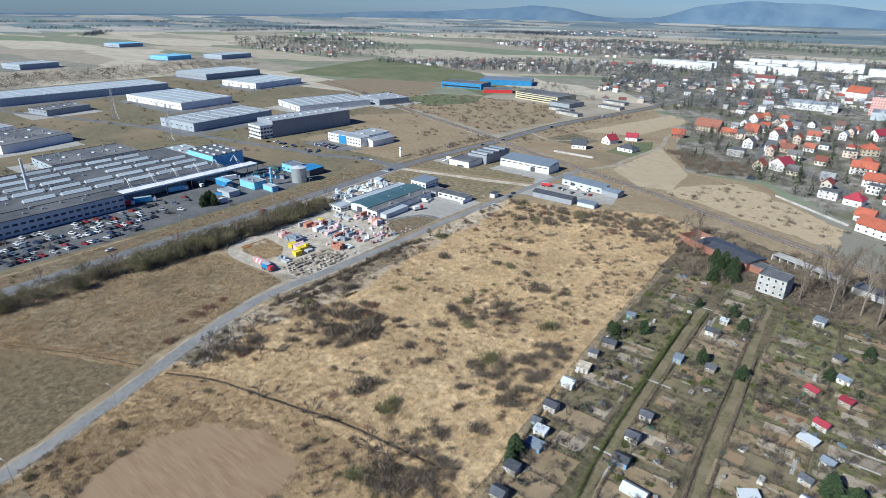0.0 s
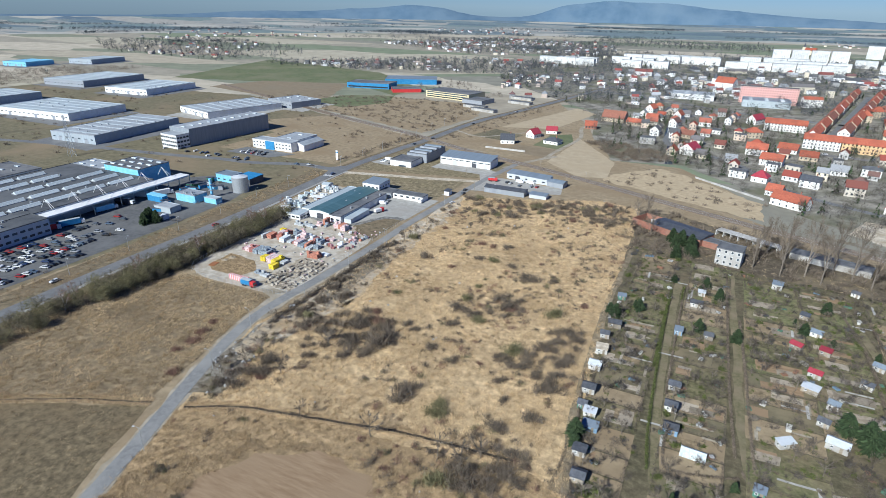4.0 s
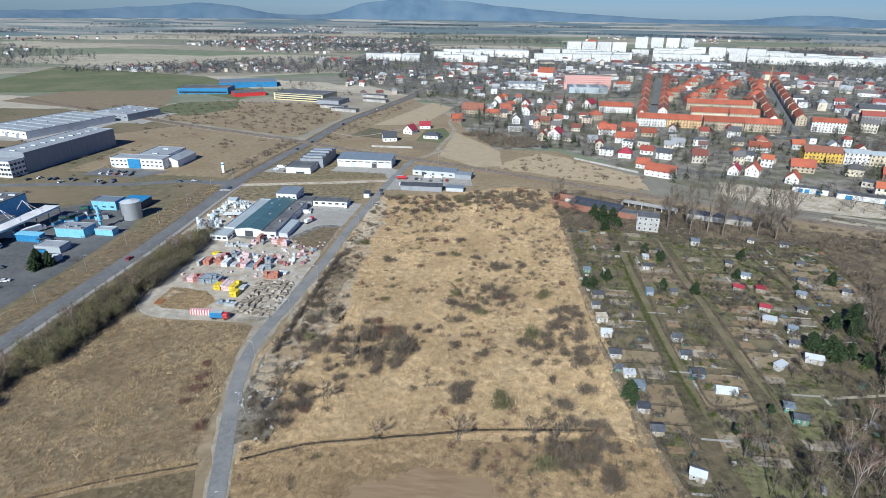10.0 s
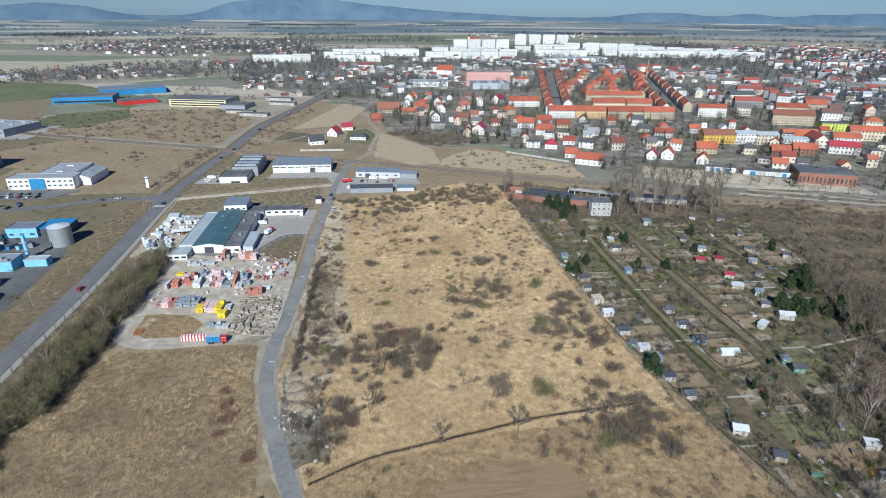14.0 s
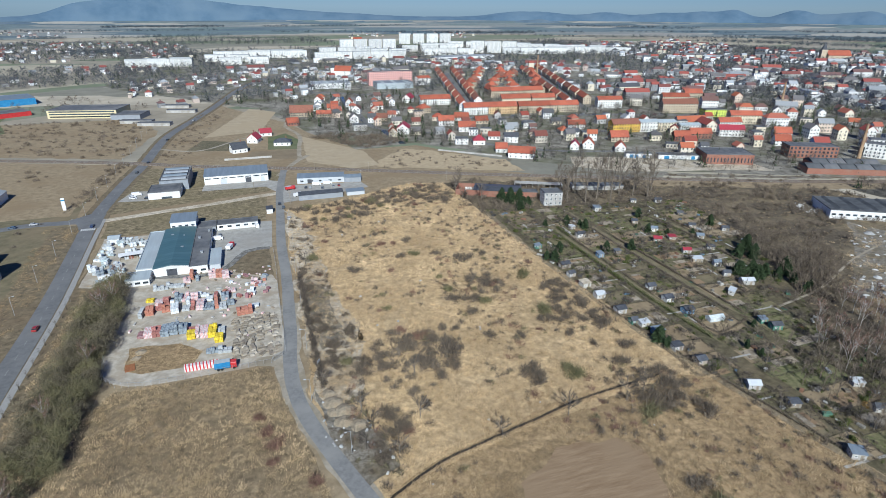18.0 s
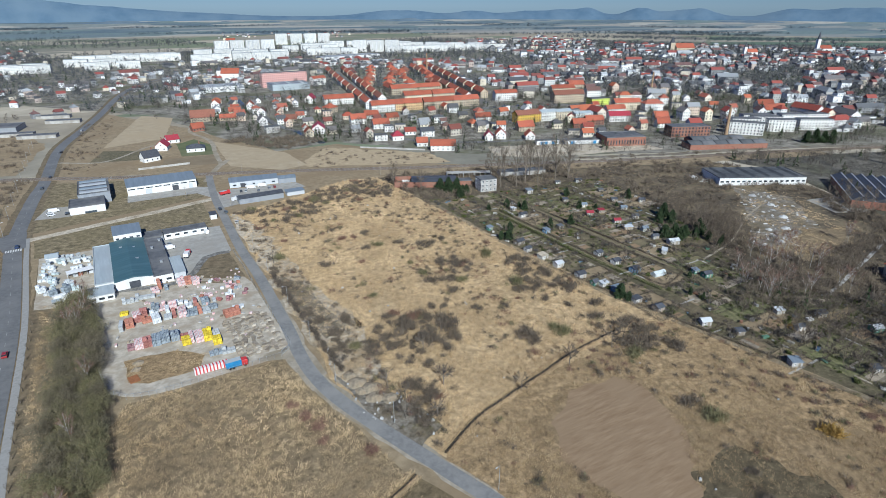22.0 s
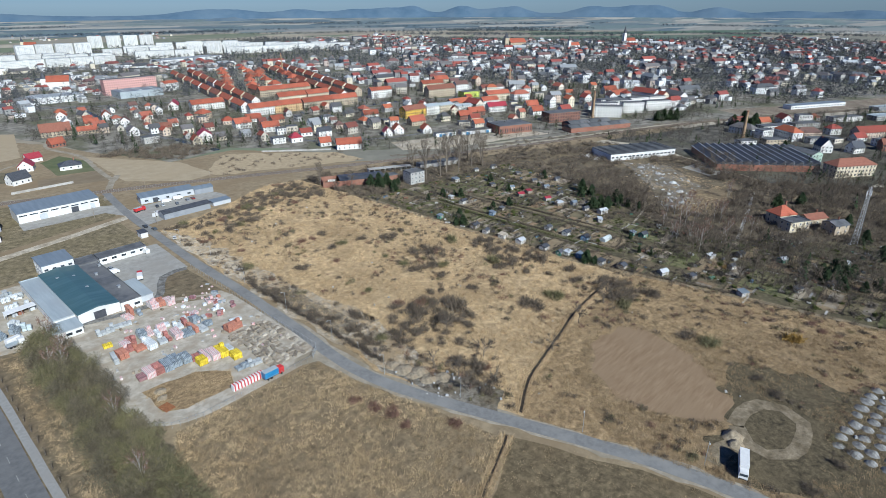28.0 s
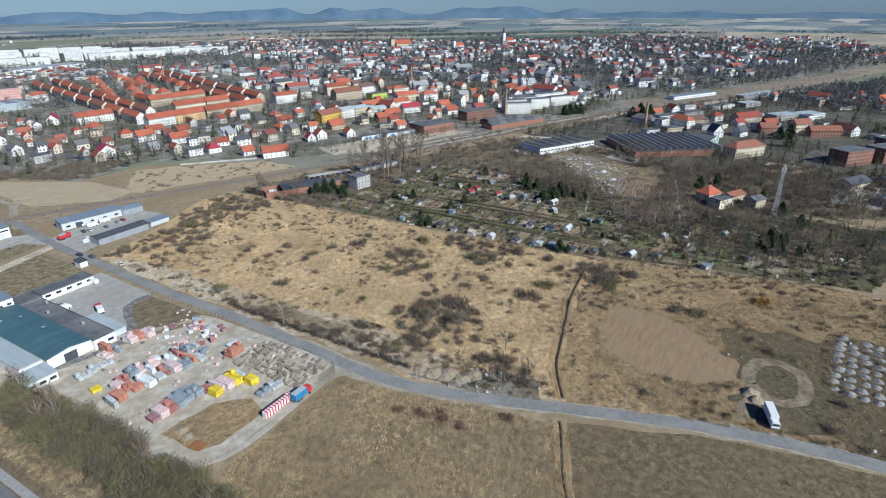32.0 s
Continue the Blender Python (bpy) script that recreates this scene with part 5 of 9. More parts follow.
WALLK = {"w": (WHITEW, "white rendered"), "y": (CREAMW, "cream"), "g": (GREYW, "grey rendered"), "k": (YELLOWW, "ochre"), "l": (LIMEW, "lime green"), "r": (BRICK, "red brick"), "n": (TANW, "tan"), "m": (MINTW, "mint green")}
TAKEN = []


def homes(rows, group, far=False):
    for x, y, rot, w, d, h, rh, code in rows:
        k = {"g": "gable", "h": "hip", "f": "flat", "s": "shed"}[code[0]]
        wm, wn_ = WALLK[code[1]]
        rm, rn = ROOFS[code[2]]
        form = {"gable": "gabled", "hip": "hipped", "flat": "flat-roofed", "shed": "lean-roofed"}[k]
        TAKEN.append((x, y, max(w, d) * 0.62 + 4))
        if far or math.hypot(x + 150, y - 60) > 500:
            ob = far_house(x, y, rot, w, d, h, rh, k, wm, rm, max(1, round(h / 3)), f"{wn_} {form} house with {rn} roof", group)
            if k != "flat":
                part("chimney", chimney_mesh(2.0), ob, m=pose(w * 0.25, 0.6, h + rh - 1.2))
            continue
        house(x, y, rot, w, d, h, rh, k, wm, rm, f"{wn_} {form} house with {rn} roof", rows=max(1, round(h / 3)), chimney=k != "flat", group=group)


homes([(-217, 490, 20, 13, 9, 4.2, 4.5, "gws"), (-203, 528, 70, 12, 10, 4.2, 4.5, "gwc"), (-192, 556, 10, 11, 8, 3.6, 3.5, "gwc"), (-178, 509, -10, 15, 11, 3.2, 3, "hws"), (-162, 603, 10, 12, 9, 3.6, 4.5, "gro"), (-147, 660, -10, 26, 14, 5, 7, "gnb"),
       (-122, 648, -10, 18, 9, 3.6, 3.4, "gno"), (-108, 680, -10, 13, 9, 5, 4, "gyo"), (-117, 748, 70, 13, 10, 5.6, 4.5, "gwo"), (-82, 714, 75, 12, 9, 5.6, 4.5, "gwo")], "houses beyond the railway")
homes([(-64, 603, -20, 14, 9, 4, 4, "gnb"), (-57, 529, 70, 16, 12, 6, 4.5, "gwc"), (-71, 517, 80, 9, 8, 5, 4, "gyo"), (0, 726, 60, 20, 11, 6, 5, "gwc"), (-4, 640, 20, 14, 12, 6, 4.5, "hno"), (28, 696, -5, 40, 12, 8, 4.5, "gwo"),
       (-3, 556, -5, 17, 10, 6, 4.5, "gwo"), (8, 519, -15, 17, 10, 5.5, 4.5, "gwo"), (24, 580, -15, 16, 10, 4, 4.5, "gwo"), (38, 555, -5, 14, 10, 4, 4, "gno"), (-17, 465, -15, 12, 9, 5.4, 0, "fwf")], "houses beyond the railway")
homes([(-2, 459, -15, 11, 10, 4.2, 4.5, "hwc"), (-97, 556, 0, 14, 9, 6, 0, "fgf"), (6, 424, -20, 10, 8, 4, 4, "gwo"), (14, 399, -30, 22, 9, 5.2, 4.4, "gwo"), (31, 459, -18, 13, 9, 5.8, 3, "gws"), (78, 518, -10, 13, 9, 6, 2, "hwf"),
       (125, 500, -15, 18, 9, 5, 4, "gwo"), (100, 464, -15, 12, 9, 5.5, 2.5, "gws"), (115, 458, -15, 14, 9, 5, 0, "fyf"), (74, 414, 60, 10, 8, 4.4, 4.2, "gwc"), (88, 414, 60, 12, 10, 5, 5, "gwo")], "houses beyond the railway")
homes([(132, 432, -15, 17, 11, 5, 5, "gno"), (110, 396, 60, 12, 9, 4.5, 4.5, "gwo"), (164, 470, -6, 30, 12, 9, 4, "gkb"), (189, 466, -6, 20, 12, 10, 2, "gwp"), (208, 462, -8, 20, 12, 9.5, 2, "gyp"), (230, 452, -12, 22, 11, 7, 1.5, "gwp"),
       (192, 416, -20, 15, 10, 5, 4.4, "gro"), (219, 422, -20, 20, 11, 5, 4.4, "gro"), (235, 608, -12, 32, 11, 11, 3.5, "gwo"), (300, 555, -14, 44, 13, 11, 5, "gnb"), (322, 520, -14, 26, 14, 8, 0, "flf"), (392, 640, -20, 24, 13, 9, 5, "gno")], "tenements of the town", True)
homes([(270, 372, -25, 14, 10, 5, 5, "gwo"), (300, 400, -25, 16, 10, 5, 5, "gwo"), (255, 420, -25, 24, 10, 7, 4, "gwc"), (285, 455, -15, 24, 10, 7, 4, "gwo"), (320, 470, -20, 34, 12, 10, 4, "gyo"), (350, 560, -20, 20, 12, 12, 4, "gwt"), (330, 600, -20, 34, 12, 12, 4, "gyo"),
       (370, 330, -28, 34, 11, 11, 0, "fwf"), (405, 312, -28, 28, 11, 11, 0, "fwf"), (430, 300, -28, 24, 11, 11, 0, "fwf"), (450, 360, -28, 24, 12, 6, 5, "gwo"), (480, 390, -28, 20, 12, 6, 5, "gwo")], "tenements of the town", True)

# long red-roofed blocks in rows
def block(x0, y0, x1, y1, d, h, rh, wall, roof, rows, label):
    L = math.hypot(x1 - x0, y1 - y0)
    TAKEN.extend((x0 + (x1 - x0) * s, y0 + (y1 - y0) * s, d * 0.6 + 6) for s in np.linspace(0, 1, max(2, int(L / 12))))
    ob = far_house((x0 + x1) / 2, (y0 + y1) / 2, math.degrees(math.atan2(y1 - y0, x1 - x0)), round(L), d, h, rh, "gable" if rh else "flat", wall, roof, rows, label, "red-roofed blocks")
    ch_ = chimney_mesh(2.6)
    for k in range(int(L / 16)):
        part("chimney", ch_, ob, m=pose(-L / 2 + 8 + 16 * k, 1.0, h + rh - 1.4))


# two avenues that run away from the front row, both lined with long blocks
for (ax, ay, bx, by), n in (((46, 632, 146, 1062), 8), ((76, 660, 180, 1070), 8), ((186, 622, 318, 1046), 8), ((222, 637, 366, 1075), 9)):
    for k in range(n):
        u0, u1 = (k + 0.06) / n, (k + 0.90) / n
        block(ax + (bx - ax) * u0, ay + (by - ay) * u0, ax + (bx - ax) * u1, ay + (by - ay) * u1, 10.5, 8.6, 4.4, (WHITEW, TANW, CREAMW, TANW)[(k + n) % 4], ORANGE if (k + int(ax)) % 4 else BROWNR, 3, "long rendered block of flats with orange tiled roof")
for x0, y0, x1, y1, wl in ((38, 614, 68, 611, WHITEW), (69, 611, 104, 607, PEACHW), (106, 606, 146, 601, TANW), (147, 601, 182, 596, TANW), (110, 668, 150, 664, CREAMW), (152, 664, 184, 660, TANW), (124, 738, 202, 731, TANW), (130, 742, 136, 776, CREAMW), (206, 740, 216, 770, TANW)):
    block(x0, y0, x1, y1, 11, 9.0, 4.6, wl, ORANGE, 3, "long rendered block of flats with orange tiled roof")
homes([(x + 7 * math.sin(3 * k), y + 9 * math.cos(5 * k), 9 + 80 * (k % 3 == 0), 15 + k % 4, 12, 8, 5.5, ("hno", "hyo", "hwo", "hrb", "hno")[k % 5]) for k, (x, y) in enumerate((118 + 34 * (i % 4) + 22 * (i // 4), 800 + 46 * (i // 4)) for i in range(22))], "red-roofed villas between the avenues", True)
block(-18, 912, 54, 912, 14, 22, 0, PINKW, FELTR, 7, "tall salmon-pink block with rows of windows")
block(60, 900, 82, 905, 12, 11, 3, WHITEW, ORANGE, 3, "white block with orange roof")
hall(-110, 890, -50, 925, 8, WHITEP, PALEFELT, "low pale market hall with sawtooth roof", name="market_hall", category="hall", skylights=10)
hall(-14, 862, 44, 896, 9, PALER, BLUER, "glazed blue-grey market hall", name="market_hall", category="hall", skylights=8)
for k in range(6):
    TAKEN.append((-90 + 26 * k, 840, 30))

# white slab blocks: body, roof, bands of windows, balconies
def slab(x, y, rot, L, h, d=12, wall=None):
    ob = thing("apartment_block", pose(x, y, 0, 0, 0, rot), "white concrete slab block of flats", "apartment block", "white slab blocks")
    def body():
        return MB().box(-L / 2, -d / 2, 0, L / 2, d / 2, h).mesh("wall", wall or FLATS)
    part("wall", once(("sl", L, d, h, (wall or FLATS).name), body), ob)
    part("roof", roof_mesh("flat", L, d, h, 0, PALEFELT), ob)
    def wins():
        m = MB()
        for s in range(int(h / 2.8)):
            z = 1.0 + 2.8 * s
            for k in range(int(L / 4)):
                x0 = -L / 2 + 4 * k + 0.8
                m.box(x0, -d / 2 - 0.06, z, x0 + 2.2, -d / 2 + 0.04, z + 1.3)
                m.box(x0, d / 2 - 0.04, z, x0 + 2.2, d / 2 + 0.06, z + 1.3)
        return m.mesh("window_band", FLATWIN)
    tagged(part("window_band", once(("slw", L, d, h), wins), ob), kind="stuff")
    def balc():
        m = MB()
        for k in range(int(L / 12)):
            for s in range(1, int(h / 2.8)):
                x0 = -L / 2 + 12 * k + 4.5
                m.box(x0, -d / 2 - 1.2, 2.8 * s, x0 + 3.4, -d / 2 - 0.07, 2.8 * s + 1.0)
        return m.mesh("balcony_band", WHITEP)
    tagged(part("balcony_band", once(("slb", L, d, h), balc), ob), kind="stuff")
    TAKEN.extend((x + u * math.cos(radians(rot)), y + u * math.sin(radians(rot)), 16) for u in (-L / 3, 0, L / 3))


rs = random.Random(5)
for x0, y0, x1, y1, h in ((-446, 1351, -313, 1330, 15), (-264, 1360, -150, 1345, 15), (-278, 1526, -58, 1502, 17), (-48, 1433, 181, 1445, 17), (-20, 1600, 130, 1610, 17), (53, 1713, 223, 1725, 31), (-300, 1450, -190, 1430, 15), (298, 1999, 480, 1955, 34), (420, 1800, 560, 1760, 17),
                          (401, 1566, 520, 1500, 31), (470, 1490, 643, 1435, 17), (560, 1620, 700, 1590, 17), (600, 1500, 760, 1440, 17), (250, 1500, 380, 1480, 17), (220, 1640, 380, 1620, 17), (660, 1560, 800, 1500, 17), (-200, 1580, -60, 1570, 15), (-420, 1420, -320, 1410, 12), (60, 1520, 200, 1515, 17), (300, 1720, 420, 1690, 17), (520, 1700, 640, 1660, 17), (700, 1480, 830, 1420, 15)):
    L = math.hypot(x1 - x0, y1 - y0)
    n = max(2, round(L / 48))
    for k in range(n):
        s = (k + 0.5) / n
        slab(x0 + (x1 - x0) * s, y0 + (y1 - y0) * s + rs.choice((-7, 0, 7)), math.degrees(math.atan2(y1 - y0, x1 - x0)) + rs.choice((0, 0, 0, 0)) * (h < 30), 44 if h < 30 else 38, h)
hall(222, 1323, 380, 1365, 9, WHITEP, PALEFELT, "long low white hall before the slab blocks", rot=12, rows=1, sides="s", dx=8, size=(5, 2))

homes([(313, 304, -54, 31, 11, 12, 0, "fwf"), (357, 296, -38, 26, 11, 12, 0, "fwf"), (396, 283, -32, 34, 11, 11, 0, "fwf"), (332, 318, -40, 28, 11, 12, 0, "fwf"), (368, 318, -35, 30, 11, 11, 0, "fwf")], "white flats beside the brick factory")

# rows of other houses: one thing each as far as they can be told apart
def too_close(x, y):
    return any((x - a) ** 2 + (y - b) ** 2 < r * r for a, b, r in TAKEN)


def near_line(x, y, pts, w):
    for (a, b), (c, d) in zip(pts, pts[1:]):
        vx, vy = c - a, d - b
        s = max(0.0, min(1.0, ((x - a) * vx + (y - b) * vy) / (vx * vx + vy * vy)))
        if (x - a - s * vx) ** 2 + (y - b - s * vy) ** 2 < w * w:
            return True
    return False


def far_off(seed):
    return seed >= 14


def district(poly, step, rot, seed, sizes, hmin, hmax, label, group, far=False, miss=0.25, flat=0.1):
    """Houses in rows along two directions, with gaps and uneven sizes."""
    r = random.Random(seed)
    base = rot
    q = np.array(poly)
    c = q.mean(0)
    R = np.linalg.norm(q - c, axis=1).max()
    ca, sa = math.cos(radians(rot)), math.sin(radians(rot))
    out = []
    for i in range(int(-R / step), int(R / step) + 1):
        for j in range(int(-R / step), int(R / step) + 1):
            u, v = i * step + r.uniform(-0.22, 0.22) * step, j * step * 1.1 + r.uniform(-0.22, 0.22) * step
            x, y = c[0] + u * ca - v * sa, c[1] + u * sa + v * ca
            gone = r.random() < miss
            rot = base + 28 * noise.noise(Vector((x * 0.006, y * 0.006, seed))) + 12 * noise.noise(Vector((x * 0.03, y * 0.03, seed)))
            w, d = r.choice(sizes)
            h, a, k = r.choice((hmin, (hmin + hmax) / 2, hmax)), rot + r.choice((0, 0, 90)) + r.choice((-8, -3, 0, 4, 9)), r.choice(("gable", "gable", "gable", "hip"))
            if r.random() < flat:
                k = "flat"
            park = far_off(seed) and noise.noise(Vector((x * 0.0075, y * 0.0075, seed + 2))) < -0.12
            if park or gone or not inside(poly, np.array([[x, y]]))[0] or too_close(x, y) or near_line(x, y, RAIL, 16) or near_line(x, y, MAIN, 12):
                continue
            out.append((x, y, a, w, d, h, k))
    return out


FLATFAR = choice("far_flat_roof", [(0.12, 0.125, 0.13), (0.20, 0.205, 0.21), (0.34, 0.36, 0.38), (0.10, 0.10, 0.10), (0.26, 0.27, 0.29), (0.16, 0.15, 0.145)], by="island")
HB = MB()
def far_join(rows):
    for x, y, a, w, d, h, k in rows:
        M = Matrix.Translation((x, y, 0)) @ Matrix.Rotation(radians(a), 4, "Z")
        HB.box(-w / 2, -d / 2, 0, w / 2, d / 2, h, 0, M)
        rh = d * 0.42
        if k == "flat":
            HB.box(-w / 2 - 0.2, -d / 2 - 0.2, h, w / 2 + 0.2, d / 2 + 0.2, h + 0.3, 2, M)
        else:
            r = w / 2 + 0.4 if k == "gable" else max(0.3, (w - d) / 2)
            p = [M @ Vector(q) for q in ((-w / 2 - 0.4, -d / 2 - 0.4, h + 0.02), (w / 2 + 0.4, -d / 2 - 0.4, h + 0.02), (w / 2 + 0.4, d / 2 + 0.4, h + 0.02), (-w / 2 - 0.4, d / 2 + 0.4, h + 0.02), (-r, 0, h + rh), (r, 0, h + rh))]
            HB.solid(p, ((0, 1, 5, 4), (2, 3, 4, 5), (1, 2, 5), (3, 0, 4), (0, 3, 2, 1)), 1)
        g = (x * 12.9898 + y * 78.233) % 1.0
        if g < 0.45:
            aw, ad, ah = w * (0.35 + 0.5 * g), d * (0.5 + 0.4 * g), h * (0.5 + 0.6 * g)
            ax, ay = (w * 0.35, -d / 2 - ad / 2) if g < 0.22 else (-w / 2 - aw / 2, d * 0.1)
            HB.box(ax - aw / 2, ay - ad / 2, 0, ax + aw / 2, ay + ad / 2, ah, 0, M)
            HB.box(ax - aw / 2 - 0.2, ay - ad / 2 - 0.2, ah, ax + aw / 2 + 0.2, ay + ad / 2 + 0.2, ah + 0.35, 1 if g < 0.12 else 2, M)
        if k != "flat" and g > 0.3:
            HB.box(w * 0.2 - 0.4, -0.4, h + rh - 1.0, w * 0.2 + 0.4, 0.4, h + rh + 1.0, 4, M)
        for s in range(max(1, int(h / 3)) if math.hypot(x + 50, y - 200) < 1000 else 0):
            for n in range(int(w / 3.4)):
                u = -w / 2 + w * (n + 0.5) / int(w / 3.4)
                z = 1.0 + 3 * s
                HB.box(u - 0.6, -d / 2 - 0.05, z, u + 0.6, -d / 2 + 0.02, z + 1.3, 3, M)


VILLA = [(9, 8), (11, 8), (9, 7), (12, 9), (8, 7), (7, 6)]
TENE = [(13, 9), (16, 10), (11, 9), (9, 8), (24, 11), (10, 8), (34, 12), (12, 10), (15, 9)]
mid = []
for args in (([(-155, 690), (-95, 560), (-60, 485), (-20, 445), (30, 420), (20, 600), (-5, 770), (-120, 800)], 24, -12, 11, VILLA, 4, 6, "clay-roofed house among town gardens", "villas beyond the railway"),
             ([(30, 420), (60, 395), (250, 340), (240, 590), (30, 595)], 27, -14, 12, VILLA, 4, 7, "rendered house with tiled roof among gardens", "villas beyond the railway"),
             ([(250, 345), (480, 250), (520, 560), (300, 640), (225, 600)], 30, -20, 13, TENE, 5, 10, "town house with tiled roof", "town houses")):
    rows = district(*args[:7], *args[7:], miss=0.22)
    for n, (x, y, a, w, d, h, k) in enumerate(rows):
        mid.append((x, y))
        far_house(x, y, a, w, d, h, round(d * 0.42, 1) if k != "flat" else 0, k, WALLS, TILES if k != "flat" else FELTR, max(1, int(h / 3)), args[7], args[8])
far_join(district([(-240, 770), (-120, 810), (0, 790), (40, 1000), (-60, 1200), (-420, 1020), (-330, 770)], 25, 10, 14, VILLA, 4, 7, "", "", miss=0.35))
far_join(district([(300, 650), (520, 560), (760, 700), (700, 1100), (380, 1150), (270, 860)], 25, -20, 15, TENE, 5, 10, "", "", miss=0.35))
for args in (([(520, 250), (900, 60), (1500, 0), (1700, 700), (1300, 1300), (720, 1250), (540, 640)], 23, -25, 21, TENE, 6, 12, "", ""),
             ([(-60, 1010), (340, 1010), (380, 1300), (-40, 1400), (-300, 1250)], 25, 5, 22, TENE, 4, 10, "", ""),
             ([(700, 1250), (1300, 1300), (1300, 1900), (760, 1700)], 28, -10, 23, TENE, 4, 12, "", ""),
             ([(-1150, 1770), (-900, 2300), (-400, 2150), (-320, 1560), (-700, 1480)], 27, 12, 24, VILLA, 4, 7, "", ""),
             ([(-900, 960), (-720, 960), (-430, 1040), (-330, 1280), (-560, 1330), (-860, 1060)], 28, 15, 25, VILLA, 4, 6, "", ""),
             ([(-1600, 1350), (-1480, 1040), (-1100, 950), (-1250, 1300), (-1500, 1560)], 36, 20, 26, VILLA, 4, 6, "", ""),
             ([(1300, -200), (2300, -100), (2180, 620), (1950, 760), (1700, 700), (1500, 0)], 30, -25, 27, TENE, 5, 9, "", ""),
             ([(340, 275), (450, 245), (580, 172), (660, 150), (660, 270), (500, 340), (360, 355)], 20, -28, 33, TENE, 4, 8, "", ""), ([(620, -40), (900, -180), (1500, -420), (1300, -700), (640, -330)], 26, -25, 28, TENE, 4, 8, "", ""),
             ([(200, 2500), (700, 2300), (900, 2800), (300, 2900)], 50, 0, 30, VILLA, 4, 7, "", ""),
             ([(-2300, 1500), (-1700, 1500), (-1500, 2000), (-2200, 2100)], 60, 0, 31, VILLA, 4, 6, "", ""), ([(-1500, 2600), (-900, 2700), (-900, 3300), (-1600, 3100)], 60, 0, 32, VILLA, 4, 6, "", "")):
    far_join(district(*args[:7], *args[7:], flat=0.35 if args[3] in (22, 27, 28) else 0.2, miss=0.45))
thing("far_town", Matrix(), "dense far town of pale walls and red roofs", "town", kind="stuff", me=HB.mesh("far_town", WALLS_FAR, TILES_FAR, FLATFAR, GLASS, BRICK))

# -- south of the railway, and along it --
hall(154, 326, 192, 352, 8, BRICK, FELTR, "brick and dark glass hall with grey roof", rot=-22, name="hall", rows=1, sides="s", dx=2.6, size=(1.2, 4), z0=1.5)
hall(100, 368, 122, 374, 3.6, WHITEP, FELTR, "white garage block with blue doors", rot=-20, name="garage_row", category="garage", gates=(("s", -6, 3, 2.8, BLUEP), ("s", -2, 3, 2.8, BLUEP), ("s", 5, 3, 2.8, BLUEP)))
hall(124, 352, 166, 361, 3.4, WHITEP, FELTR, "long low white shed", rot=-22, name="garage_row", category="garage", gates=(("s", -14, 4, 2.8, BLUEP), ("s", 8, 3, 2.8, BLUEP)))
hall(236, 322, 276, 338, 10, BRICK, FELTR, "old red brick factory with rows of arched windows", rot=-24, name="brick_factory", category="factory", rows=3, sides="sew", dx=3.2, size=(1.8, 2.0), z0=1.2, dz=3.1)
for x0, y0, L, n in ((205, 278, 74, 6), (224, 294, 52, 4)):
    st_ = thing("workshop", pose(x0 + L / 2, y0, 0, 0, 0, -24), "brick workshop with grey sawtooth roof", "workshop")
    part("wall", MB().box(-L / 2, -8, 0, L / 2, 8, 4.5).mesh("wall", BRICK), st_)
    for k in range(n):
        part("roof", MB().prism([(-8.2, 0), (8.2, 0), (8.2, 0.2), (0, 2.6), (-8.2, 0.2)], -L / n / 2 + 0.3, L / n / 2 - 0.3).mesh("roof", FELTR if k % 2 else DARKFELT), st_, m=pose(-L / 2 + L / n * (k + 0.5), 0, 4.5))
CHIMB = surf("tan_chimney_brick", (0.33, 0.22, 0.13), (0.45, 0.32, 0.20), 0.8, (0.25, 0.16, 0.10), 0.15)
for x, y, h in ((289, 309, 30), (297, 152, 26), (470, 560, 30), (330, 1000, 34)):
    s_ = thing("factory_chimney", pose(x, y, 0), "tall slim brick factory chimney", "chimney")
    part("shaft", MB().tube((0, 0, 0), (0, 0, h), 1.7, 1.0, 14).mesh("shaft", CHIMB), s_)
    part("collar", MB().tube((0, 0, h - 1), (0, 0, h - 0.2), 1.25, 1.25, 14).mesh("collar", BRICK), s_)
wb = hall(132, 186, 196, 214, 5.5, WHITEP, DARKFELT, "long white workshop with ribbed dark flat roof", rot=-28, name="workshop", category="workshop", rows=1, sides="se", dx=4, size=(2.6, 1.4), z0=2.2)
for k in range(6):
    part("roof_ridge", MB().prism([(-1.6, 0), (1.6, 0), (0, 1.1)], -13, 13).mesh("roof_ridge", DARKFELT), wb, m=pose(-26 + 10.5 * k, 0, 5.62, 0, 0, 90))
saw = thing("factory", pose(207, 118.3, 0, 0, 0, 38), "big old factory with rows of dark sawtooth roofs", "factory")
part("wall", MB().box(-31, -38, 0, 31, 38, 5).mesh("wall", BRICK), saw)
for k in range(12):
    part("roof", once(("saw",), lambda: MB().prism([(-3, 0), (3, 0), (3, 0.3), (-2.4, 2.9), (-3, 2.9)], -31, 31).box(-31, -3.06, 0.6, 31, -3.0, 2.5, 1).box(-31, -3.2, 2.91, 31, -2.3, 3.05, 2).box(-31.2, 2.6, 0.3, 31.2, 3.35, 0.5, 2).mesh("roof", DARKP, ROOFGLASS, GREYP)), saw, m=pose(0, -35.0 + 6.4 * k, 5.0))
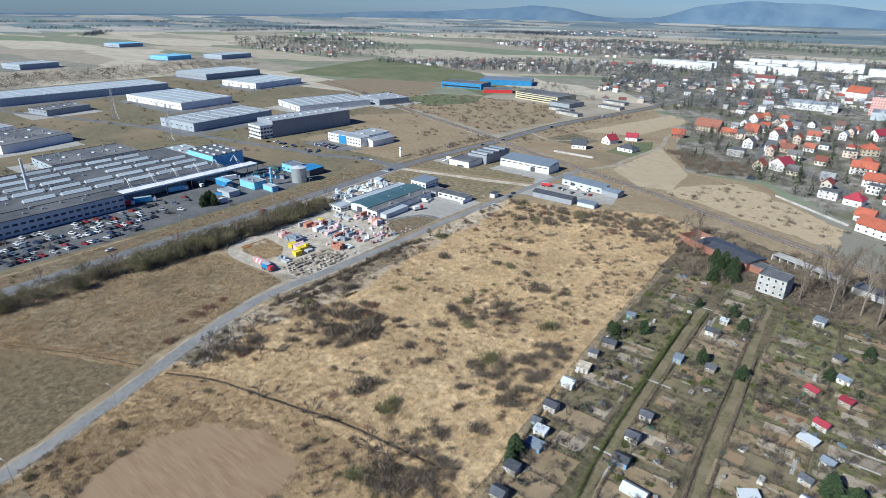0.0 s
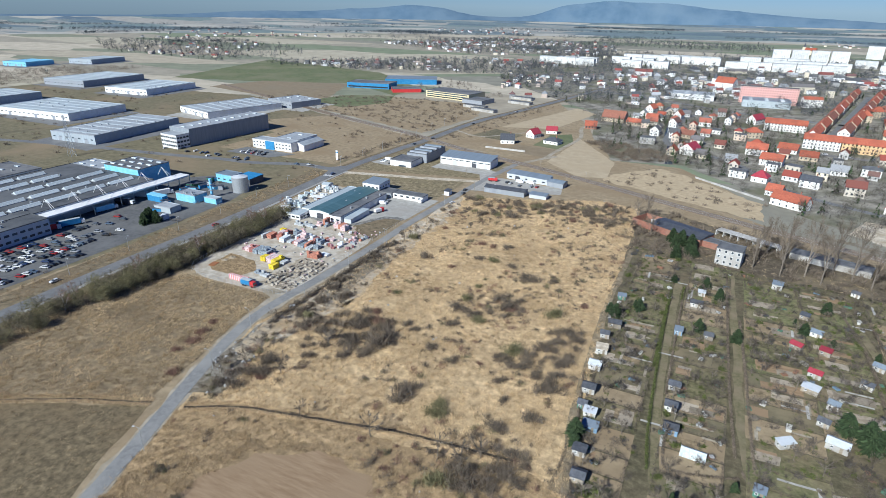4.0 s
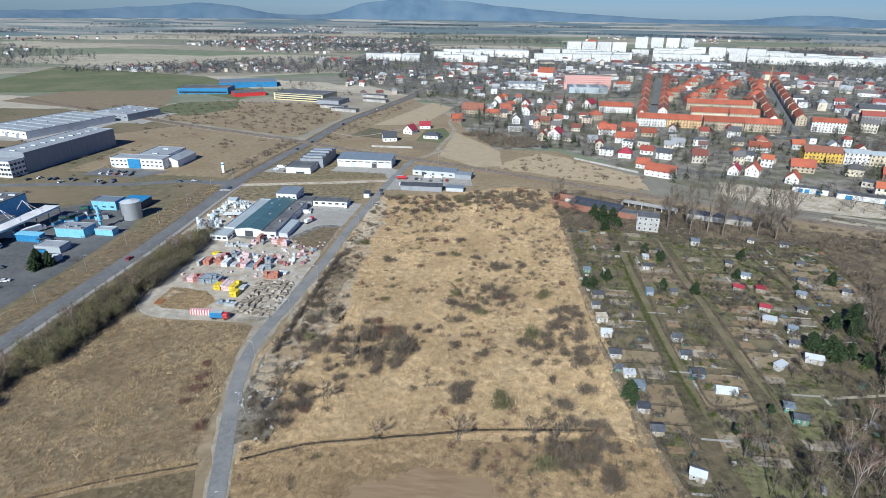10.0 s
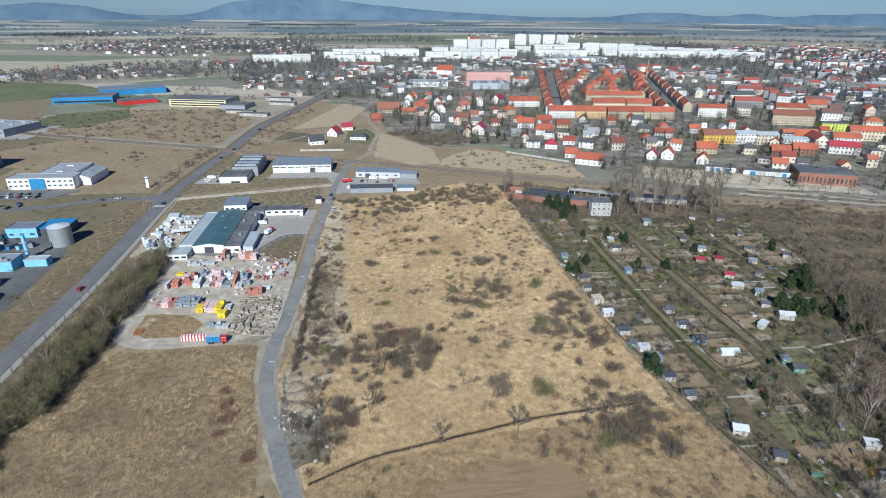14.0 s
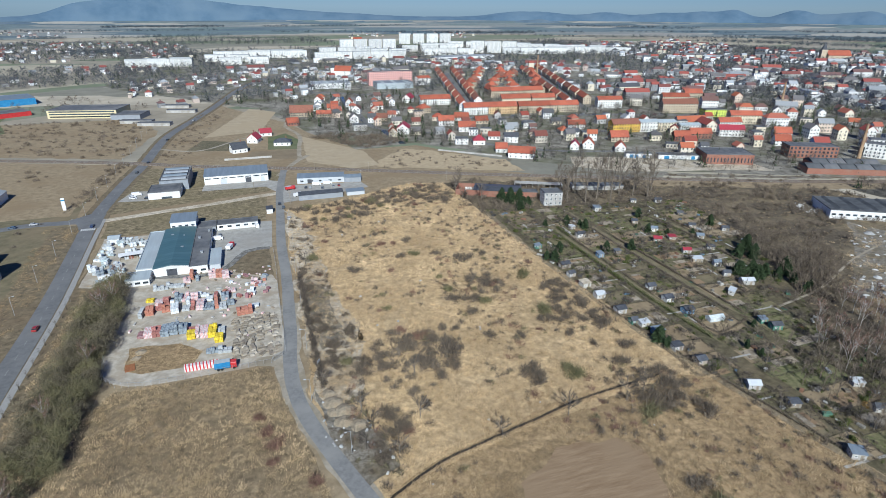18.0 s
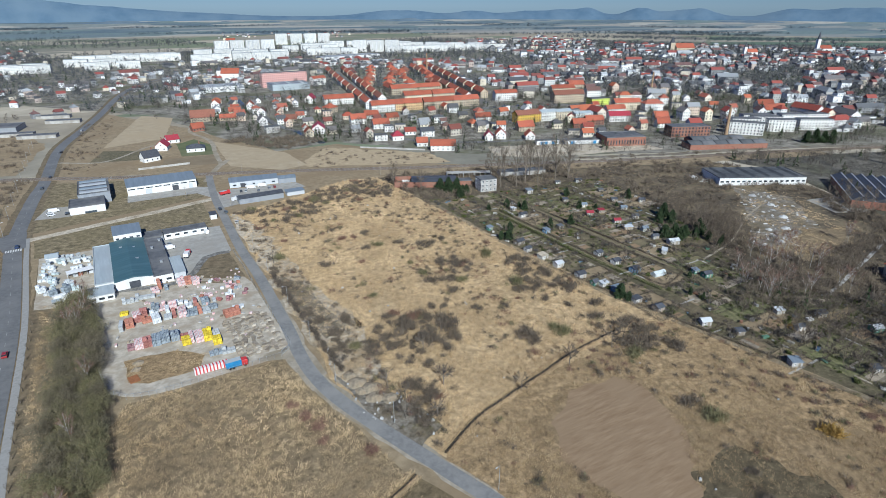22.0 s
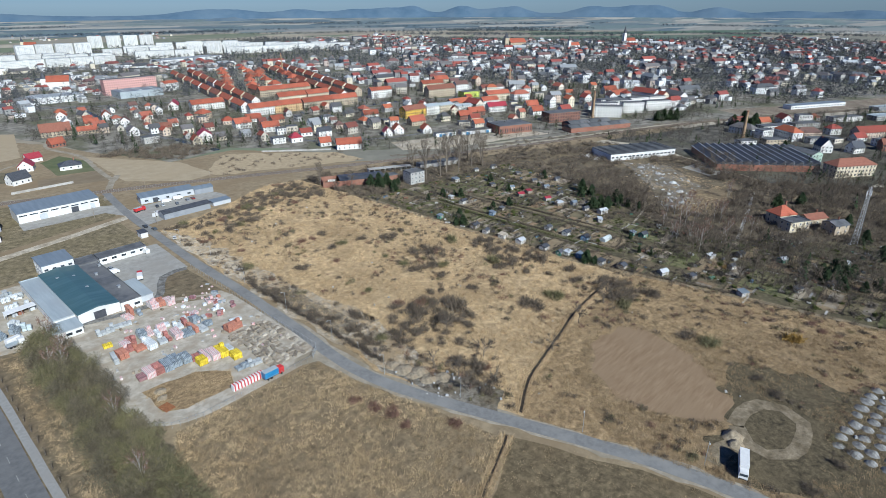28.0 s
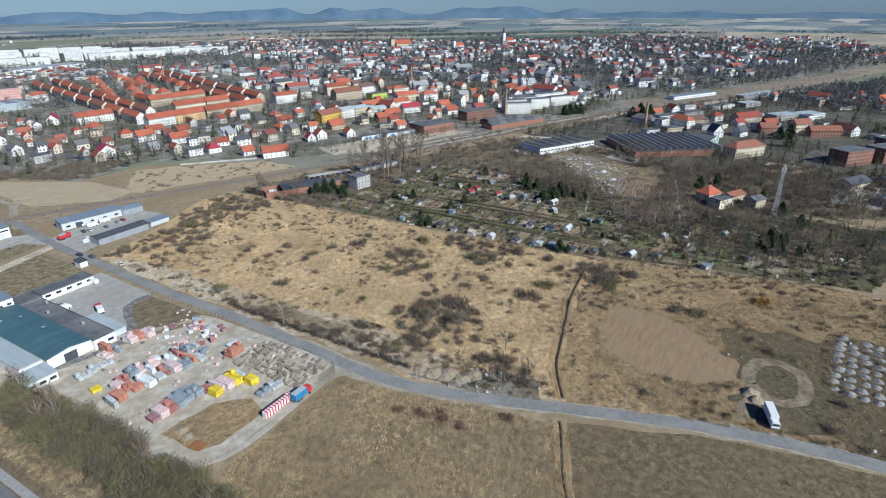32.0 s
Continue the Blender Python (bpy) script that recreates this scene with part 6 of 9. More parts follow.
homes([(213, 52, -36, 34, 13, 8.5, 4.5, "hyb"), (244, 90, 62, 28, 11, 7, 2, "gmf"), (285, 83, 40, 12, 10, 6, 6, "gws"), (329, 41, -55, 16, 10, 6, 4, "grb"), (338, -8, -60, 30, 11, 6, 4, "grb"), (226, -24, -38, 30, 16, 12, 0, "frf"), (252, -50, -38, 30, 16, 12, 0, "frf"), (318, 96, -40, 16, 9, 5, 0, "fgf"), (282, 122, -40, 20, 10, 6, 0, "fnf"), (264, 140, -36, 16, 9, 5, 0, "fwf"), (352, 140, -34, 34, 12, 6, 0, "fwf"), (392, 122, -34, 30, 12, 5, 0, "fgf"), (415, 60, -34, 26, 14, 5, 0, "fgf"), (462, 98, -32, 40, 10, 5, 0, "fwf"), (420, 30, -40, 34, 16, 6, 0, "fgp"), (440, 5, -40, 30, 18, 6, 0, "fwp"), (355, 40, -40, 16, 10, 6, 4, "gro"), (362, 12, -50, 18, 11, 7, 4, "gyb"), (500, 70, -30, 30, 14, 5, 0, "fgp"), (290, -60, -38, 34, 16, 13, 0, "frf"), (300, 62, -30, 12, 9, 5, 5, "gws"), (148, -22, -30, 24, 12, 5, 3, "gys"), (170, -45, -30, 20, 12, 4, 3, "gns"), (120, -42, -30, 26, 10, 4, 2, "ggs")], "houses south of the railway", True)
homes([(67, 61, -30, 12, 10, 6, 4.5, "hyo"), (59, 52, -30, 14, 8, 6, 0, "fyf"), (78, 47, -30, 14, 8, 4, 2, "gnb"), (70, 34, -30, 10, 9, 5.5, 1.5, "gnf")], "villa at the edge of the birches")
for row in district([(300, 150), (380, 190), (560, 90), (640, -60), (600, -280), (330, -130), (200, -60), (215, -20), (330, 10)], 25, -30, 41, TENE, 4, 8, "", "", flat=0.4, miss=0.3):
    x, y, a, w, d, h, k = row
    far_house(x, y, a, w, d, h, round(d * 0.4, 1) if k != "flat" else 0, k, WALLS, TILES if k != "flat" else FELTR, max(1, int(h / 3)), "rendered house south of the railway", "houses south of the railway")
hall(500, 138, 590, 150, 4.5, WHITEP, BLUER, "long railway station roof by the platforms", rot=-28, name="station_building", category="station", rows=1, sides="s", dx=5)
hall(560, 62, 640, 74, 4, GREYP, PALER, "long goods shed at the station yard", rot=-26, name="goods_shed", category="shed")

# -- churches: tower and nave, far off in the old town --
for x, y, h, nm, wl, big in ((1476, 865, 55, "pale church tower with tall spire", WHITEW, 1.1), (1131, 1065, 34, "orange-roofed church with slim tower", TANW, 1.7), (1197, 893, 40, "pale slim town hall tower", WHITEW, 0.9), (157, 2091, 34, "ochre church on the skyline", CREAMW, 1.0), (-55, 1050, 26, "pale far church tower", WHITEW, 1.0)):
    c_ = thing("church", pose(x, y, 0, 0, 0, -25) @ Matrix.Diagonal((big, big, big ** 0.5, 1)), nm, "church")
    part("tower", MB().box(-4, -4, 0, 4, 4, h * 0.62).mesh("tower", wl), c_)
    part("spire", MB().tube((0, 0, h * 0.62), (0, 0, h), 4.4, 0.15, 8).mesh("spire", SLATE), c_)
    part("nave", MB().prism([(-9, 0), (9, 0), (9, 12), (0, 20), (-9, 12)], 4, 34).mesh("nave", wl), c_)
    part("roof", roof_mesh("gable", 30, 18, 12, 8, ORANGE), c_, m=pose(19, 0, 0))

# -- ruins, cube and garages by the railway --
cube = house(-21, 280, -10, 12, 10, 8.6, 0, "flat", GREYW, FELTR, "grey three-storey cube house by the ruins", rows=3, chimney=False, dx=2.6)
ruin = thing("ruined_workshop", pose(-52, 312, 0, 0, 0, -28), "roofless burnt brick workshop with sagging dark roof", "ruin")
part("wall", MB().box(-22, -7, 0, 22, -6.6, 4).box(-22, 6.6, 0, 22, 7, 4.5).box(-22, -6.6, 0, -21.6, 6.6, 4.2).box(21.6, -6.6, 0, 22, 6.6, 4.2).mesh("wall", BRICK), ruin)
part("roof", MB().prism([(-7.2, 4.1), (7.2, 4.6), (7.2, 4.8), (0, 5.6), (-7.2, 4.3)], -10, 22.2).mesh("roof", DARKP), ruin)
part("hut", MB().box(-3, -3, 5, 3, 3, 7).mesh("hut", WHITEP), ruin, m=pose(-14, 8, -5))
rg_ = thing("garage_row", pose(-12, 316, 0, 0, 0, -26), "row of open concrete garages", "garage")
part("roof", MB().box(-17, -3, 2.8, 17, 3, 3.1).mesh("roof", CONCRETE), rg_)
part("back_wall", MB().box(-17, 2.7, 0, 17, 3, 2.8).mesh("back_wall", CONCRETE), rg_)
for k in range(9):
    part("pillar", once(("gpil",), lambda: MB().box(-0.15, -3, 0, 0.15, 2.7, 2.8).mesh("pillar", WHITEP)), rg_, m=pose(-16.8 + 4.2 * k, 0, 0))
hall(-36, 296, -22, 303, 3.5, BRICK, FELTR, "low brick store beside the ruins", rot=-20, name="store_building", category="store")
hall(8, 296, 44, 304, 3.2, CONCRETE, FELTR, "long low dark-roofed sheds under the poplars", rot=-18, name="store_building", category="store")

# -- lattice mast --
mast = thing("lattice_mast", pose(56, 22, 0), "tall white steel lattice radio mast", "mast")
for a in range(3):
    u = radians(120 * a)
    part("leg", MB().tube((1.7 * math.cos(u), 1.7 * math.sin(u), 0), (0.7 * math.cos(u), 0.7 * math.sin(u), 32), 0.14, 0.1, 5).mesh("leg", STEELG), mast)
for k in range(16):
    m2 = MB()
    for a in range(3):
        u, v = radians(120 * a), radians(120 * a + 120)
        r0, r1 = 1.7 - k / 16.0, 1.7 - (k + 1) / 16.0
        m2.tube((r0 * math.cos(u), r0 * math.sin(u), 2 * k), (r1 * math.cos(v), r1 * math.sin(v), 2 * k + 2), 0.06, 0.06, 4).tube((r1 * math.cos(u), r1 * math.sin(u), 2 * k + 2), (r1 * math.cos(v), r1 * math.sin(v), 2 * k + 2), 0.05, 0.05, 4)
    part("brace", m2.mesh("brace", WHITEP), mast)
for k in range(3):
    part("antenna", MB().box(-0.2, 0.9, 27, 0.2, 1.2, 30).mesh("antenna", WHITEP), mast, m=pose(0, 0, 0.4 * k, 0, 0, 120 * k + 30))


# ---- plants ----
def rays(rg, n, base, L0, L1, w0, w1, up, droop=0.0):
    """n thin triangles from points of base (n, 3), in directions that lean up."""
    d = rg.normal(size=(n, 3))
    d[:, 2] = np.abs(d[:, 2]) * up + droop
    d /= np.linalg.norm(d, axis=1)[:, None]
    s = np.cross(d, rg.normal(size=(n, 3)))
    s /= np.linalg.norm(s, axis=1)[:, None] + 1e-9
    L, w = rg.uniform(L0, L1, n)[:, None], rg.uniform(w0, w1, n)[:, None]
    return np.stack([base - s * w / 2, base + s * w / 2, base + d * L], 1)


def bush_tris(seed, r, h, n, w=0.07, up=2.2):
    rg = np.random.default_rng(seed)
    lobes = rg.normal(size=(6, 3)) * np.array([r * 0.45, r * 0.45, 0.05])
    p = lobes[rg.integers(0, 6, n)] + rg.normal(size=(n, 3)) * np.array([r * 0.28, r * 0.28, h * 0.2])
    p[:, 2] = np.abs(p[:, 2]) + h * 0.08
    t = rays(rg, n, p, 0.25 * h, 0.85 * h, w * 0.5, w * 1.4, up)
    t[:, :, 2] = np.maximum(t[:, :, 2], 0.0)
    return t


def blob_tris(seed, r, h, n, size):
    """A rounded crown of fine twigs: several lobes, thin short triangles all ways."""
    rg = np.random.default_rng(seed)
    k = 5
    c = rg.normal(size=(k, 3)) * np.array([r * 0.4, r * 0.4, h * 0.12]) + np.array([0, 0, h * 0.55])
    u = rg.normal(size=(n, 3))
    u /= np.linalg.norm(u, axis=1)[:, None]
    p = c[rg.integers(0, k, n)] + u * np.array([r * 0.6, r * 0.6, h * 0.4]) * (rg.random(n) ** 0.4)[:, None]
    p[:, 2] = np.maximum(p[:, 2], 0.1)
    d = u + rg.normal(size=(n, 3)) * 0.5 + np.array([0, 0, 0.5])
    d /= np.linalg.norm(d, axis=1)[:, None]
    s = np.cross(d, rg.normal(size=(n, 3)))
    s /= np.linalg.norm(s, axis=1)[:, None] + 1e-9
    L, w = rg.uniform(0.6, 1.5, n)[:, None] * size, rg.uniform(0.5, 1.4, n)[:, None] * size * (0.16 if size > 1 else 0.075)
    return np.stack([p - s * w, p + s * w, p + d * L], 1)


def tree_meshes(seed, r, h, n, w, bark, twig, trunk_r=0.22, slim=False, k=9):
    """Trunk with limbs and side branches; twigs stand on the limbs."""
    rg = np.random.default_rng(seed)
    h0 = h * (0.16 if slim else 0.28)
    m = MB()
    m.tube((0, 0, 0), (0.1, 0, h * 0.35), trunk_r, trunk_r * 0.75, 7)
    m.tube((0.1, 0, h * 0.35), (0, 0.1, h * 0.9), trunk_r * 0.75, 0.03, 6)
    segs = []
    for i in range(k):
        a, z = rg.uniform(0, 2 * np.pi), h0 + (h * 0.75 - h0) * (i + rg.random()) / k
        L = r * (1.25 - 0.6 * z / h)
        e = np.array([math.cos(a) * L, math.sin(a) * L, z + L * (rg.uniform(1.6, 2.6) if slim else rg.uniform(0.4, 1.1))])
        e[2] = min(e[2], h)
        s0 = np.array([0.05, 0, z])
        m.tube(tuple(s0), tuple(e), trunk_r * 0.42, 0.03, 5, cap=False)
        segs.append((s0, e))
        for q in range(3):
            t = rg.uniform(0.3, 0.8)
            p = s0 + (e - s0) * t
            e2 = p + (e - s0) * 0.4 + rg.normal(size=3) * L * 0.25
            m.tube(tuple(p), tuple(e2), trunk_r * 0.2, 0.02, 4, cap=False)
            segs.append((p, e2))
    A, B = np.array([q[0] for q in segs]), np.array([q[1] for q in segs])
    i = rg.integers(0, len(segs), n)
    s = np.sqrt(rg.random(n))[:, None] * 0.85 + 0.15
    p = A[i] + (B[i] - A[i]) * s
    d = (B[i] - A[i]) / np.linalg.norm(B[i] - A[i], axis=1)[:, None] + rg.normal(size=(n, 3)) * 0.6 + np.array([0, 0, 0.3])
    d /= np.linalg.norm(d, axis=1)[:, None]
    sd = np.cross(d, rg.normal(size=(n, 3)))
    sd /= np.linalg.norm(sd, axis=1)[:, None] + 1e-9
    L, ww = rg.uniform(0.06, 0.15, n)[:, None] * h, rg.uniform(0.6, 1.5, n)[:, None] * w
    return m.mesh("trunk", bark), tri_mesh("crown", np.stack([p - sd * ww / 2, p + sd * ww / 2, p + d * L], 1), twig)


TREES = {"fruit": [tree_meshes(s, 2.0, 4.2, 850, 0.055, BARK, TWIG, 0.12) for s in (1, 2, 3)], "street": [tree_meshes(s, 3.6, 9.0, 900, 0.10, BARK, TWIG, 0.24) for s in (4, 5, 6)],
         "poplar": [tree_meshes(s, 4.6, 28.0, 1300, 0.06, BARK, BUSHM, 0.42, True, 13) for s in (7, 8, 9)], "birch": [tree_meshes(s, 2.2, 11.0, 420, 0.07, BIRCH, REDTWIG, 0.115, True) for s in (10, 11, 12)]}
LABELS = {"fruit": ("small bare fruit tree in a garden", "fruit trees"), "street": ("bare deciduous tree with open crown", "bare trees"), "poplar": ("tall slim bare poplar", "poplar row"), "birch": ("bare birch with white trunk", "birches")}


def tree(kind, x, y, s=1.0):
    r = random.Random(int(x * 7 + y * 13))
    tr, cr = r.choice(TREES[kind])
    ob = thing("tree", pose(x, y, 0, 0, 0, r.uniform(0, 360)) @ Matrix.Diagonal((s, s, s * r.uniform(0.9, 1.15), 1)), LABELS[kind][0], "tree", LABELS[kind][1])
    part("trunk", tr, ob)
    part("crown", cr, ob)
    return ob


def conifer_meshes(seed, r, h, n):
    rg = np.random.default_rng(seed)
    z = h * (0.06 + 0.92 * rg.random(n) ** 0.85)
    a = rg.uniform(0, 2 * np.pi, n)
    lobe = 1 + 0.25 * np.sin(3 * a + 5 * z / h + seed) + 0.15 * np.sin(7 * a - 9 * z / h)
    R = r * lobe * (1 - (z / h) ** 1.7) ** 0.75 * rg.uniform(0.45, 1.0, n) + 0.05
    base = np.stack([np.cos(a) * R * 0.5, np.sin(a) * R * 0.5, z + 0.15], 1)
    out = np.stack([np.cos(a), np.sin(a), rg.uniform(-0.5, 0.15, n)], 1) * (R * 0.7 + 0.3)[:, None]
    s = np.stack([-np.sin(a), np.cos(a), 0.4 * rg.normal(size=n)], 1) * (0.16 + 0.12 * R)[:, None]
    return MB().tube((0, 0, 0), (0, 0, h * 0.9), 0.16, 0.03, 6).mesh("trunk", BARK), tri_mesh("crown", np.stack([base - s, base + s, base + out], 1), NEEDLE)


CONIF = [conifer_meshes(31, 1.9, 5.4, 800), conifer_meshes(32, 1.0, 4.4, 500), conifer_meshes(33, 2.7, 7.8, 1100)]


def conifer(x, y, k=0, s=1.0):
    ob = thing("conifer", pose(x, y, 0, 0, 0, (x * 37) % 360) @ Matrix.Diagonal((s, s, s, 1)), "dark green evergreen conifer", "conifer", "conifers")
    part("trunk", CONIF[k][0], ob)
    part("crown", CONIF[k][1], ob)


BUSHES = {"brown": [tri_mesh("bush", bush_tris(s, 2.2, 2.4, 480, 0.105), BUSHM) for s in (41, 42, 43)], "red": [tri_mesh("bush", bush_tris(s, 2.0, 1.6, 420, 0.1), REDTWIG) for s in (44, 45)], "bud": [tri_mesh("bush", bush_tris(s, 2.2, 2.4, 480, 0.11), BUDS) for s in (46, 47)],
          "gold": [tri_mesh("bush", bush_tris(48, 1.6, 2.2, 420, 0.15), GOLD)], "ever": [tri_mesh("bush", bush_tris(49, 1.4, 1.6, 420, 0.26), HEDGE)]}
BLABEL = {"brown": "bare brown bush in dry grass", "red": "low reddish-brown bare bush", "bud": "bush with pale green buds", "gold": "leafy bush of ochre colour", "ever": "rounded dark evergreen shrub"}


def bush(kind, x, y, s=1.0):
    r = random.Random(int(x * 11 + y * 17))
    thing("bush", pose(x, y, 0, 0, 0, r.uniform(0, 360)) @ Matrix.Diagonal((s * r.uniform(0.85, 1.2), s, s * r.uniform(0.8, 1.15), 1)), BLABEL[kind], "bush", kind + " bushes", me=r.choice(BUSHES[kind]))


def spread_stuff(name, parts, label, category, mat):
    thing(name, Matrix(), label, category, kind="stuff", me=tri_mesh(name, np.concatenate(parts), mat))


def many(template, P, s0, s1, seed):
    """Copies of a few triangle sets at the points P, turned and scaled, as one array."""
    rg = np.random.default_rng(seed)
    out = []
    for k, (x, y) in enumerate(P):
        t = template[k % len(template)]
        a, s = rg.uniform(0, 2 * np.pi), rg.uniform(s0, s1)
        c, q = np.cos(a) * s, np.sin(a) * s
        o = np.empty_like(t)
        o[..., 0] = t[..., 0] * c - t[..., 1] * q + x
        o[..., 1] = t[..., 0] * q + t[..., 1] * c + y
        o[..., 2] = t[..., 2] * s
        out.append(o)
    return np.concatenate(out) if out else np.zeros((0, 3, 3))


def grass(name, poly, n, seed, mat, h, label, keep_out=(), gaps=0.0):
    """Tufts of tall dry stalks, thinner where the ground is bare."""
    rg = np.random.default_rng(seed)
    P = scatter(poly, n, seed, keep_out)
    if gaps:
        v = np.array([noise.noise(Vector((x * 0.055, y * 0.055, seed))) + 0.5 * noise.noise(Vector((x * 0.17, y * 0.17, seed + 3))) for x, y in P])
        P = P[v + rg.normal(size=len(P)) * 0.15 > gaps]
    P = P[::3] if len(P) > 6000 else P[::2]
    m, k = len(P), 18
    lump = np.array([noise.noise(Vector((x * 0.21, y * 0.21, seed + 8))) + 0.6 * noise.noise(Vector((x * 0.6, y * 0.6, seed))) for x, y in P])
    size = np.repeat(rg.uniform(0.4, 1.0, m) * (1 + 0.5 * lump), k)[:, None]
    off = rg.normal(size=(m * k, 2)) * size * 0.62
    base = np.c_[np.repeat(P, k, 0) + off, np.full(m * k, 0.04)]
    d = np.c_[off * 0.55 + rg.normal(size=(m * k, 2)) * 0.3 + np.array([0.15, 0.1]), np.ones(m * k)]
    L = (rg.uniform(0.4, 1.05, m * k) * np.repeat(np.clip(0.75 + 0.75 * lump, 0.3, 1.35), k) * h)[:, None]
    a = rg.uniform(0, np.pi, m * k)
    s = np.c_[np.cos(a), np.sin(a), np.zeros(m * k)] * rg.uniform(0.022, 0.062, m * k)[:, None]
    spread_stuff(name, [np.stack([base - s, base + s, base + d * L], 1)], label, "grass", mat)


DIRT = [(-107, 75), (-102, 60), (-108, 48), (-117, 36), (-127, 25), (-137, 24), (-147, 35), (-149, 52), (-143, 68), (-125, 77)]
LOOP = [(-118, 26), (-117, 2), (-130, -3), (-158, 0), (-156, 10), (-142, 22), (-128, 28)]
STONY = [(-193, 128), (-186, 112), (-176, 104), (-172, 84), (-180, 76), (-190, 98)]
SANDS = [(-190, 215), (-181, 232), (-180, 290), (-186, 320), (-192, 300)]
DITCHL = [(-177, 70), (-161, 79), (-125, 88), (-74, 96), (-74, 100), (-125, 92.5), (-161, 83.5), (-177, 76)]
grass("dry_reeds", MEADOW, 62000, 51, BLADE, 1.5, "tall dry straw-coloured reeds", (ROADSIDE, DIRT, LOOP, STONY, SANDS, DITCHL, MEADOWM), -0.4)
grass("dry_reeds", MEADOWS, 30000, 56, BLADE3, 1.0, "dull brown dry reeds", (DIRT, LOOP, DITCHL, DARKP_), -0.35)
grass("dry_grass", DARKP_, 6000, 67, BLADE3, 0.5, "short brown grass round the heaps", (LOOP,), -0.25)
grass("dry_reeds", MEADOW, 26000, 58, BLADE2, 1.3, "dull patches of dry reeds", (ROADSIDE, DIRT, LOOP, STONY, SANDS, DITCHL, MEADOWM), 0.1)
grass("dry_reeds", MEADOW, 12000, 59, BLADE3, 0.8, "brown patches of dead weeds", (DIRT, LOOP, STONY, SANDS, DITCHL, MEADOWM), 0.22)
grass("dry_reeds", MEADOWS, 9000, 60, BLADE2, 1.1, "pale tufts among brown reeds", (DIRT, LOOP, DITCHL, DARKP_), -0.05)
grass("dry_reeds", WESTPLOT, 7000, 50, BLADE, 1.2, "pale tufts among dull reeds", (), 0.12)
grass("dry_reeds", WESTPLOT, 15000, 52, BLADE2, 1.2, "dull dry reeds", (), -0.35)
grass("dry_grass", SOUTH, 15000, 53, BLADE2, 0.5, "short dry grass tufts", (), -0.3)
grass("dry_grass", [(-311, 30), (-296, 30), (-303, 320), (-322, 325), (-316, 250), (-312, 180)], 5000, 54, BLADE3, 0.7, "dry roadside grass", (), -0.1)
grass("dry_grass", SCRUB, 8000, 55, BLADE2, 0.8, "dry brown scrub grass", (), 0.0)
grass("dry_reeds", MEADOWM, 16000, 76, BLADE2, 1.2, "brown-yellow dry reeds", (DIRT, LOOP, DITCHL, MEADOWS), -0.35)
grass("dry_reeds", MEADOWM, 9000, 77, BLADE3, 1.1, "brown patches of reeds", (DIRT, LOOP, DITCHL), -0.1)

# reeds along the ditch
rd = np.random.default_rng(69)
dl = np.array([(p.x, p.y) for p in smooth([(-177, 73), (-161, 81), (-142, 86), (-125, 90), (-108, 94), (-74, 98)], 0.35)] + [(p.x, p.y) for p in smooth([(-188, 70), (-200, 65), (-212, 60), (-240, 45)], 0.35)])
dl = np.repeat(dl, 20, 0)
side = rd.choice((-1, 1), len(dl)) * rd.uniform(0.65, 2.2, len(dl))
db = np.c_[dl[:, 0] - 0.3 * side + rd.normal(size=len(dl)) * 0.2, dl[:, 1] + side, np.full(len(dl), 0.1)]
spread_stuff("dry_reeds", [rays(rd, len(db), db, 0.7, 1.5, 0.05, 0.11, 3.0)], "tall pale reeds along the ditch", "grass", BLADE)

# shrub belt between main road and yard
BELT = [(-281, 20), (-268, 25), (-263.5, 100), (-261.5, 145), (-262.5, 205), (-265, 234), (-274, 232), (-276, 180), (-277, 130), (-280, 90)]
def thin(P):
    return P[(P[:, 1] > 108) | (np.arange(len(P)) % 5 < 2)]


bt = [blob_tris(s, 2.7, 5.4, 1100, 0.62) for s in (61, 62, 63)]
spread_stuff("shrub_belt", [many(bt, thin(scatter(BELT, 200, 61)), 0.7, 1.5, 1)], "dense belt of bare brown shrubs", "shrubs", BELTM)
spread_stuff("shrub_belt", [many(bt, thin(scatter(BELT, 220, 62)), 0.7, 1.45, 2)], "shrubs with first yellow-green buds", "shrubs", BUDS)
for x, y in ((-265.5, 162), (-268, 202), (-271, 206), (-266, 210), (-270, 95), (-272, 100), (-277, 70), (-270, 130), (-266, 228)):
    tree("birch", x, y, 1.0)

grass("dry_grass", [(-283.5, 20), (-280, 20), (-276, 130), (-274.5, 232), (-282.5, 236), (-283.5, 130)], 2200, 66, BLADE2, 0.9, "golden dry grass between road and shrubs", (), -0.5)
stake = MB().box(-0.35, -0.05, 0, -0.25, 0.05, 1.7).box(0.25, -0.05, 0, 0.35, 0.05, 1.7).box(-0.35, -0.04, 1.5, 0.35, 0.04, 1.6).mesh("stake", BARK)
stem = tri_mesh("stem", np.concatenate([rays(np.random.default_rng(5), 60, np.random.default_rng(6).normal(size=(60, 3)) * np.array([0.25, 0.25, 0.4]) + np.array([0, 0, 2.2]), 0.4, 1.0, 0.02, 0.06, 2.0), rays(np.random.default_rng(7), 6, np.zeros((6, 3)), 1.8, 2.4, 0.06, 0.1, 40.0)]), TWIG)
for k in range(16):
    sg = thing("sapling", pose(-284.9 + 0.2 * math.sin(k), 112 + 7.2 * k, 0.05, 0, 0, 90 + 10 * math.sin(3 * k)), "staked bare sapling on the road verge", "sapling", "roadside saplings")
    part("stake", stake, sg)
    part("stem", stem, sg)

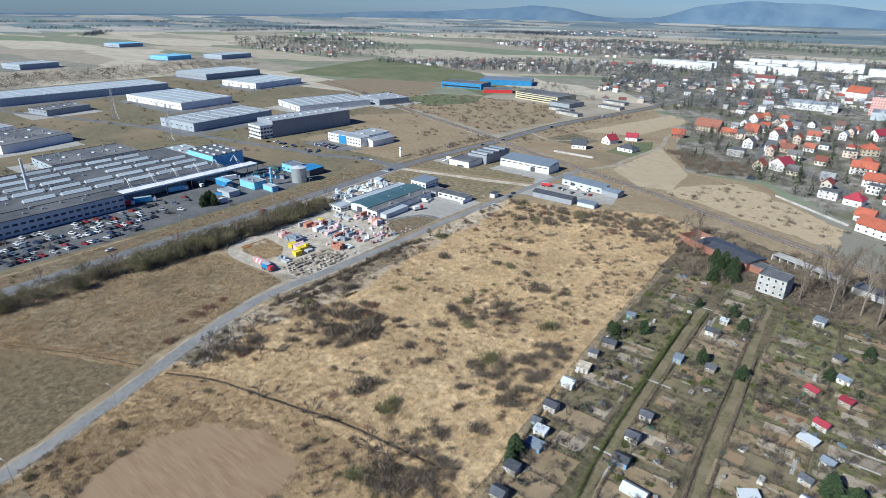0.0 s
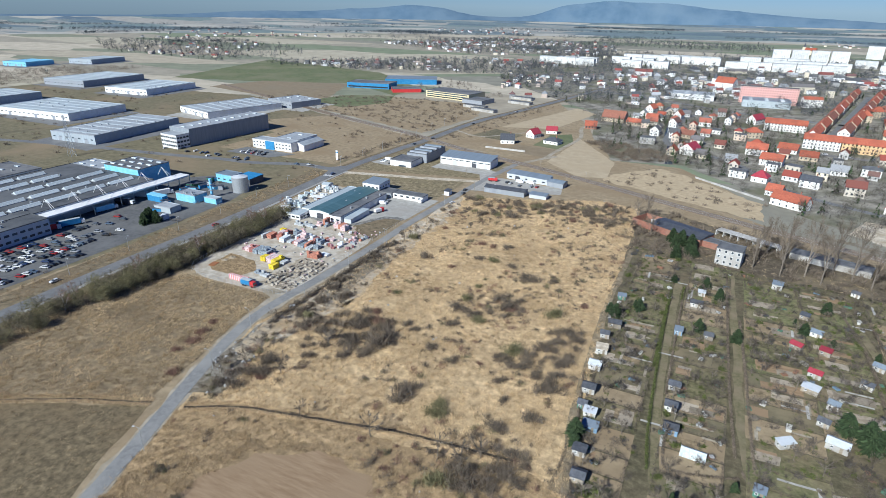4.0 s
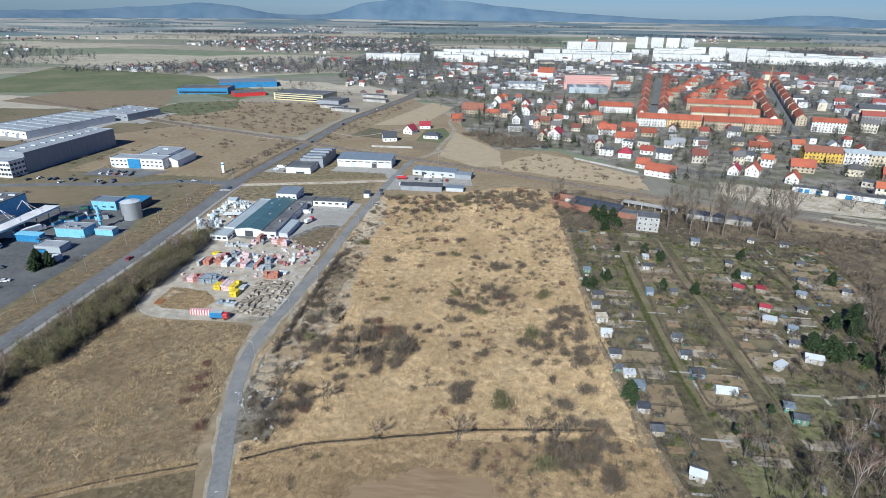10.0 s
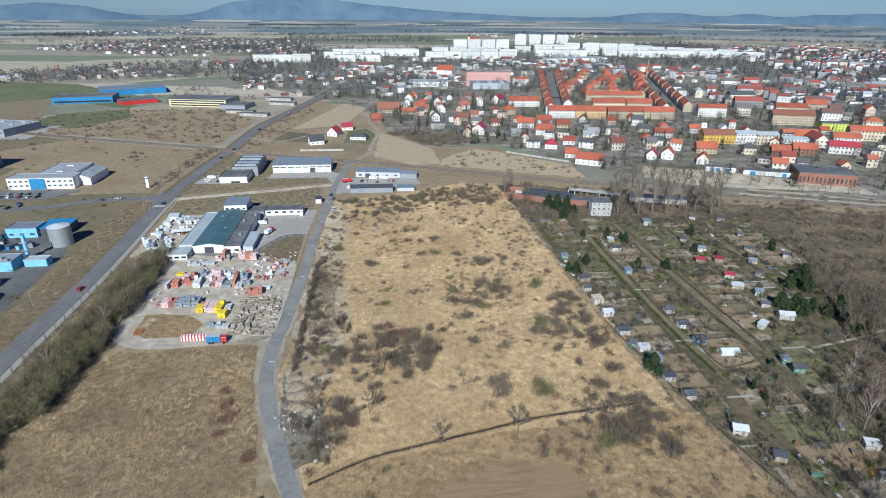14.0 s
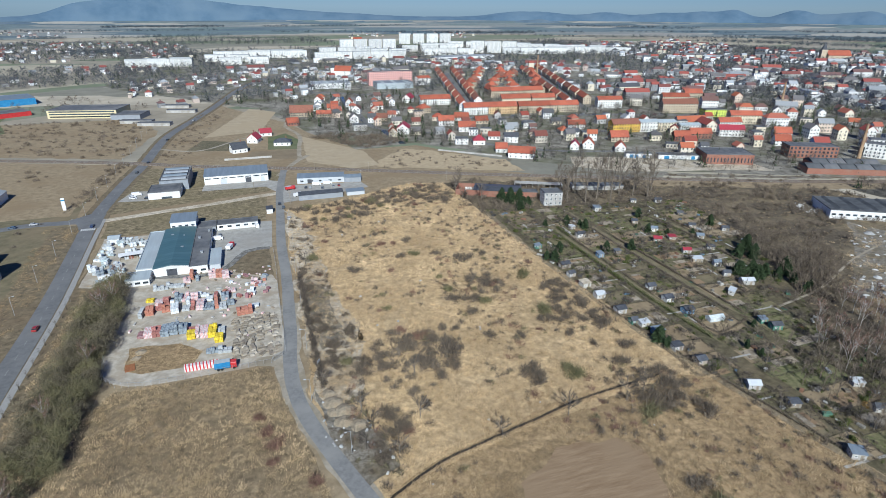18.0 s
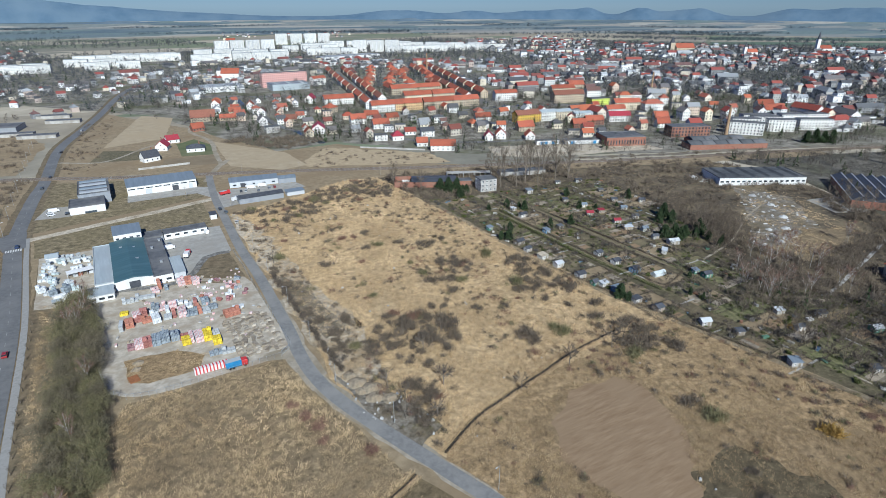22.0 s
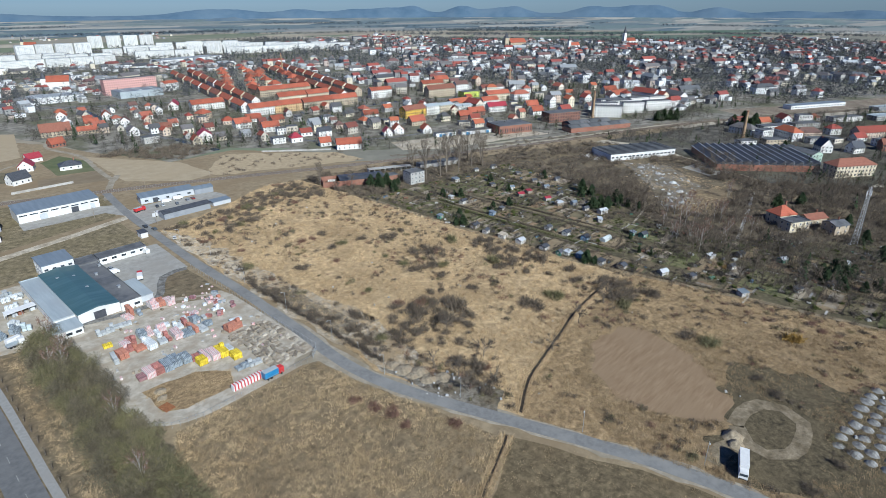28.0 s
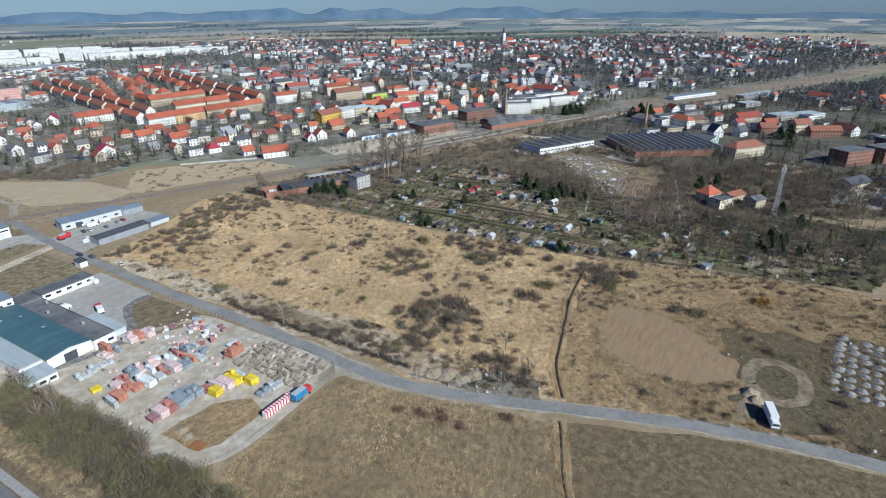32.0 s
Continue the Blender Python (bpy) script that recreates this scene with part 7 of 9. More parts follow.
# bushes of the meadow
for k, x, y, s in (("brown", -141, 133, 2.6), ("brown", -150, 128, 2.2), ("brown", -156, 140, 2.2), ("red", -148, 146, 2.0), ("brown", -165, 130, 1.6), ("brown", -126, 172, 1.5), ("brown", -107, 182, 1.6), ("brown", -116, 169, 1.2), ("brown", -73, 136, 1.7), ("brown", -117, 114, 1.4), ("bud", -104, 110, 1.2), ("brown", -93, 143, 1.3),
                   ("brown", -173, 132, 1.5), ("red", -166, 96, 1.4), ("bud", -91, 82, 1.8), ("brown", -84, 84, 1.8), ("brown", -97, 52, 1.5), ("bud", -96, 43, 1.9)):
    bush(k, x, y, s)
for k, x, y, s in (("gold", -73, 21, 1.7), ("brown", -170, 104, 1.4), ("brown", -174, 158, 1.6), ("brown", -180, 151, 1.3), ("bud", -178, 138, 1.2), ("brown", -72, 76, 1.5), ("brown", -76, 92, 1.6), ("red", -195, 84, 1.3), ("red", -205, 102, 1.5), ("red", -207, 108, 1.3), ("red", -209, 116, 1.1), ("red", -206, 95, 1.0),
                   ("brown", -162, 214, 1.3), ("brown", -104, 212, 1.6), ("bud", -180, 234, 1.5), ("brown", -83, 157, 1.3), ("brown", -78, 172, 1.6), ("brown", -128, 244, 1.2)):
    bush(k, x, y, s)
for k, x, y, s in (("bud", -129, 224, 1.3), ("brown", -118, 222, 1.2), ("brown", -109, 213, 1.4), ("brown", -95, 215, 1.1), ("red", -104, 180, 1.2), ("bud", -113, 166, 1.3), ("bud", -125, 181, 1.1), ("brown", -122, 158, 1.2), ("bud", -85, 184, 1.8), ("bud", -91, 151, 1.6), ("brown", -74, 150, 1.0), ("brown", -75, 133, 1.5), ("brown", -110, 135, 0.9), ("brown", -118, 108, 1.9), ("bud", -102, 105, 1.5), ("brown", -86, 122, 1.0)):
    bush(k, x, y, s)
for k, x, y, s in (("brown", -75, 117, 1.3), ("brown", -83, 108, 1.5), ("red", -143, 243, 1.4), ("red", -136, 242, 1.2), ("bud", -155, 172, 0.9), ("brown", -158, 152, 1.2), ("red", -101, 138, 0.7), ("brown", -91, 131, 1.1), ("brown", -122, 139, 1.1), ("bud", -146, 145, 1.3), ("brown", -138, 150, 1.0), ("brown", -133, 148, 0.9), ("red", -155, 154, 1.2), ("brown", -97, 145, 0.9), ("bud", -153, 291, 1.4), ("brown", -108, 273, 1.0)):
    bush(k, x, y, s)
for x, y in ((-116, 88), (-94, 89), (-87, 90), (-74, 304), (-157, 123), (-161, 101)):
    tree("fruit", x, y, 1.6)
for (x, y) in scatter(MEADOW, 36, 71, (DIRT, LOOP, STONY)):
    bush(random.choice(("brown", "brown", "bud", "red")), x, y, random.uniform(0.5, 1.2))
for (x, y) in scatter([(-186, 322), (-150, 330), (-78, 352), (-76, 300), (-120, 300), (-180, 280)], 36, 72):
    bush(random.choice(("brown", "brown", "bud", "red")), x, y, random.uniform(0.8, 1.7))
for (x, y) in scatter([(-186, 135), (-181, 135), (-184, 225), (-189, 225)], 22, 73):
    bush("brown", x, y, random.uniform(0.7, 1.2))
for x, y in ((-176, 100), (-180, 92), (-171, 88), (-188, 128), (-184, 230), (-178, 110), (-140, 85), (-83, 95)):
    tree("fruit", x, y, 1.3)

THICK = [[(-178, 120), (-160, 112), (-140, 122), (-132, 138), (-142, 150), (-165, 146), (-176, 136)], [(-120, 170), (-100, 174), (-98, 190), (-112, 192)], [(-90, 140), (-72, 130), (-70, 176), (-84, 170)], [(-92, 84), (-70, 72), (-66, 100), (-84, 100)], [(-180, 84), (-168, 90), (-160, 104), (-172, 108)], [(-188, 318), (-150, 326), (-80, 348), (-76, 300), (-110, 306), (-160, 296)]]
for i, poly in enumerate(THICK):
    area = 0.5 * abs(sum(a[0] * b[1] - b[0] * a[1] for a, b in zip(poly, poly[1:] + poly[:1])))
    spread_stuff("thicket", [many([bush_tris(s, 2.0, 2.8, 240, 0.08, 1.8) for s in (64, 65, 66)], scatter(poly, area / (13 if i < 5 else 24), 64 + i), 0.5, 1.35, 11 + i)], "grey-brown thicket of bare stems", "thicket", BUSHM)

RP = scatter(ROADSIDE, 150, 78)
spread_stuff("thicket", [many([bush_tris(s, 1.6, 2.0, 110, 0.085, 1.8) for s in (70, 71, 72)], RP, 0.4, 1.1, 37)], "grey-brown roadside brambles", "thicket", BUSHM)
RL = np.array([(-188.2 + 0.5 * math.sin(k), 126 + 1.4 * k) for k in range(66)])
spread_stuff("thicket", [many([bush_tris(s, 1.3, 3.0, 130, 0.075, 2.6) for s in (73, 74)], RL, 0.6, 1.2, 38)], "bare dark hedge of young trees beside the road", "thicket", TWIG)
grass("dry_grass", ROADSIDE, 4200, 68, BLADE, 0.7, "patchy dry grass by the road", (STONY,), 0.0)
MP = scatter(MEADOW, 5200, 75, (DIRT, LOOP, SANDS, DITCHL))
mv = np.array([noise.noise(Vector((x * 0.03, y * 0.03, 7))) + 0.7 * noise.noise(Vector((x * 0.11, y * 0.11, 9))) for x, y in MP])
MP = MP[mv + 0.15 * (MP[:, 0] > -120) + 0.12 * (MP[:, 1] > 250) + np.random.default_rng(76).normal(size=len(MP)) * 0.12 > 0.22]
for i, (nm, mt_) in enumerate((("bare brown weeds and low bushes", BUSHM), ("low reddish brambles in the grass", REDTWIG), ("low grey-green bushes", BUDS))):
    spread_stuff("low_bushes", [many([bush_tris(s, 1.0, 1.1, 90, 0.07) for s in (67, 68, 69)], MP[(0, 3, 4)[i]::(5, 5, 7)[i]] if i else np.concatenate([MP[0::5], MP[1::5], MP[2::5]]), 0.35, 1.9, 31 + i)], nm, "bushes", mt_)

# scrub and woods
CLEAR = [(40, 112), (62, 96), (120, 100), (158, 150), (140, 200), (105, 170), (60, 135)]
SW = [many([bush_tris(s, 2.6, 3.4, 105, 0.17) for s in (81, 82, 83)], scatter(SCRUB, 1500, 81, (GARDENS, CLEAR)), 0.5, 1.4, 3)]
spread_stuff("scrub", SW, "tangled bare brown scrub", "scrub", BUSHM)
TT = []
for s_ in (91, 92, 93, 94):
    mt, mc = tree_meshes(s_, 3.4, 9.0, 30, 0.3, BARK, TWIG, 0.22, False, 7)
    co = np.empty(len(mc.vertices) * 3, np.float32)
    mc.vertices.foreach_get("co", co)
    c2 = blob_tris(s_, 3.4, 8.5, 170, 0.98)
    mt.calc_loop_triangles()
    tv = np.array([[mt.vertices[i].co[:] for i in t.vertices] for t in mt.loop_triangles])
    TT.append(np.concatenate([co.reshape(-1, 3, 3)[::3], c2, tv[:14:2]]))
FT = []
for s_ in (111, 112, 113):
    mt, mc = tree_meshes(s_, 2.8, 9.0, 190, 0.12, BARK, TWIG, 0.14, True, 7)
    co = np.empty(len(mc.vertices) * 3, np.float32)
    mc.vertices.foreach_get("co", co)
    mt.calc_loop_triangles()
    FT.append(np.concatenate([co.reshape(-1, 3, 3), np.array([[mt.vertices[i].co[:] for i in t.vertices] for t in mt.loop_triangles])[:140]]))
WOODS2 = np.concatenate([scatter([(4, 96), (20, 62), (60, 18), (60, -30), (130, -40), (190, 20), (160, 92), (195, 150), (160, 150), (60, 96)], 430, 84, (rect(40, 20, 92, 74), CLEAR)), scatter([(20, 120), (44, 118), (70, 150), (66, 200), (52, 205), (34, 150)], 90, 83), scatter([(-38, 92), (4, 98), (24, 58), (40, 10), (0, -20), (-34, 20), (-30, 60)], 110, 82)])
spread_stuff("bare_wood", [many(FT, WOODS2, 0.6, 1.25, 4)], "bare wood round the villa", "wood", BUSHM)
grass("dry_grass", CLEAR, 5000, 57, BLADE, 0.8, "pale dry grass of a clearing", (), 0.05)
for (x, y) in scatter([(-20, 75), (40, 55), (60, 100), (110, 90), (60, 120), (0, 110)], 40, 85):
    tree("birch", x, y, random.uniform(0.8, 1.2))
for x, y in ((-10, 278), (2, 275), (13, 279), (19, 272), (33, 283), (40, 277), (48, 272), (53, 292), (5, 294), (26, 290), (-3, 300), (60, 284)):
    tree("poplar", x, y, random.uniform(0.75, 1.0))
for x, y in ((-68, 330), (-73, 322), (-62, 300)):
    tree("poplar", x, y, 0.55)
HEDGEB = [(-150, 530), (-106, 470), (-66, 490), (-70, 515), (-130, 545)]
spread_stuff("thicket", [many([bush_tris(s, 2.4, 3.4, 140, 0.12) for s in (86, 87)], scatter(HEDGEB, 150, 86), 0.8, 1.4, 5)], "dark bare thicket beside the field", "thicket", BUSHM)
spread_stuff("scrub", [many([bush_tris(s, 2.0, 2.2, 80, 0.12) for s in (88, 89)], np.concatenate([scatter([(-110, 401), (-82, 458), (0, 392), (-8, 360)], 50, 87), scatter([(-284, 470), (-260, 470), (-230, 740), (-262, 700)], 90, 88), scatter([(-600, 600), (-310, 490), (-295, 600), (-330, 690), (-470, 690)], 150, 89), scatter([(60, 300), (200, 250), (440, 150), (430, 165), (190, 285), (60, 330)], 160, 90)]), 0.5, 1.4, 6)], "scattered bare bushes", "scrub", BUSHM)

WB = np.concatenate([scatter(WESTLAND, 420, 131), scatter([(-640, 600), (-470, 690), (-320, 690), (-300, 500), (-450, 540)], 260, 132), scatter([(-320, 345), (-312, 345), (-300, 470), (-312, 475)], 50, 133)])
spread_stuff("scrub", [many([bush_tris(s, 2.2, 2.6, 90, 0.13) for s in (134, 135)], WB, 0.4, 1.5, 15)], "scattered bare bushes between the halls", "scrub", BUSHM)
SB = scatter([(-600, 742), (-440, 725), (-300, 690), (-290, 700), (-330, 790), (-460, 900), (-590, 890)], 170, 136, [rect(-585, 740, -500, 790), rect(-565, 820, -470, 880), rect(-425, 705, -340, 755)])
spread_stuff("scrub", [many([blob_tris(s, 2.6, 6.0, 60, 1.3) for s in (137, 138)], SB[::2], 0.5, 1.2, 16)], "bare trees round the stores", "scrub", TWIG)
# trees of the town and the far woods
TP = np.concatenate([scatter(TOWNAREA, 26500, 101), scatter(EASTTOWN, 5200, 102), scatter([(-420, 1000), (-260, 800), (-160, 640), (-90, 500), (240, 380), (520, 420), (520, 800), (0, 1000)], 2600, 103)])
TN = np.concatenate([scatter([(300, 260), (520, 180), (900, 20), (1500, -150), (1900, 300), (1500, 1100), (900, 1150), (420, 640)], 7000, 108), scatter([(-36, -10), (-4, 84), (20, 62), (48, 20), (50, -50), (0, -40)], 110, 109), scatter([(130, 60), (200, 30), (190, -60), (90, -60), (80, -10)], 160, 110), scatter([(-165, 640), (-95, 520), (-60, 485), (0, 400), (60, 345), (300, 250), (420, 200), (520, 420), (420, 640), (0, 720), (-120, 720)], 1300, 104), scatter(EASTTOWN, 600, 105)])
tv_ = np.array([noise.noise(Vector((x * 0.012, y * 0.012, 4))) + 0.6 * noise.noise(Vector((x * 0.04, y * 0.04, 6))) for x, y in TP])
TP = TP[tv_ + 0.55 * (TP[:, 0] > 480) + np.random.default_rng(12).normal(size=len(TP)) * 0.25 > 0.0]
VILLAGE = [scatter(q, n, 120 + i) for i, (q, n) in enumerate((([(-1900, 1250), (-1500, 1000), (-1050, 950), (-980, 1180), (-1300, 1450), (-1700, 1600)], 900), ([(-1150, 1770), (-900, 2300), (-400, 2150), (-320, 1560), (-700, 1480)], 2300), ([(-940, 960), (-720, 960), (-430, 1040), (-330, 1280), (-560, 1330), (-860, 1100)], 900), ([(-560, 2100), (100, 2050), (60, 2500), (-500, 2500)], 900), ([(1300, 1150), (1480, 1190), (1400, 1460), (1200, 1700)], 500)))]
TP = np.concatenate([TP, TN] + VILLAGE)
keep = np.ones(len(TP), bool)
for a, b, r in TAKEN:
    keep &= (TP[:, 0] - a) ** 2 + (TP[:, 1] - b) ** 2 > (0.62 * r) ** 2
for a, b in mid:
    keep &= (TP[:, 0] - a) ** 2 + (TP[:, 1] - b) ** 2 > 40
def beside(P, pts, w):
    """Which points lie farther than w from a line."""
    ok = np.ones(len(P), bool)
    for (a, b), (c, d) in zip(pts, pts[1:]):
        v = np.array([c - a, d - b])
        u = np.clip(((P - (a, b)) @ v) / (v @ v), 0, 1)[:, None]
        ok &= np.linalg.norm(P - (a, b) - u * v, axis=1) > w
    return ok


keep &= beside(TP, RAIL, 13) & beside(TP, MAIN, 9) & beside(TP, STATION, 27)
for q, w, _ in STREETS:
    keep &= beside(TP, q, w * 0.5 + 2)
TP = TP[keep]
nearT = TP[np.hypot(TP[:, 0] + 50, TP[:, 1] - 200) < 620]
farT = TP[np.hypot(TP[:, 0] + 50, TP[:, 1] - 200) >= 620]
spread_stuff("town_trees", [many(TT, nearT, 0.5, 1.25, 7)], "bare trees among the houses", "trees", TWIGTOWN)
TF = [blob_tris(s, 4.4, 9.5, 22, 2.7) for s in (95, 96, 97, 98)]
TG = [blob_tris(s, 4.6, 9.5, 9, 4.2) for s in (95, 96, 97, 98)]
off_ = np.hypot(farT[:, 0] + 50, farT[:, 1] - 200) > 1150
# beyond 620 m the trees get the twig colour with haze mixed in
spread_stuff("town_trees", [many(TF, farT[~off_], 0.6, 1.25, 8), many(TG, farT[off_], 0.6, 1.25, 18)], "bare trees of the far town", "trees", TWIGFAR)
def conifer_tris(seed, r, h, n):
    rg = np.random.default_rng(seed)
    z = h * rg.random(n) ** 0.9
    a = rg.uniform(0, 2 * np.pi, n)
    R = r * (1 - z / h) + 0.1
    b = np.stack([np.cos(a) * R * 0.3, np.sin(a) * R * 0.3, z + 0.4], 1)
    o = np.stack([np.cos(a) * R, np.sin(a) * R, z - 0.4], 1)
    s = np.stack([-np.sin(a), np.cos(a), 0 * a], 1) * (0.25 + 0.25 * R)[:, None]
    return np.stack([b + np.array([0, 0, 0.5]), o - s, o + s], 1)


spread_stuff("town_conifers", [many([conifer_tris(s, 2.3, 8, 26) for s in (1, 2, 3)], TP[::8], 0.7, 1.4, 9)], "dark evergreens among the houses", "trees", NEEDLE)
WOODS = [scatter([(-1150, 260), (-1010, 240), (-1000, 520), (-1060, 760), (-1200, 700)], 10, 106), scatter([(-700, 60), (-640, 60), (-650, 130), (-720, 125)], 30, 107)]
rw = np.random.default_rng(9)
for cx, cy, L, W, t in ((-2379, 992, 160, 30, -0.6), (-2300, 1800, 330, 26, 1.5), (-1466, 2472, 130, 60, 0.5), (-650, 3894, 330, 60, 0.1), (-1322, 2485, 110, 50, 0.2), (-902, 2554, 60, 40, 0.2), (-1555, 1400, 120, 30, 0.8), (-580, 1720, 70, 60, 0.1), (900, 2700, 240, 50, -0.3), (2000, 1700, 300, 40, -0.9), (2400, 600, 300, 40, -1.2)):
    n = int(L * W / 40)
    u, v = rw.uniform(-L, L, n), rw.uniform(-W, W, n)
    WOODS.append(np.c_[cx + u * math.cos(t) - v * math.sin(t), cy + u * math.sin(t) + v * math.cos(t)])
spread_stuff("far_woods", [many([blob_tris(s, 5, 7, 30, 1.6) for s in (96, 97)], scatter([(-1150, 260), (-1010, 240), (-1000, 520), (-1060, 760), (-1200, 700)], 900, 106), 0.6, 1.2, 14)], "low brown wood behind the halls", "wood", BUSHM)
for k in range(46):
    a, d = radians(rw.uniform(-25, 178)), rw.uniform(1900, 4100)
    cx, cy = d * math.cos(a), d * math.sin(a)
    if inside(TOWNAREA, np.array([[cx, cy]]))[0]:
        continue
    L, W = rw.uniform(120, 520), rw.uniform(30, 90)
    n = int(L * W / 160)
    u, v = rw.uniform(-L, L, n), rw.normal(size=n) * W * 0.5
    t = radians(rw.uniform(-20, 20)) + a + math.pi / 2
    WOODS.append(np.c_[cx + u * math.cos(t) - v * math.sin(t), cy + u * math.sin(t) + v * math.cos(t)])
# these crowns carry haze as a blue tint of their colour
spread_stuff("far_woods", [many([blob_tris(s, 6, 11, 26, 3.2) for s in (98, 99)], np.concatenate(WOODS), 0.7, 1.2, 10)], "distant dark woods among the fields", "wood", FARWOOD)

# ---- allotment gardens ----
SHEDW = {"w": (surf("weathered_white_shed", (0.40, 0.385, 0.35), (0.58, 0.565, 0.53), 0.9, spread=0.25), "weathered white"), "b": (surf("blue_shed_paint", (0.16, 0.26, 0.38), (0.24, 0.36, 0.48), 1.5, spread=0.15), "blue"), "n": (WOOD, "brown wooden"), "g": (GREYW, "grey"), "t": (surf("green_shed_paint", (0.08, 0.20, 0.15), (0.13, 0.28, 0.21), 1.5, spread=0.15), "green"), "r": (BRICK, "brick")}


def garden_shed(x, y, rot, w, d, h, code, kind="gable"):
    w, d, h = w * 0.84, d * 0.84, h * 0.92
    wm, wn_ = SHEDW[code[0]]
    rm = {"s": SLATE, "c": CRIMSON, "o": ORANGE, "p": LIGHTP, "y": SAND, "f": FELTR, "b": BLUER}[code[1]]
    rn = {"s": "dark", "c": "crimson", "o": "orange", "p": "pale sheet", "y": "pale yellow", "f": "felt", "b": "blue-grey"}[code[1]]
    ob = thing("garden_shed", pose(x, y, 0, 0, 0, rot), f"{wn_} garden shed with {rn} roof", "shed", "garden sheds")
    rh = 0.9 if kind == "gable" else 0.4
    part("wall", wall_mesh("gable" if kind == "gable" else "box", w, d, h, rh, wm), ob)
    part("roof", roof_mesh(kind, w, d, h, rh, rm, o=0.25, t=0.12), ob)
    dr = part("door", once(("sdoor",), lambda: MB().box(-0.42, -0.06, 0, 0.42, 0.04, 1.95).mesh("door", WOOD)), ob, m=pose(w * 0.2, -d / 2, 0))
    part("handle", once(("shandle",), lambda: MB().box(0.28, -0.11, 0.95, 0.34, -0.06, 1.08).mesh("handle", STEELG)), dr)
    part("window", window_mesh(0.8, 0.8), ob, m=pose(-w * 0.22, -d / 2, 1.0))
    part("window", window_mesh(0.8, 0.8), ob, m=pose(-w / 2, 0, 1.0, 0, 0, -90))


for x, y, rot, w, d, h, code, k in ((-62, 188, 5, 6, 4.5, 2.6, "ns", "gable"), (-64, 178, 5, 4, 3.5, 2.4, "gs", "gable"), (-63, 167, 5, 5, 4.5, 2.3, "wy", "shed"), (-63, 155, 0, 5, 4.5, 2.6, "wp", "gable"), (-62, 140.5, 0, 5, 4.5, 2.6, "ws", "gable"), (-62, 131, 0, 3.5, 3.5, 2.3, "ts", "gable"), (-59, 128, 0, 4.5, 3.2, 2.2, "wp", "shed"), (-57.5, 121.5, 0, 5.5, 3.5, 2.2, "bb", "shed"), (-58, 109.5, 0, 4.5, 3.5, 2.4, "gs", "shed"), (-56, 99.5, 0, 4.5, 4.5, 2.4, "ns", "gable"), (-31.5, 234, 0, 3.5, 3, 2.2, "wp", "shed"), (-33, 222, 0, 6, 4, 2.4, "ws", "gable")):
    garden_shed(x, y, rot, w, d, h, code, k)
for x, y, rot, w, d, h, code, k in ((-38, 194, 0, 3.5, 4, 2.4, "bb", "shed"), (-27, 195, 0, 4, 3, 2.2, "nf", "shed"), (-36, 155, 0, 4.5, 4, 2.5, "ws", "gable"), (-36, 143, 0, 4.5, 4.5, 2.5, "ws", "gable"), (-35, 131.5, 0, 5, 4.5, 2.5, "bs", "gable"), (0, 258, -10, 5, 5, 3, "wb", "shed"), (4, 203, -30, 5, 4, 2.5, "nc", "gable"), (12, 217, -20, 5, 3.5, 2.4, "wb", "gable"), (13.5, 203, -20, 4.5, 3.5, 2.4, "nc", "shed"), (8.5, 185, -20, 5, 4, 2.4, "wc", "gable"), (6, 174, -20, 6, 4, 2.3, "np", "shed"), (12, 167, -20, 4, 4, 2.6, "wb", "gable")):
    garden_shed(x, y, rot, w, d, h, code, k)
for x, y, rot, w, d, h, code, k in ((8, 156, -20, 4, 3, 2.3, "gs", "gable"), (-3.5, 140, 35, 6, 3, 2.2, "wp", "shed"), (10.5, 146, -15, 7, 4.5, 2.6, "gp", "gable"), (-11, 115.5, -10, 3.5, 3, 2.3, "tb", "shed"), (-10, 110, -10, 5, 4, 2.6, "ts", "gable"), (48, 261, -20, 5, 4, 2.4, "ws", "gable"), (9, 231, -20, 4, 3.5, 2.3, "ns", "shed"), (37, 215, -25, 4.5, 3.5, 2.3, "ns", "gable"), (32, 265, -20, 4, 3, 2.2, "wf", "shed"), (-63.5, 214, 5, 4, 3, 2.2, "tb", "shed"), (-46, 47, -30, 4.5, 4, 2.5, "wb", "shed"), (-49, 82, -20, 5, 4, 2.4, "gp", "gable")):
    garden_shed(x, y, rot, w, d, h, code, k)
for x, y, rot, w, d, h, code, k in ((-44, 70, -20, 4, 3, 2.2, "ns", "shed"), (-20, 60, -20, 4, 3, 2.3, "ws", "gable"), (-14, 72, -20, 4.5, 3, 2.2, "wp", "shed"), (-2, 62, -20, 5, 4, 2.4, "ns", "gable"), (5, 44, -20, 5, 4, 2.4, "tp", "gable"), (20, 20, -20, 5, 4, 2.4, "tp", "gable"), (-10, 20, -20, 5, 4, 2.5, "ns", "gable"), (-25, 30, -20, 4, 3, 2.2, "ws", "shed"), (30, 200, -25, 4.5, 3.5, 2.3, "wb", "gable"), (45, 235, -25, 4, 3, 2.3, "nf", "shed"), (52, 205, -25, 4.5, 3.5, 2.4, "gs", "gable"), (24, 185, -25, 4.5, 3.2, 2.3, "ws", "gable")):
    garden_shed(x, y, rot, w, d, h, code, k)
gr_ = thing("greenhouse", pose(-28, 123, 0, 0, 0, -4), "white-framed glass garden greenhouse", "greenhouse")
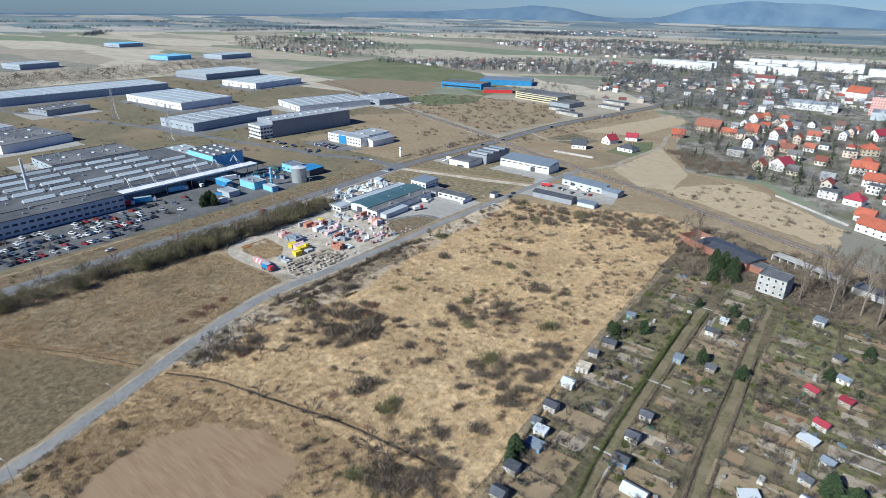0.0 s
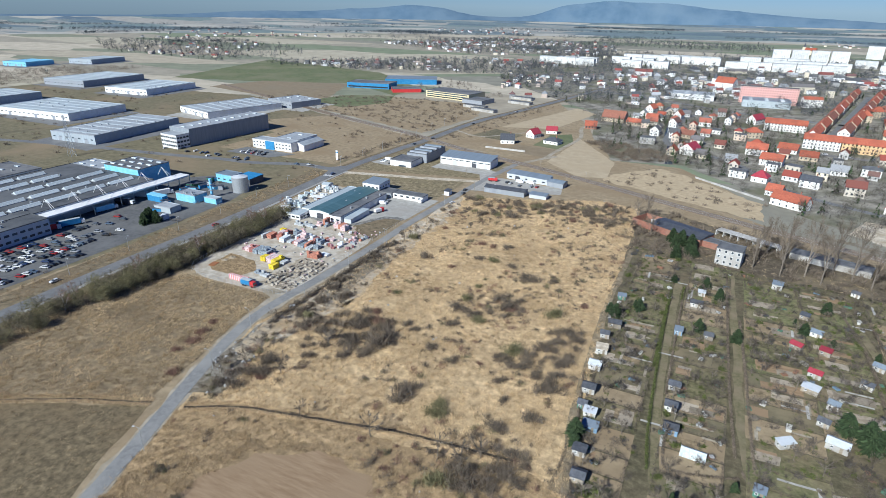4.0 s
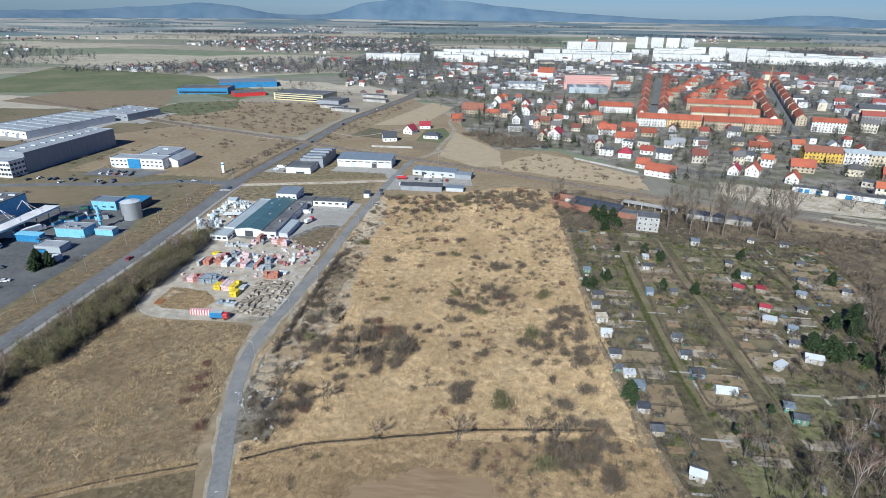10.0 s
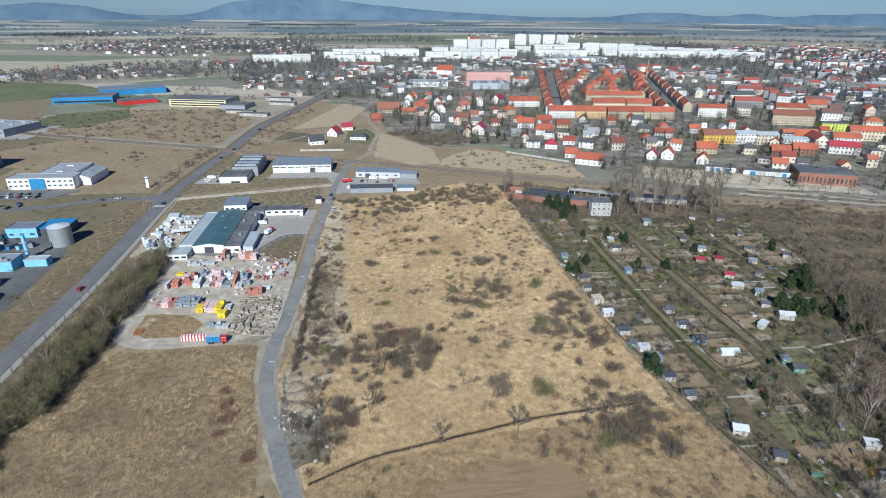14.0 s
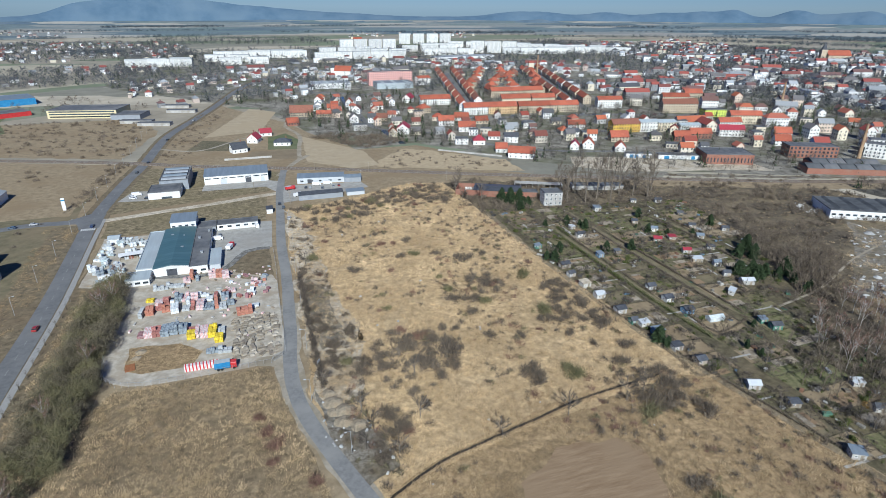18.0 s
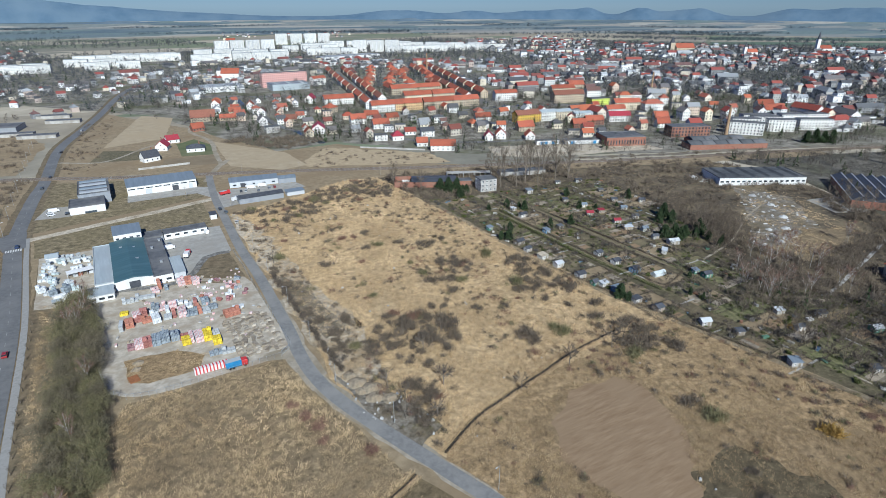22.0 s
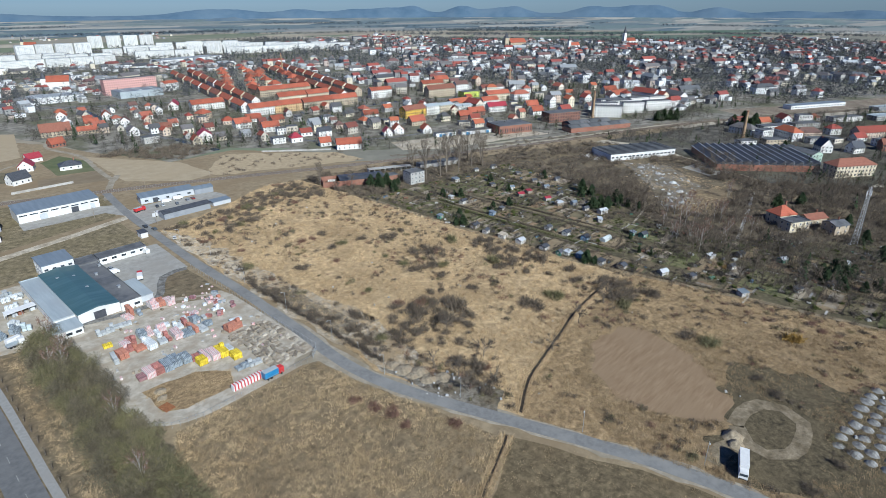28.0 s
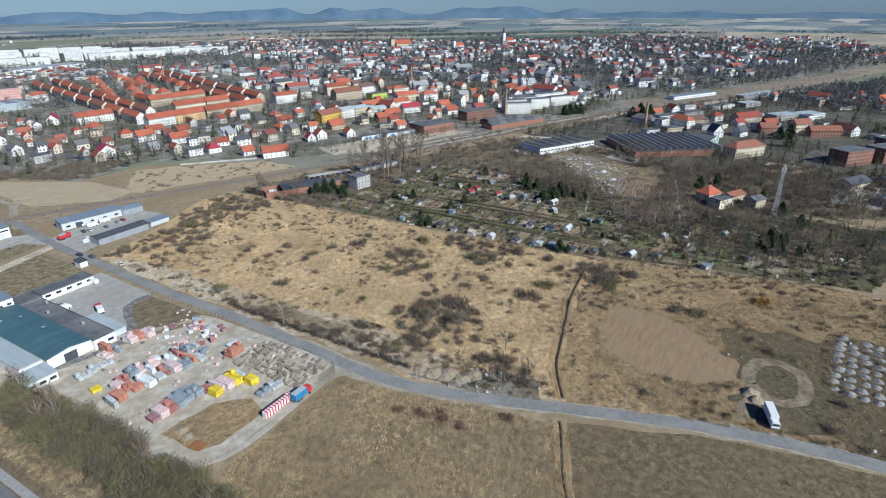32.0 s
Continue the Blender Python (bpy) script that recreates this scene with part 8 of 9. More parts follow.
part("frame", MB().prism([(-1.6, 0), (1.6, 0), (1.6, 1.7), (0, 2.6), (-1.6, 1.7)], -3.5, 3.5).mesh("frame", ROOFGLASS), gr_)
for k in range(8):
    for side in (-1.63, 1.63):
        part("glazing_bar", once(("gb",), lambda: MB().box(-0.05, -0.03, 0, 0.05, 0.03, 1.7).mesh("glazing_bar", WHITEP)), gr_, m=pose(-3.5 + k, side, 0))

# grass lanes between the gardens, and their hedges
L1 = [(-42, 245), (-41.5, 200), (-41, 164), (-39.6, 132), (-37.4, 112), (-33, 86), (-26, 60)]
L2 = [(-19.6, 265), (-18, 218), (-16.4, 190), (-16, 160), (-14, 132), (-10, 104), (-2, 80)]
L3 = [(24, 262), (29, 228), (32, 195), (30, 170), (26, 145)]
for ln in (L1, L2, L3):
    strip("garden_lane", ln, 3.0, surf("lane_grass", (0.12, 0.108, 0.056), (0.205, 0.178, 0.105), 0.6, (0.22, 0.178, 0.115), 0.12), 0.09, "grassy lane between allotments", "path", ragged=0.5)
strip("garden_lane", [(-68, 275), (-68, 200), (-63.5, 125), (-60, 105), (-56, 84), (-47, 40), (-40, 0)], 2.6, TRACKM, 0.11, "trodden path along the gardens' edge", "path", ragged=0.5)


def hedge(pts, w, h, seed, label, mat=HEDGE):
    rg = np.random.default_rng(seed)
    c = smooth(pts, 0.8)
    P = np.array([(p.x, p.y, 0) for p in c])
    n = len(P) * 44
    q = P[rg.integers(0, len(P), n)] + np.c_[rg.uniform(-0.5, 0.5, (n, 2)) * w, rg.uniform(0.1, h, n)]
    thing("hedge", Matrix(), label, "hedge", me=tri_mesh("hedge", rays(rg, n, q, 0.2, 0.45, 0.12, 0.3, 0.6), mat))


hedge([(-44.5, 215), (-44, 165)], 1.0, 1.5, 201, "clipped green hedge along a garden lane")
hedge([(-39.2, 238), (-39.2, 224)], 1.0, 1.6, 202, "clipped green hedge beside a lane")
hedge([(-36, 136), (-36, 120), (-33, 114), (-16, 119), (-15, 122)], 0.8, 0.9, 203, "low dark hedge round a plot", BUSHM)
hedge([(-55, 196), (-48, 196)], 0.8, 1.1, 204, "short clipped green garden hedge")
hedge([(15, 233), (22, 225), (27, 212)], 1.0, 1.4, 205, "clipped green garden hedge")
hedge([(-16, 215), (-14.5, 190), (-13.5, 165)], 0.7, 1.2, 206, "bare twiggy hedge of a garden", BUSHM)
hedge([(-66, 150), (-58, 100), (-46, 45)], 0.6, 1.2, 207, "bare twiggy hedge along the gardens", BUSHM)

# beds, fences, fruit trees, evergreens
GREENL = surf("green_garden_lawn", (0.105, 0.112, 0.048), (0.20, 0.195, 0.095), 0.5, (0.20, 0.17, 0.10), 0.06, bump=0.3)
rs = random.Random(77)
HL = []
def plots(x0, x1, y0, y1, lean=0.0):
    """A column of allotments: beds, lawns, twig hedges between neighbours, fruit trees with pale trunks."""
    y = y0
    while y < y1:
        D = rs.uniform(8.5, 12.5)
        sx = lean * (y - y0)
        if inside(GARDENS, np.array([[(x0 + x1) / 2 + sx, y + D / 2]]))[0]:
            HL.append(((x0 + sx, y), (x1 + sx, y)))
            patch("garden_plot", rect(x0 + sx - 0.5, y + 0.3, x1 + sx + 0.5, y + D - 0.2), rs.choice((LAWN, GREENL, VERGE, DRYTURF, LAWN, GREENL, VERGE)), 0.05, "worn ground of one allotment", "garden plot", ragged=0.5, step=2)
            HL.extend([((x0 + sx, y), (x0 + sx, y + D)), ((x1 + sx, y), (x1 + sx, y + D))] if rs.random() < 0.7 else [])
            for k in range(rs.choice((0, 1, 1, 2, 3))):
                w, d = rs.uniform(0.2, 0.75) * (x1 - x0), rs.uniform(1.6, 0.62 * D)
                bx, by = rs.uniform(x0, x1 - w) + sx, rs.uniform(y + 0.6, y + D - d)
                patch("garden_bed", rect(bx, by, bx + w, by + d), rs.choice((BED, BED, BED, REED2, BED, SOIL)), 0.08, "dug bare earth garden bed", "garden bed", ragged=0.35, step=2)
            for k in range(rs.choice((1, 2, 3, 3))):
                tree("fruit", rs.uniform(x0 + 1, x1 - 1) + sx, rs.uniform(y + 1, y + D - 1), rs.uniform(0.5, 1.1))
        y += D


plots(-62, -45, 92, 268)
plots(-37.5, -20, 84, 262)
plots(-13.5, 7, 96, 255)
plots(8.5, 27, 150, 255)
plots(34, 60, 195, 255)
plots(-46, -38, 44, 92, -0.2)
plots(-36, -12, -12, 80)
plots(-8, 18, -20, 70)
rgh = np.random.default_rng(211)
hp = np.concatenate([np.array(a) + (np.array(b) - np.array(a)) * rgh.random((int(16 * math.dist(a, b)), 1)) for a, b in HL])
hp = np.c_[hp + rgh.normal(size=hp.shape) * 0.25, rgh.uniform(0.05, 0.9, len(hp))]
spread_stuff("plot_hedges", [rays(rgh, len(hp), hp, 0.3, 0.8, 0.06, 0.16, 1.2)], "low twig hedges between allotments", "hedge", TWIG)
GP = scatter(GARDENS, 3600, 93, [rect(-44, 80, -38, 250), rect(-20, 100, -13, 260)])
spread_stuff("garden_plants", [many([bush_tris(s, 0.7, 0.8, 40, 0.09) for s in (1, 2, 3)], GP[::2], 0.5, 1.5, 21)], "bare berry bushes in the gardens", "plants", BUSHM)
spread_stuff("garden_plants", [many([bush_tris(s, 0.6, 0.7, 40, 0.12) for s in (4, 5)], GP[1::4], 0.6, 1.7, 22)], "small evergreen garden plants", "plants", HEDGE)
GT = scatter(GARDENS, 480, 94, [rect(-44, 80, -38, 250), rect(-20, 100, -13, 260)])
spread_stuff("garden_trees", [many([blob_tris(s, 1.6, 3.0, 190, 0.5) for s in (5, 6, 7)], GT[::2], 0.4, 1.35, 23)], "bare shrubs and small trees of the gardens", "trees", TWIG)
spread_stuff("garden_trees", [many([t * 0.5 for t in FT], GT[1::2], 0.5, 1.3, 24)], "bare young trees of the gardens", "trees", TWIG)
for i in range(70):
    x, y = rs.choice((-56, -46, -36, -21, -12, 5, 12, 24, 36, 50)) + rs.uniform(-2, 2), rs.uniform(0, 255)
    if inside(GARDENS, np.array([[x, y]]))[0]:
        L = rs.uniform(5, 12)
        patch("garden_path", rect(x - (L if i % 2 else 0.5), y, x + (0 if i % 2 else 0.5), y + (0.9 if i % 2 else L)), CONCRETE if i % 3 else DIRTROAD, 0.095, "narrow pale garden path of slabs", "path", ragged=0.15, step=2)
for n_, (pts, w, h) in enumerate((([(-44.3, 232), (-43.9, 201), (-42.7, 161), (-41.4, 130), (-39.6, 112)], 0.9, 1.5), ([(-39, 238), (-38.6, 180), (-38.2, 150)], 0.7, 1.2), ([(-21.5, 262), (-20.5, 215), (-18.8, 160), (-17, 128)], 0.8, 1.4), ([(-15.6, 215), (-13.6, 165), (-12, 125)], 0.8, 1.3), ([(-62, 248), (-46, 250)], 0.9, 1.4), ([(24, 240), (28, 205), (27, 165)], 0.9, 1.4), ([(33, 236), (36, 200)], 0.9, 1.5))):
    hedge(pts, w, h * (1 if n_ == 0 else 0.75), 230 + n_, "clipped green hedge along a garden lane" if n_ == 0 else "bare brown hedge along a garden lane", HEDGE if n_ == 0 else BUSHM)
for k in range(3):
    conifer(36.6 - 5.0 * k + rs.uniform(-0.5, 0.5), 134.2 - 2.05 * k, 1, rs.uniform(0.9, 1.25))
for x, y, k, s in ((-3.2, 20.0, 2, 1.10), (1.8, 17.0, 2, 1.00), (-7.2, 23.0, 0, 1.30), (4.8, 22.0, 2, 1.15), (-0.2, 26.0, 2, 0.90), (-9.2, 16.0, 0, 1.20), (7.8, 15.0, 0, 1.30), (10.8, 20.0, 2, 1.00)):
    conifer(x, y, k, s)
for x, y, k, s in ((25, 150, 2, 0.9), (32, 140, 0, 1.0), (40, 152, 2, 1.0), (29, 146, 0, 1.1), (36, 147, 2, 0.85), (22.6, 153.5, 0, 1.0), (13.5, 155, 2, 1.0), (18.8, 152, 2, 1.1), (-61, 116, 0, 1.3), (7.5, 216, 0, 1.0), (-45, 291, 2, 1.3), (-50, 294, 2, 1.2), (-40, 288, 2, 1.25), (-47, 287, 2, 1.1), (-55, 206, 0, 1.1), (-63, 196, 0, 1.2), (-30, 243, 0, 1.0), (-24, 232, 2, 0.8), (50, 215, 2, 0.9), (18, 240, 0, 1.1)):
    conifer(x, y, k, s)
SEG = [(-40, -10), (-30, 30), (-24, 62), (-6, 84), (8, 120), (24, 132), (22, 70), (56, 22), (50, -55)]
spread_stuff("garden_trees", [many([blob_tris(s, 2.2, 4.6, 230, 0.7) for s in (15, 16, 17)], scatter(SEG, 210, 96, [rect(-44, 66, -30, 90)]), 0.5, 1.3, 25)], "dark overgrown bare shrubs of the old gardens", "trees", TWIG)
CL = MB()
for (x, y) in scatter(GARDENS, 330, 98, [rect(-44, 80, -38, 250), rect(-20, 100, -13, 260)]):
    w_, d_, h_ = rs.uniform(0.4, 1.6), rs.uniform(0.3, 0.9), rs.uniform(0.25, 1.1)
    CL.box(-w_, -d_, 0, w_, d_, h_, 0, Matrix.Translation((x, y, 0.06)) @ Matrix.Rotation(rs.uniform(0, 3), 4, "Z"))
thing("garden_clutter", Matrix(), "barrels, frames, benches and odd lumber in the gardens", "clutter", kind="stuff", me=CL.mesh("garden_clutter", choice("garden_clutter_paint", [(0.20, 0.17, 0.13), (0.42, 0.42, 0.41), (0.10, 0.10, 0.10), (0.16, 0.24, 0.32), (0.28, 0.26, 0.22), (0.10, 0.20, 0.14), (0.55, 0.54, 0.50), (0.26, 0.14, 0.09)], by="island")))
EV = []
for (x, y) in scatter(GARDENS, 330, 97, [rect(-44, 80, -38, 250), rect(-20, 100, -13, 260)]):
    EV.append((x, y))
spread_stuff("garden_shrubs", [many([bush_tris(s, 1.2, 1.5, 150, 0.26) for s in (31, 32, 33)], EV, 0.35, 1.25, 34)], "small rounded evergreen garden shrubs", "shrubs", HEDGE)
spread_stuff("garden_bushes", [many([bush_tris(s, 1.5, 2.2, 130, 0.11) for s in (36, 37, 38)], scatter(GARDENS, 520, 98, [rect(-44, 80, -38, 250), rect(-20, 100, -13, 260)]), 0.45, 1.3, 35)], "dark bare currant bushes and small fruit trees", "bushes", TWIGTOWN)
fence_post = MB().box(-0.05, -0.05, 0, 0.05, 0.05, 1.2).mesh("post", CONCRETE)
fence_rail = MB().box(0, -0.03, 0.95, 2.5, 0.03, 1.05).mesh("rail", WOOD)


def fence(pts, label, post=None, rail=None, step=2.5):
    ob = thing("fence", Matrix(), label, "fence", "fences")
    for (a, b), (c, d) in zip(pts, pts[1:]):
        L = math.hypot(c - a, d - b)
        n = max(1, round(L / step))
        r = math.degrees(math.atan2(d - b, c - a))
        for k in range(n):
            M = pose(a + (c - a) * k / n, b + (d - b) * k / n, 0, 0, 0, r)
            part("post", post or fence_post, ob, m=M)
            part("rail", rail or fence_rail, ob, m=M @ Matrix.Diagonal((L / n / step, 1, 1, 1)))


for (x, y) in scatter(GARDENS, 60, 92, [rect(-44, 80, -38, 250), rect(-20, 100, -13, 260)]):
    bush(rs.choice(("brown", "brown", "ever", "ever", "bud", "red")), x, y, rs.uniform(0.3, 0.8))
for x, y, k, s in ((-66, 199, 0, 0.9), (-57, 209, 1, 0.8), (-44, 243, 0, 0.8), (-46, 274, 2, 1.0), (-38, 279, 2, 0.9), (-31, 199, 2, 0.8), (-17, 197, 2, 0.8), (-32, 239, 0, 0.6), (-24, 238, 0, 0.7), (-60, 112, 0, 0.85), (-32, 102, 1, 0.9), (-17, 114, 0, 0.6), (-31, 96, 1, 0.8), (14, 154, 2, 1.0), (19, 148, 2, 1.0), (17, 211, 0, 0.6), (5, 224, 1, 0.6), (-41, 279, 2, 0.9), (31, 207, 0, 0.6), (36, 168, 2, 1.1), (41, 178, 2, 1.2), (30, 172, 2, 1.0), (60, 18, 2, 1.1), (40, 8, 2, 1.1), (-6, 8, 0, 1.0), (2, 4, 0, 1.1), (-331, 184, 2, 1.1), (-326, 186, 2, 1.0), (-329, 180, 2, 1.0), (-334, 188, 2, 1.0), (96, 70, 2, 1.2), (110, 60, 2, 1.1), (85, 30, 2, 1.0)):
    conifer(x, y, k, s)
bush("gold", -22, 62, 0.9)

# ---- builders' yard: stacks on pallets ----
def banded(name, c1, c2, band, period, across, share=0.5, spread=0.15):
    """Packed goods: grain, and bands of film, straps or courses across the pack."""
    m = surf(name, c1, c2, 2, spread=spread, rough=0.6)
    n, l = m.node_tree.nodes, m.node_tree.links
    b = n["Principled BSDF"]
    old = b.inputs["Base Color"].links[0].from_socket
    w, r, mx = n.new("ShaderNodeTexWave"), n.new("ShaderNodeValToRGB"), n.new("ShaderNodeMix")
    w.bands_direction = across
    w.inputs["Scale"].default_value, w.inputs["Distortion"].default_value, w.inputs["Detail"].default_value = 0.314 / period, 0.6, 2
    l.new(n["Texture Coordinate"].outputs["Object"], w.inputs["Vector"])
    r.color_ramp.interpolation = "CONSTANT"
    r.color_ramp.elements[1].position = 1 - share
    l.new(w.outputs["Fac"], r.inputs[0])
    mx.data_type = "RGBA"
    l.new(r.outputs[0], mx.inputs[0])
    l.new(old, mx.inputs[6])
    mx.inputs[7].default_value = (*band, 1)
    l.new(mx.outputs[2], b.inputs["Base Color"])
    return m


WRAPS = {"r": banded("red_brick_packs", (0.33, 0.13, 0.11), (0.45, 0.21, 0.18), (0.20, 0.085, 0.075), 0.3, "Z", 0.3, 0.25), "o": banded("orange_brick_packs", (0.42, 0.17, 0.11), (0.52, 0.25, 0.18), (0.28, 0.11, 0.08), 0.3, "Z", 0.3), "b": banded("grey_blue_packs", (0.14, 0.17, 0.20), (0.24, 0.28, 0.32), (0.34, 0.38, 0.41), 0.5, "X", 0.25, 0.3), "g": banded("pale_block_packs", (0.38, 0.40, 0.41), (0.54, 0.56, 0.56), (0.30, 0.32, 0.33), 0.25, "Z", 0.25),
         "p": banded("pink_film_packs", (0.46, 0.22, 0.22), (0.58, 0.32, 0.31), (0.66, 0.60, 0.59), 0.45, "X", 0.5), "t": banded("pale_teal_packs", (0.34, 0.42, 0.44), (0.50, 0.57, 0.58), (0.58, 0.62, 0.63), 0.8, "Y", 0.2, 0.3), "y": banded("yellow_wrapped_packs", (0.62, 0.47, 0.03), (0.78, 0.60, 0.06), (0.45, 0.32, 0.04), 0.75, "X", 0.12, 0.2), "w": banded("white_wrapped_packs", (0.60, 0.63, 0.65), (0.76, 0.78, 0.78), (0.46, 0.50, 0.52), 0.75, "X", 0.15), "d": banded("dark_plum_packs", (0.20, 0.09, 0.10), (0.30, 0.14, 0.15), (0.38, 0.26, 0.26), 0.4, "X", 0.25, 0.2)}
WNAME = {"r": "red brick", "o": "orange brick", "b": "grey-blue tile", "g": "pale block", "p": "pinkish brick", "t": "pale teal", "y": "yellow wrapped", "w": "white wrapped block", "d": "dark plum brick"}


def pack_mesh(c):
    def build():
        m = MB()
        bm = bmesh.new()
        bmesh.ops.create_cube(bm, size=1.0, matrix=Matrix.Translation((0, 0, 0.68)) @ Matrix.Diagonal((1.5, 1.28, 1.1, 1)))
        bmesh.ops.bevel(bm, geom=bm.edges[:], offset=0.05, segments=1, affect="EDGES")
        i = len(m.v)
        bm.verts.index_update()
        m.v += [tuple(v.co) for v in bm.verts]
        for f in bm.faces:
            m.f.append(tuple(i + v.index for v in f.verts))
            m.m.append(0)
        bm.free()
        return m.mesh("pack", WRAPS[c])
    return once(("pack", c), build)


def stack_row(x, y, nx, ny, nz, c, rot=0.0, gap=0.06):
    """Packs on pallets, side by side and one on another; each pack a piece."""
    ob = thing("pallet_stack", pose(x, y, 0.1, 0, 0, rot), f"stack of {WNAME[c]} packs on pallets", "pallet stack", "building material stacks")
    part("pallet", MB().box(-nx * 0.78, -ny * 0.68, 0, nx * 0.78, ny * 0.68, 0.13).mesh("pallet", WOOD), ob)
    for i in range(nx):
        for j in range(ny):
            for k in range(nz + 1 if rs.random() < 0.1 else nz):
                part("pack", pack_mesh(c), ob, m=pose((i - (nx - 1) / 2) * (1.52 + gap) + rs.uniform(-0.05, 0.05), (j - (ny - 1) / 2) * (1.30 + gap) + rs.uniform(-0.05, 0.05), k * 1.22, 0, 0, rs.uniform(-2, 2)))


for x, y, nx, ny, nz, c in ((-251, 180, 2, 3, 1, "d"), (-248.5, 180, 2, 4, 2, "p"), (-245.7, 180, 2, 4, 2, "r"), (-242.5, 180, 2, 5, 2, "b"), (-239.4, 180.5, 2, 5, 2, "b"), (-236, 179.5, 2, 4, 2, "b"), (-232.7, 173.5, 2, 3, 2, "y"), (-233, 178, 2, 3, 1, "r"), (-230.6, 175.5, 1, 5, 2, "p"), (-228, 174.5, 2, 5, 2, "p"), (-224.9, 174, 2, 5, 2, "y"), (-222.4, 168, 2, 3, 2, "y"), (-222, 175, 2, 3, 1, "g"), (-223.5, 160, 4, 2, 1, "b"), (-220, 159, 3, 2, 1, "g")):
    stack_row(x, y, nx, ny, nz, c, rs.uniform(-4, 4))
for x, y, nx, ny, nz, c in ((-253.6, 198, 1, 5, 2, "g"), (-250.7, 199, 2, 4, 2, "o"), (-247.7, 201, 2, 2, 1, "r"), (-243.9, 199.5, 3, 3, 1, "o"), (-241, 198.5, 2, 5, 2, "w"), (-240.2, 208, 2, 3, 2, "b"), (-237.6, 208, 2, 4, 1, "p"), (-236.5, 198, 2, 3, 1, "g"), (-234, 199, 1, 4, 1, "r"), (-230.8, 198.5, 2, 5, 2, "p"), (-227.4, 197, 3, 4, 1, "b"), (-224.5, 198, 1, 5, 2, "o"), (-222, 196, 2, 4, 1, "g"), (-218.8, 198, 2, 3, 1, "b"), (-213, 187.5, 4, 3, 2, "o"), (-247.6, 204.5, 2, 3, 2, "p"), (-245, 206, 2, 3, 2, "r"), (-233.6, 206, 2, 3, 2, "p"), (-236, 203.6, 1, 3, 2, "w"), (-227.6, 204.5, 2, 3, 1, "w"), (-221, 203.5, 2, 3, 2, "b"), (-224.8, 205, 1, 3, 2, "r")):
    stack_row(x, y, nx, ny, nz, c, rs.uniform(-6, 6))
for x, y, nx, ny, nz, c in ((-238.6, 227, 2, 4, 1, "p"), (-236.5, 230, 1, 4, 3, "o"), (-234, 227, 1, 3, 1, "b"), (-227.5, 229, 2, 4, 2, "p"), (-224.4, 229, 2, 4, 2, "o"), (-221.5, 227, 2, 4, 2, "p"), (-208.6, 216, 2, 3, 1, "p"), (-218.5, 210, 2, 2, 1, "p"), (-210.5, 207, 2, 1, 1, "w"), (-230.8, 209, 2, 2, 1, "w"), (-223.7, 207.5, 3, 1, 1, "g"), (-252, 210, 2, 2, 1, "y"), (-243, 222, 5, 2, 1, "g"), (-249, 221, 4, 2, 1, "g"), (-209.5, 192, 3, 2, 1, "w"), (-207, 214, 2, 2, 1, "p")):
    stack_row(x, y, nx, ny, nz, c, rs.uniform(-8, 8))
rj = random.Random(61)
for k in range(26):
    stack_row(rj.uniform(-222, -201.5), rj.uniform(199, 226), 1, rj.choice((1, 1, 2)), 1, rj.choice("rrpowgdb"), rj.uniform(-50, 50))
for x0, y0, x1, y1, n in ((-283.5, 244, -277.5, 284, 22), (-276.5, 280, -263.5, 291, 16), (-274, 243, -268.5, 256, 7), (-271, 266.5, -262.8, 272, 5)):
    for k in range(n):
        u = (k + rj.uniform(0.1, 0.9)) / n
        x, y = (rj.uniform(x0, x1), y0 + (y1 - y0) * u) if y1 - y0 > x1 - x0 else (x0 + (x1 - x0) * u, rj.uniform(y0, y1))
        stack_row(x, y, rj.choice((1, 2, 2)), rj.choice((1, 1, 2)), rj.choice((1, 1, 2, 2)), rj.choice("wwwgtgt" if y > 250 else "tbgb"), rj.uniform(-35, 35), 0.16)
hall(-282.5, 287, -277, 293, 3.0, WHITEP, PALER, "white storage tent beside the packs", "gable", 0.7, name="storage_tent", category="tent")
sh_ = thing("storage_shelter", pose(-267.6, 263.4, 0.1, 0, 0, 8), "long open white shelter over building goods", "shelter")
part("roof", MB().prism([(-1.9, 2.6), (1.9, 2.9), (1.9, 3.0), (-1.9, 2.72)], -5.6, 5.6).mesh("roof", WHITEP), sh_)
part("back_wall", MB().box(-5.5, 1.7, 0, 5.5, 1.8, 2.88).mesh("back_wall", LIGHTP), sh_)
for k in range(5):
    part("post", once(("shpost",), lambda: MB().box(-0.07, -0.07, 0, 0.07, 0.07, 2.62).mesh("post", STEELG)), sh_, m=pose(-5.4 + 2.7 * k, -1.6, 0))
    part("crate", once(("shgood", k % 3), lambda: MB().box(-0.9, -0.5, 0, 0.9, 0.9, 1.0 + 0.4 * (k % 3)).mesh("crate", (WOOD, LIGHTP, BRICK)[k % 3])), sh_, m=pose(-4.4 + 2.2 * k, 0.3, 0))

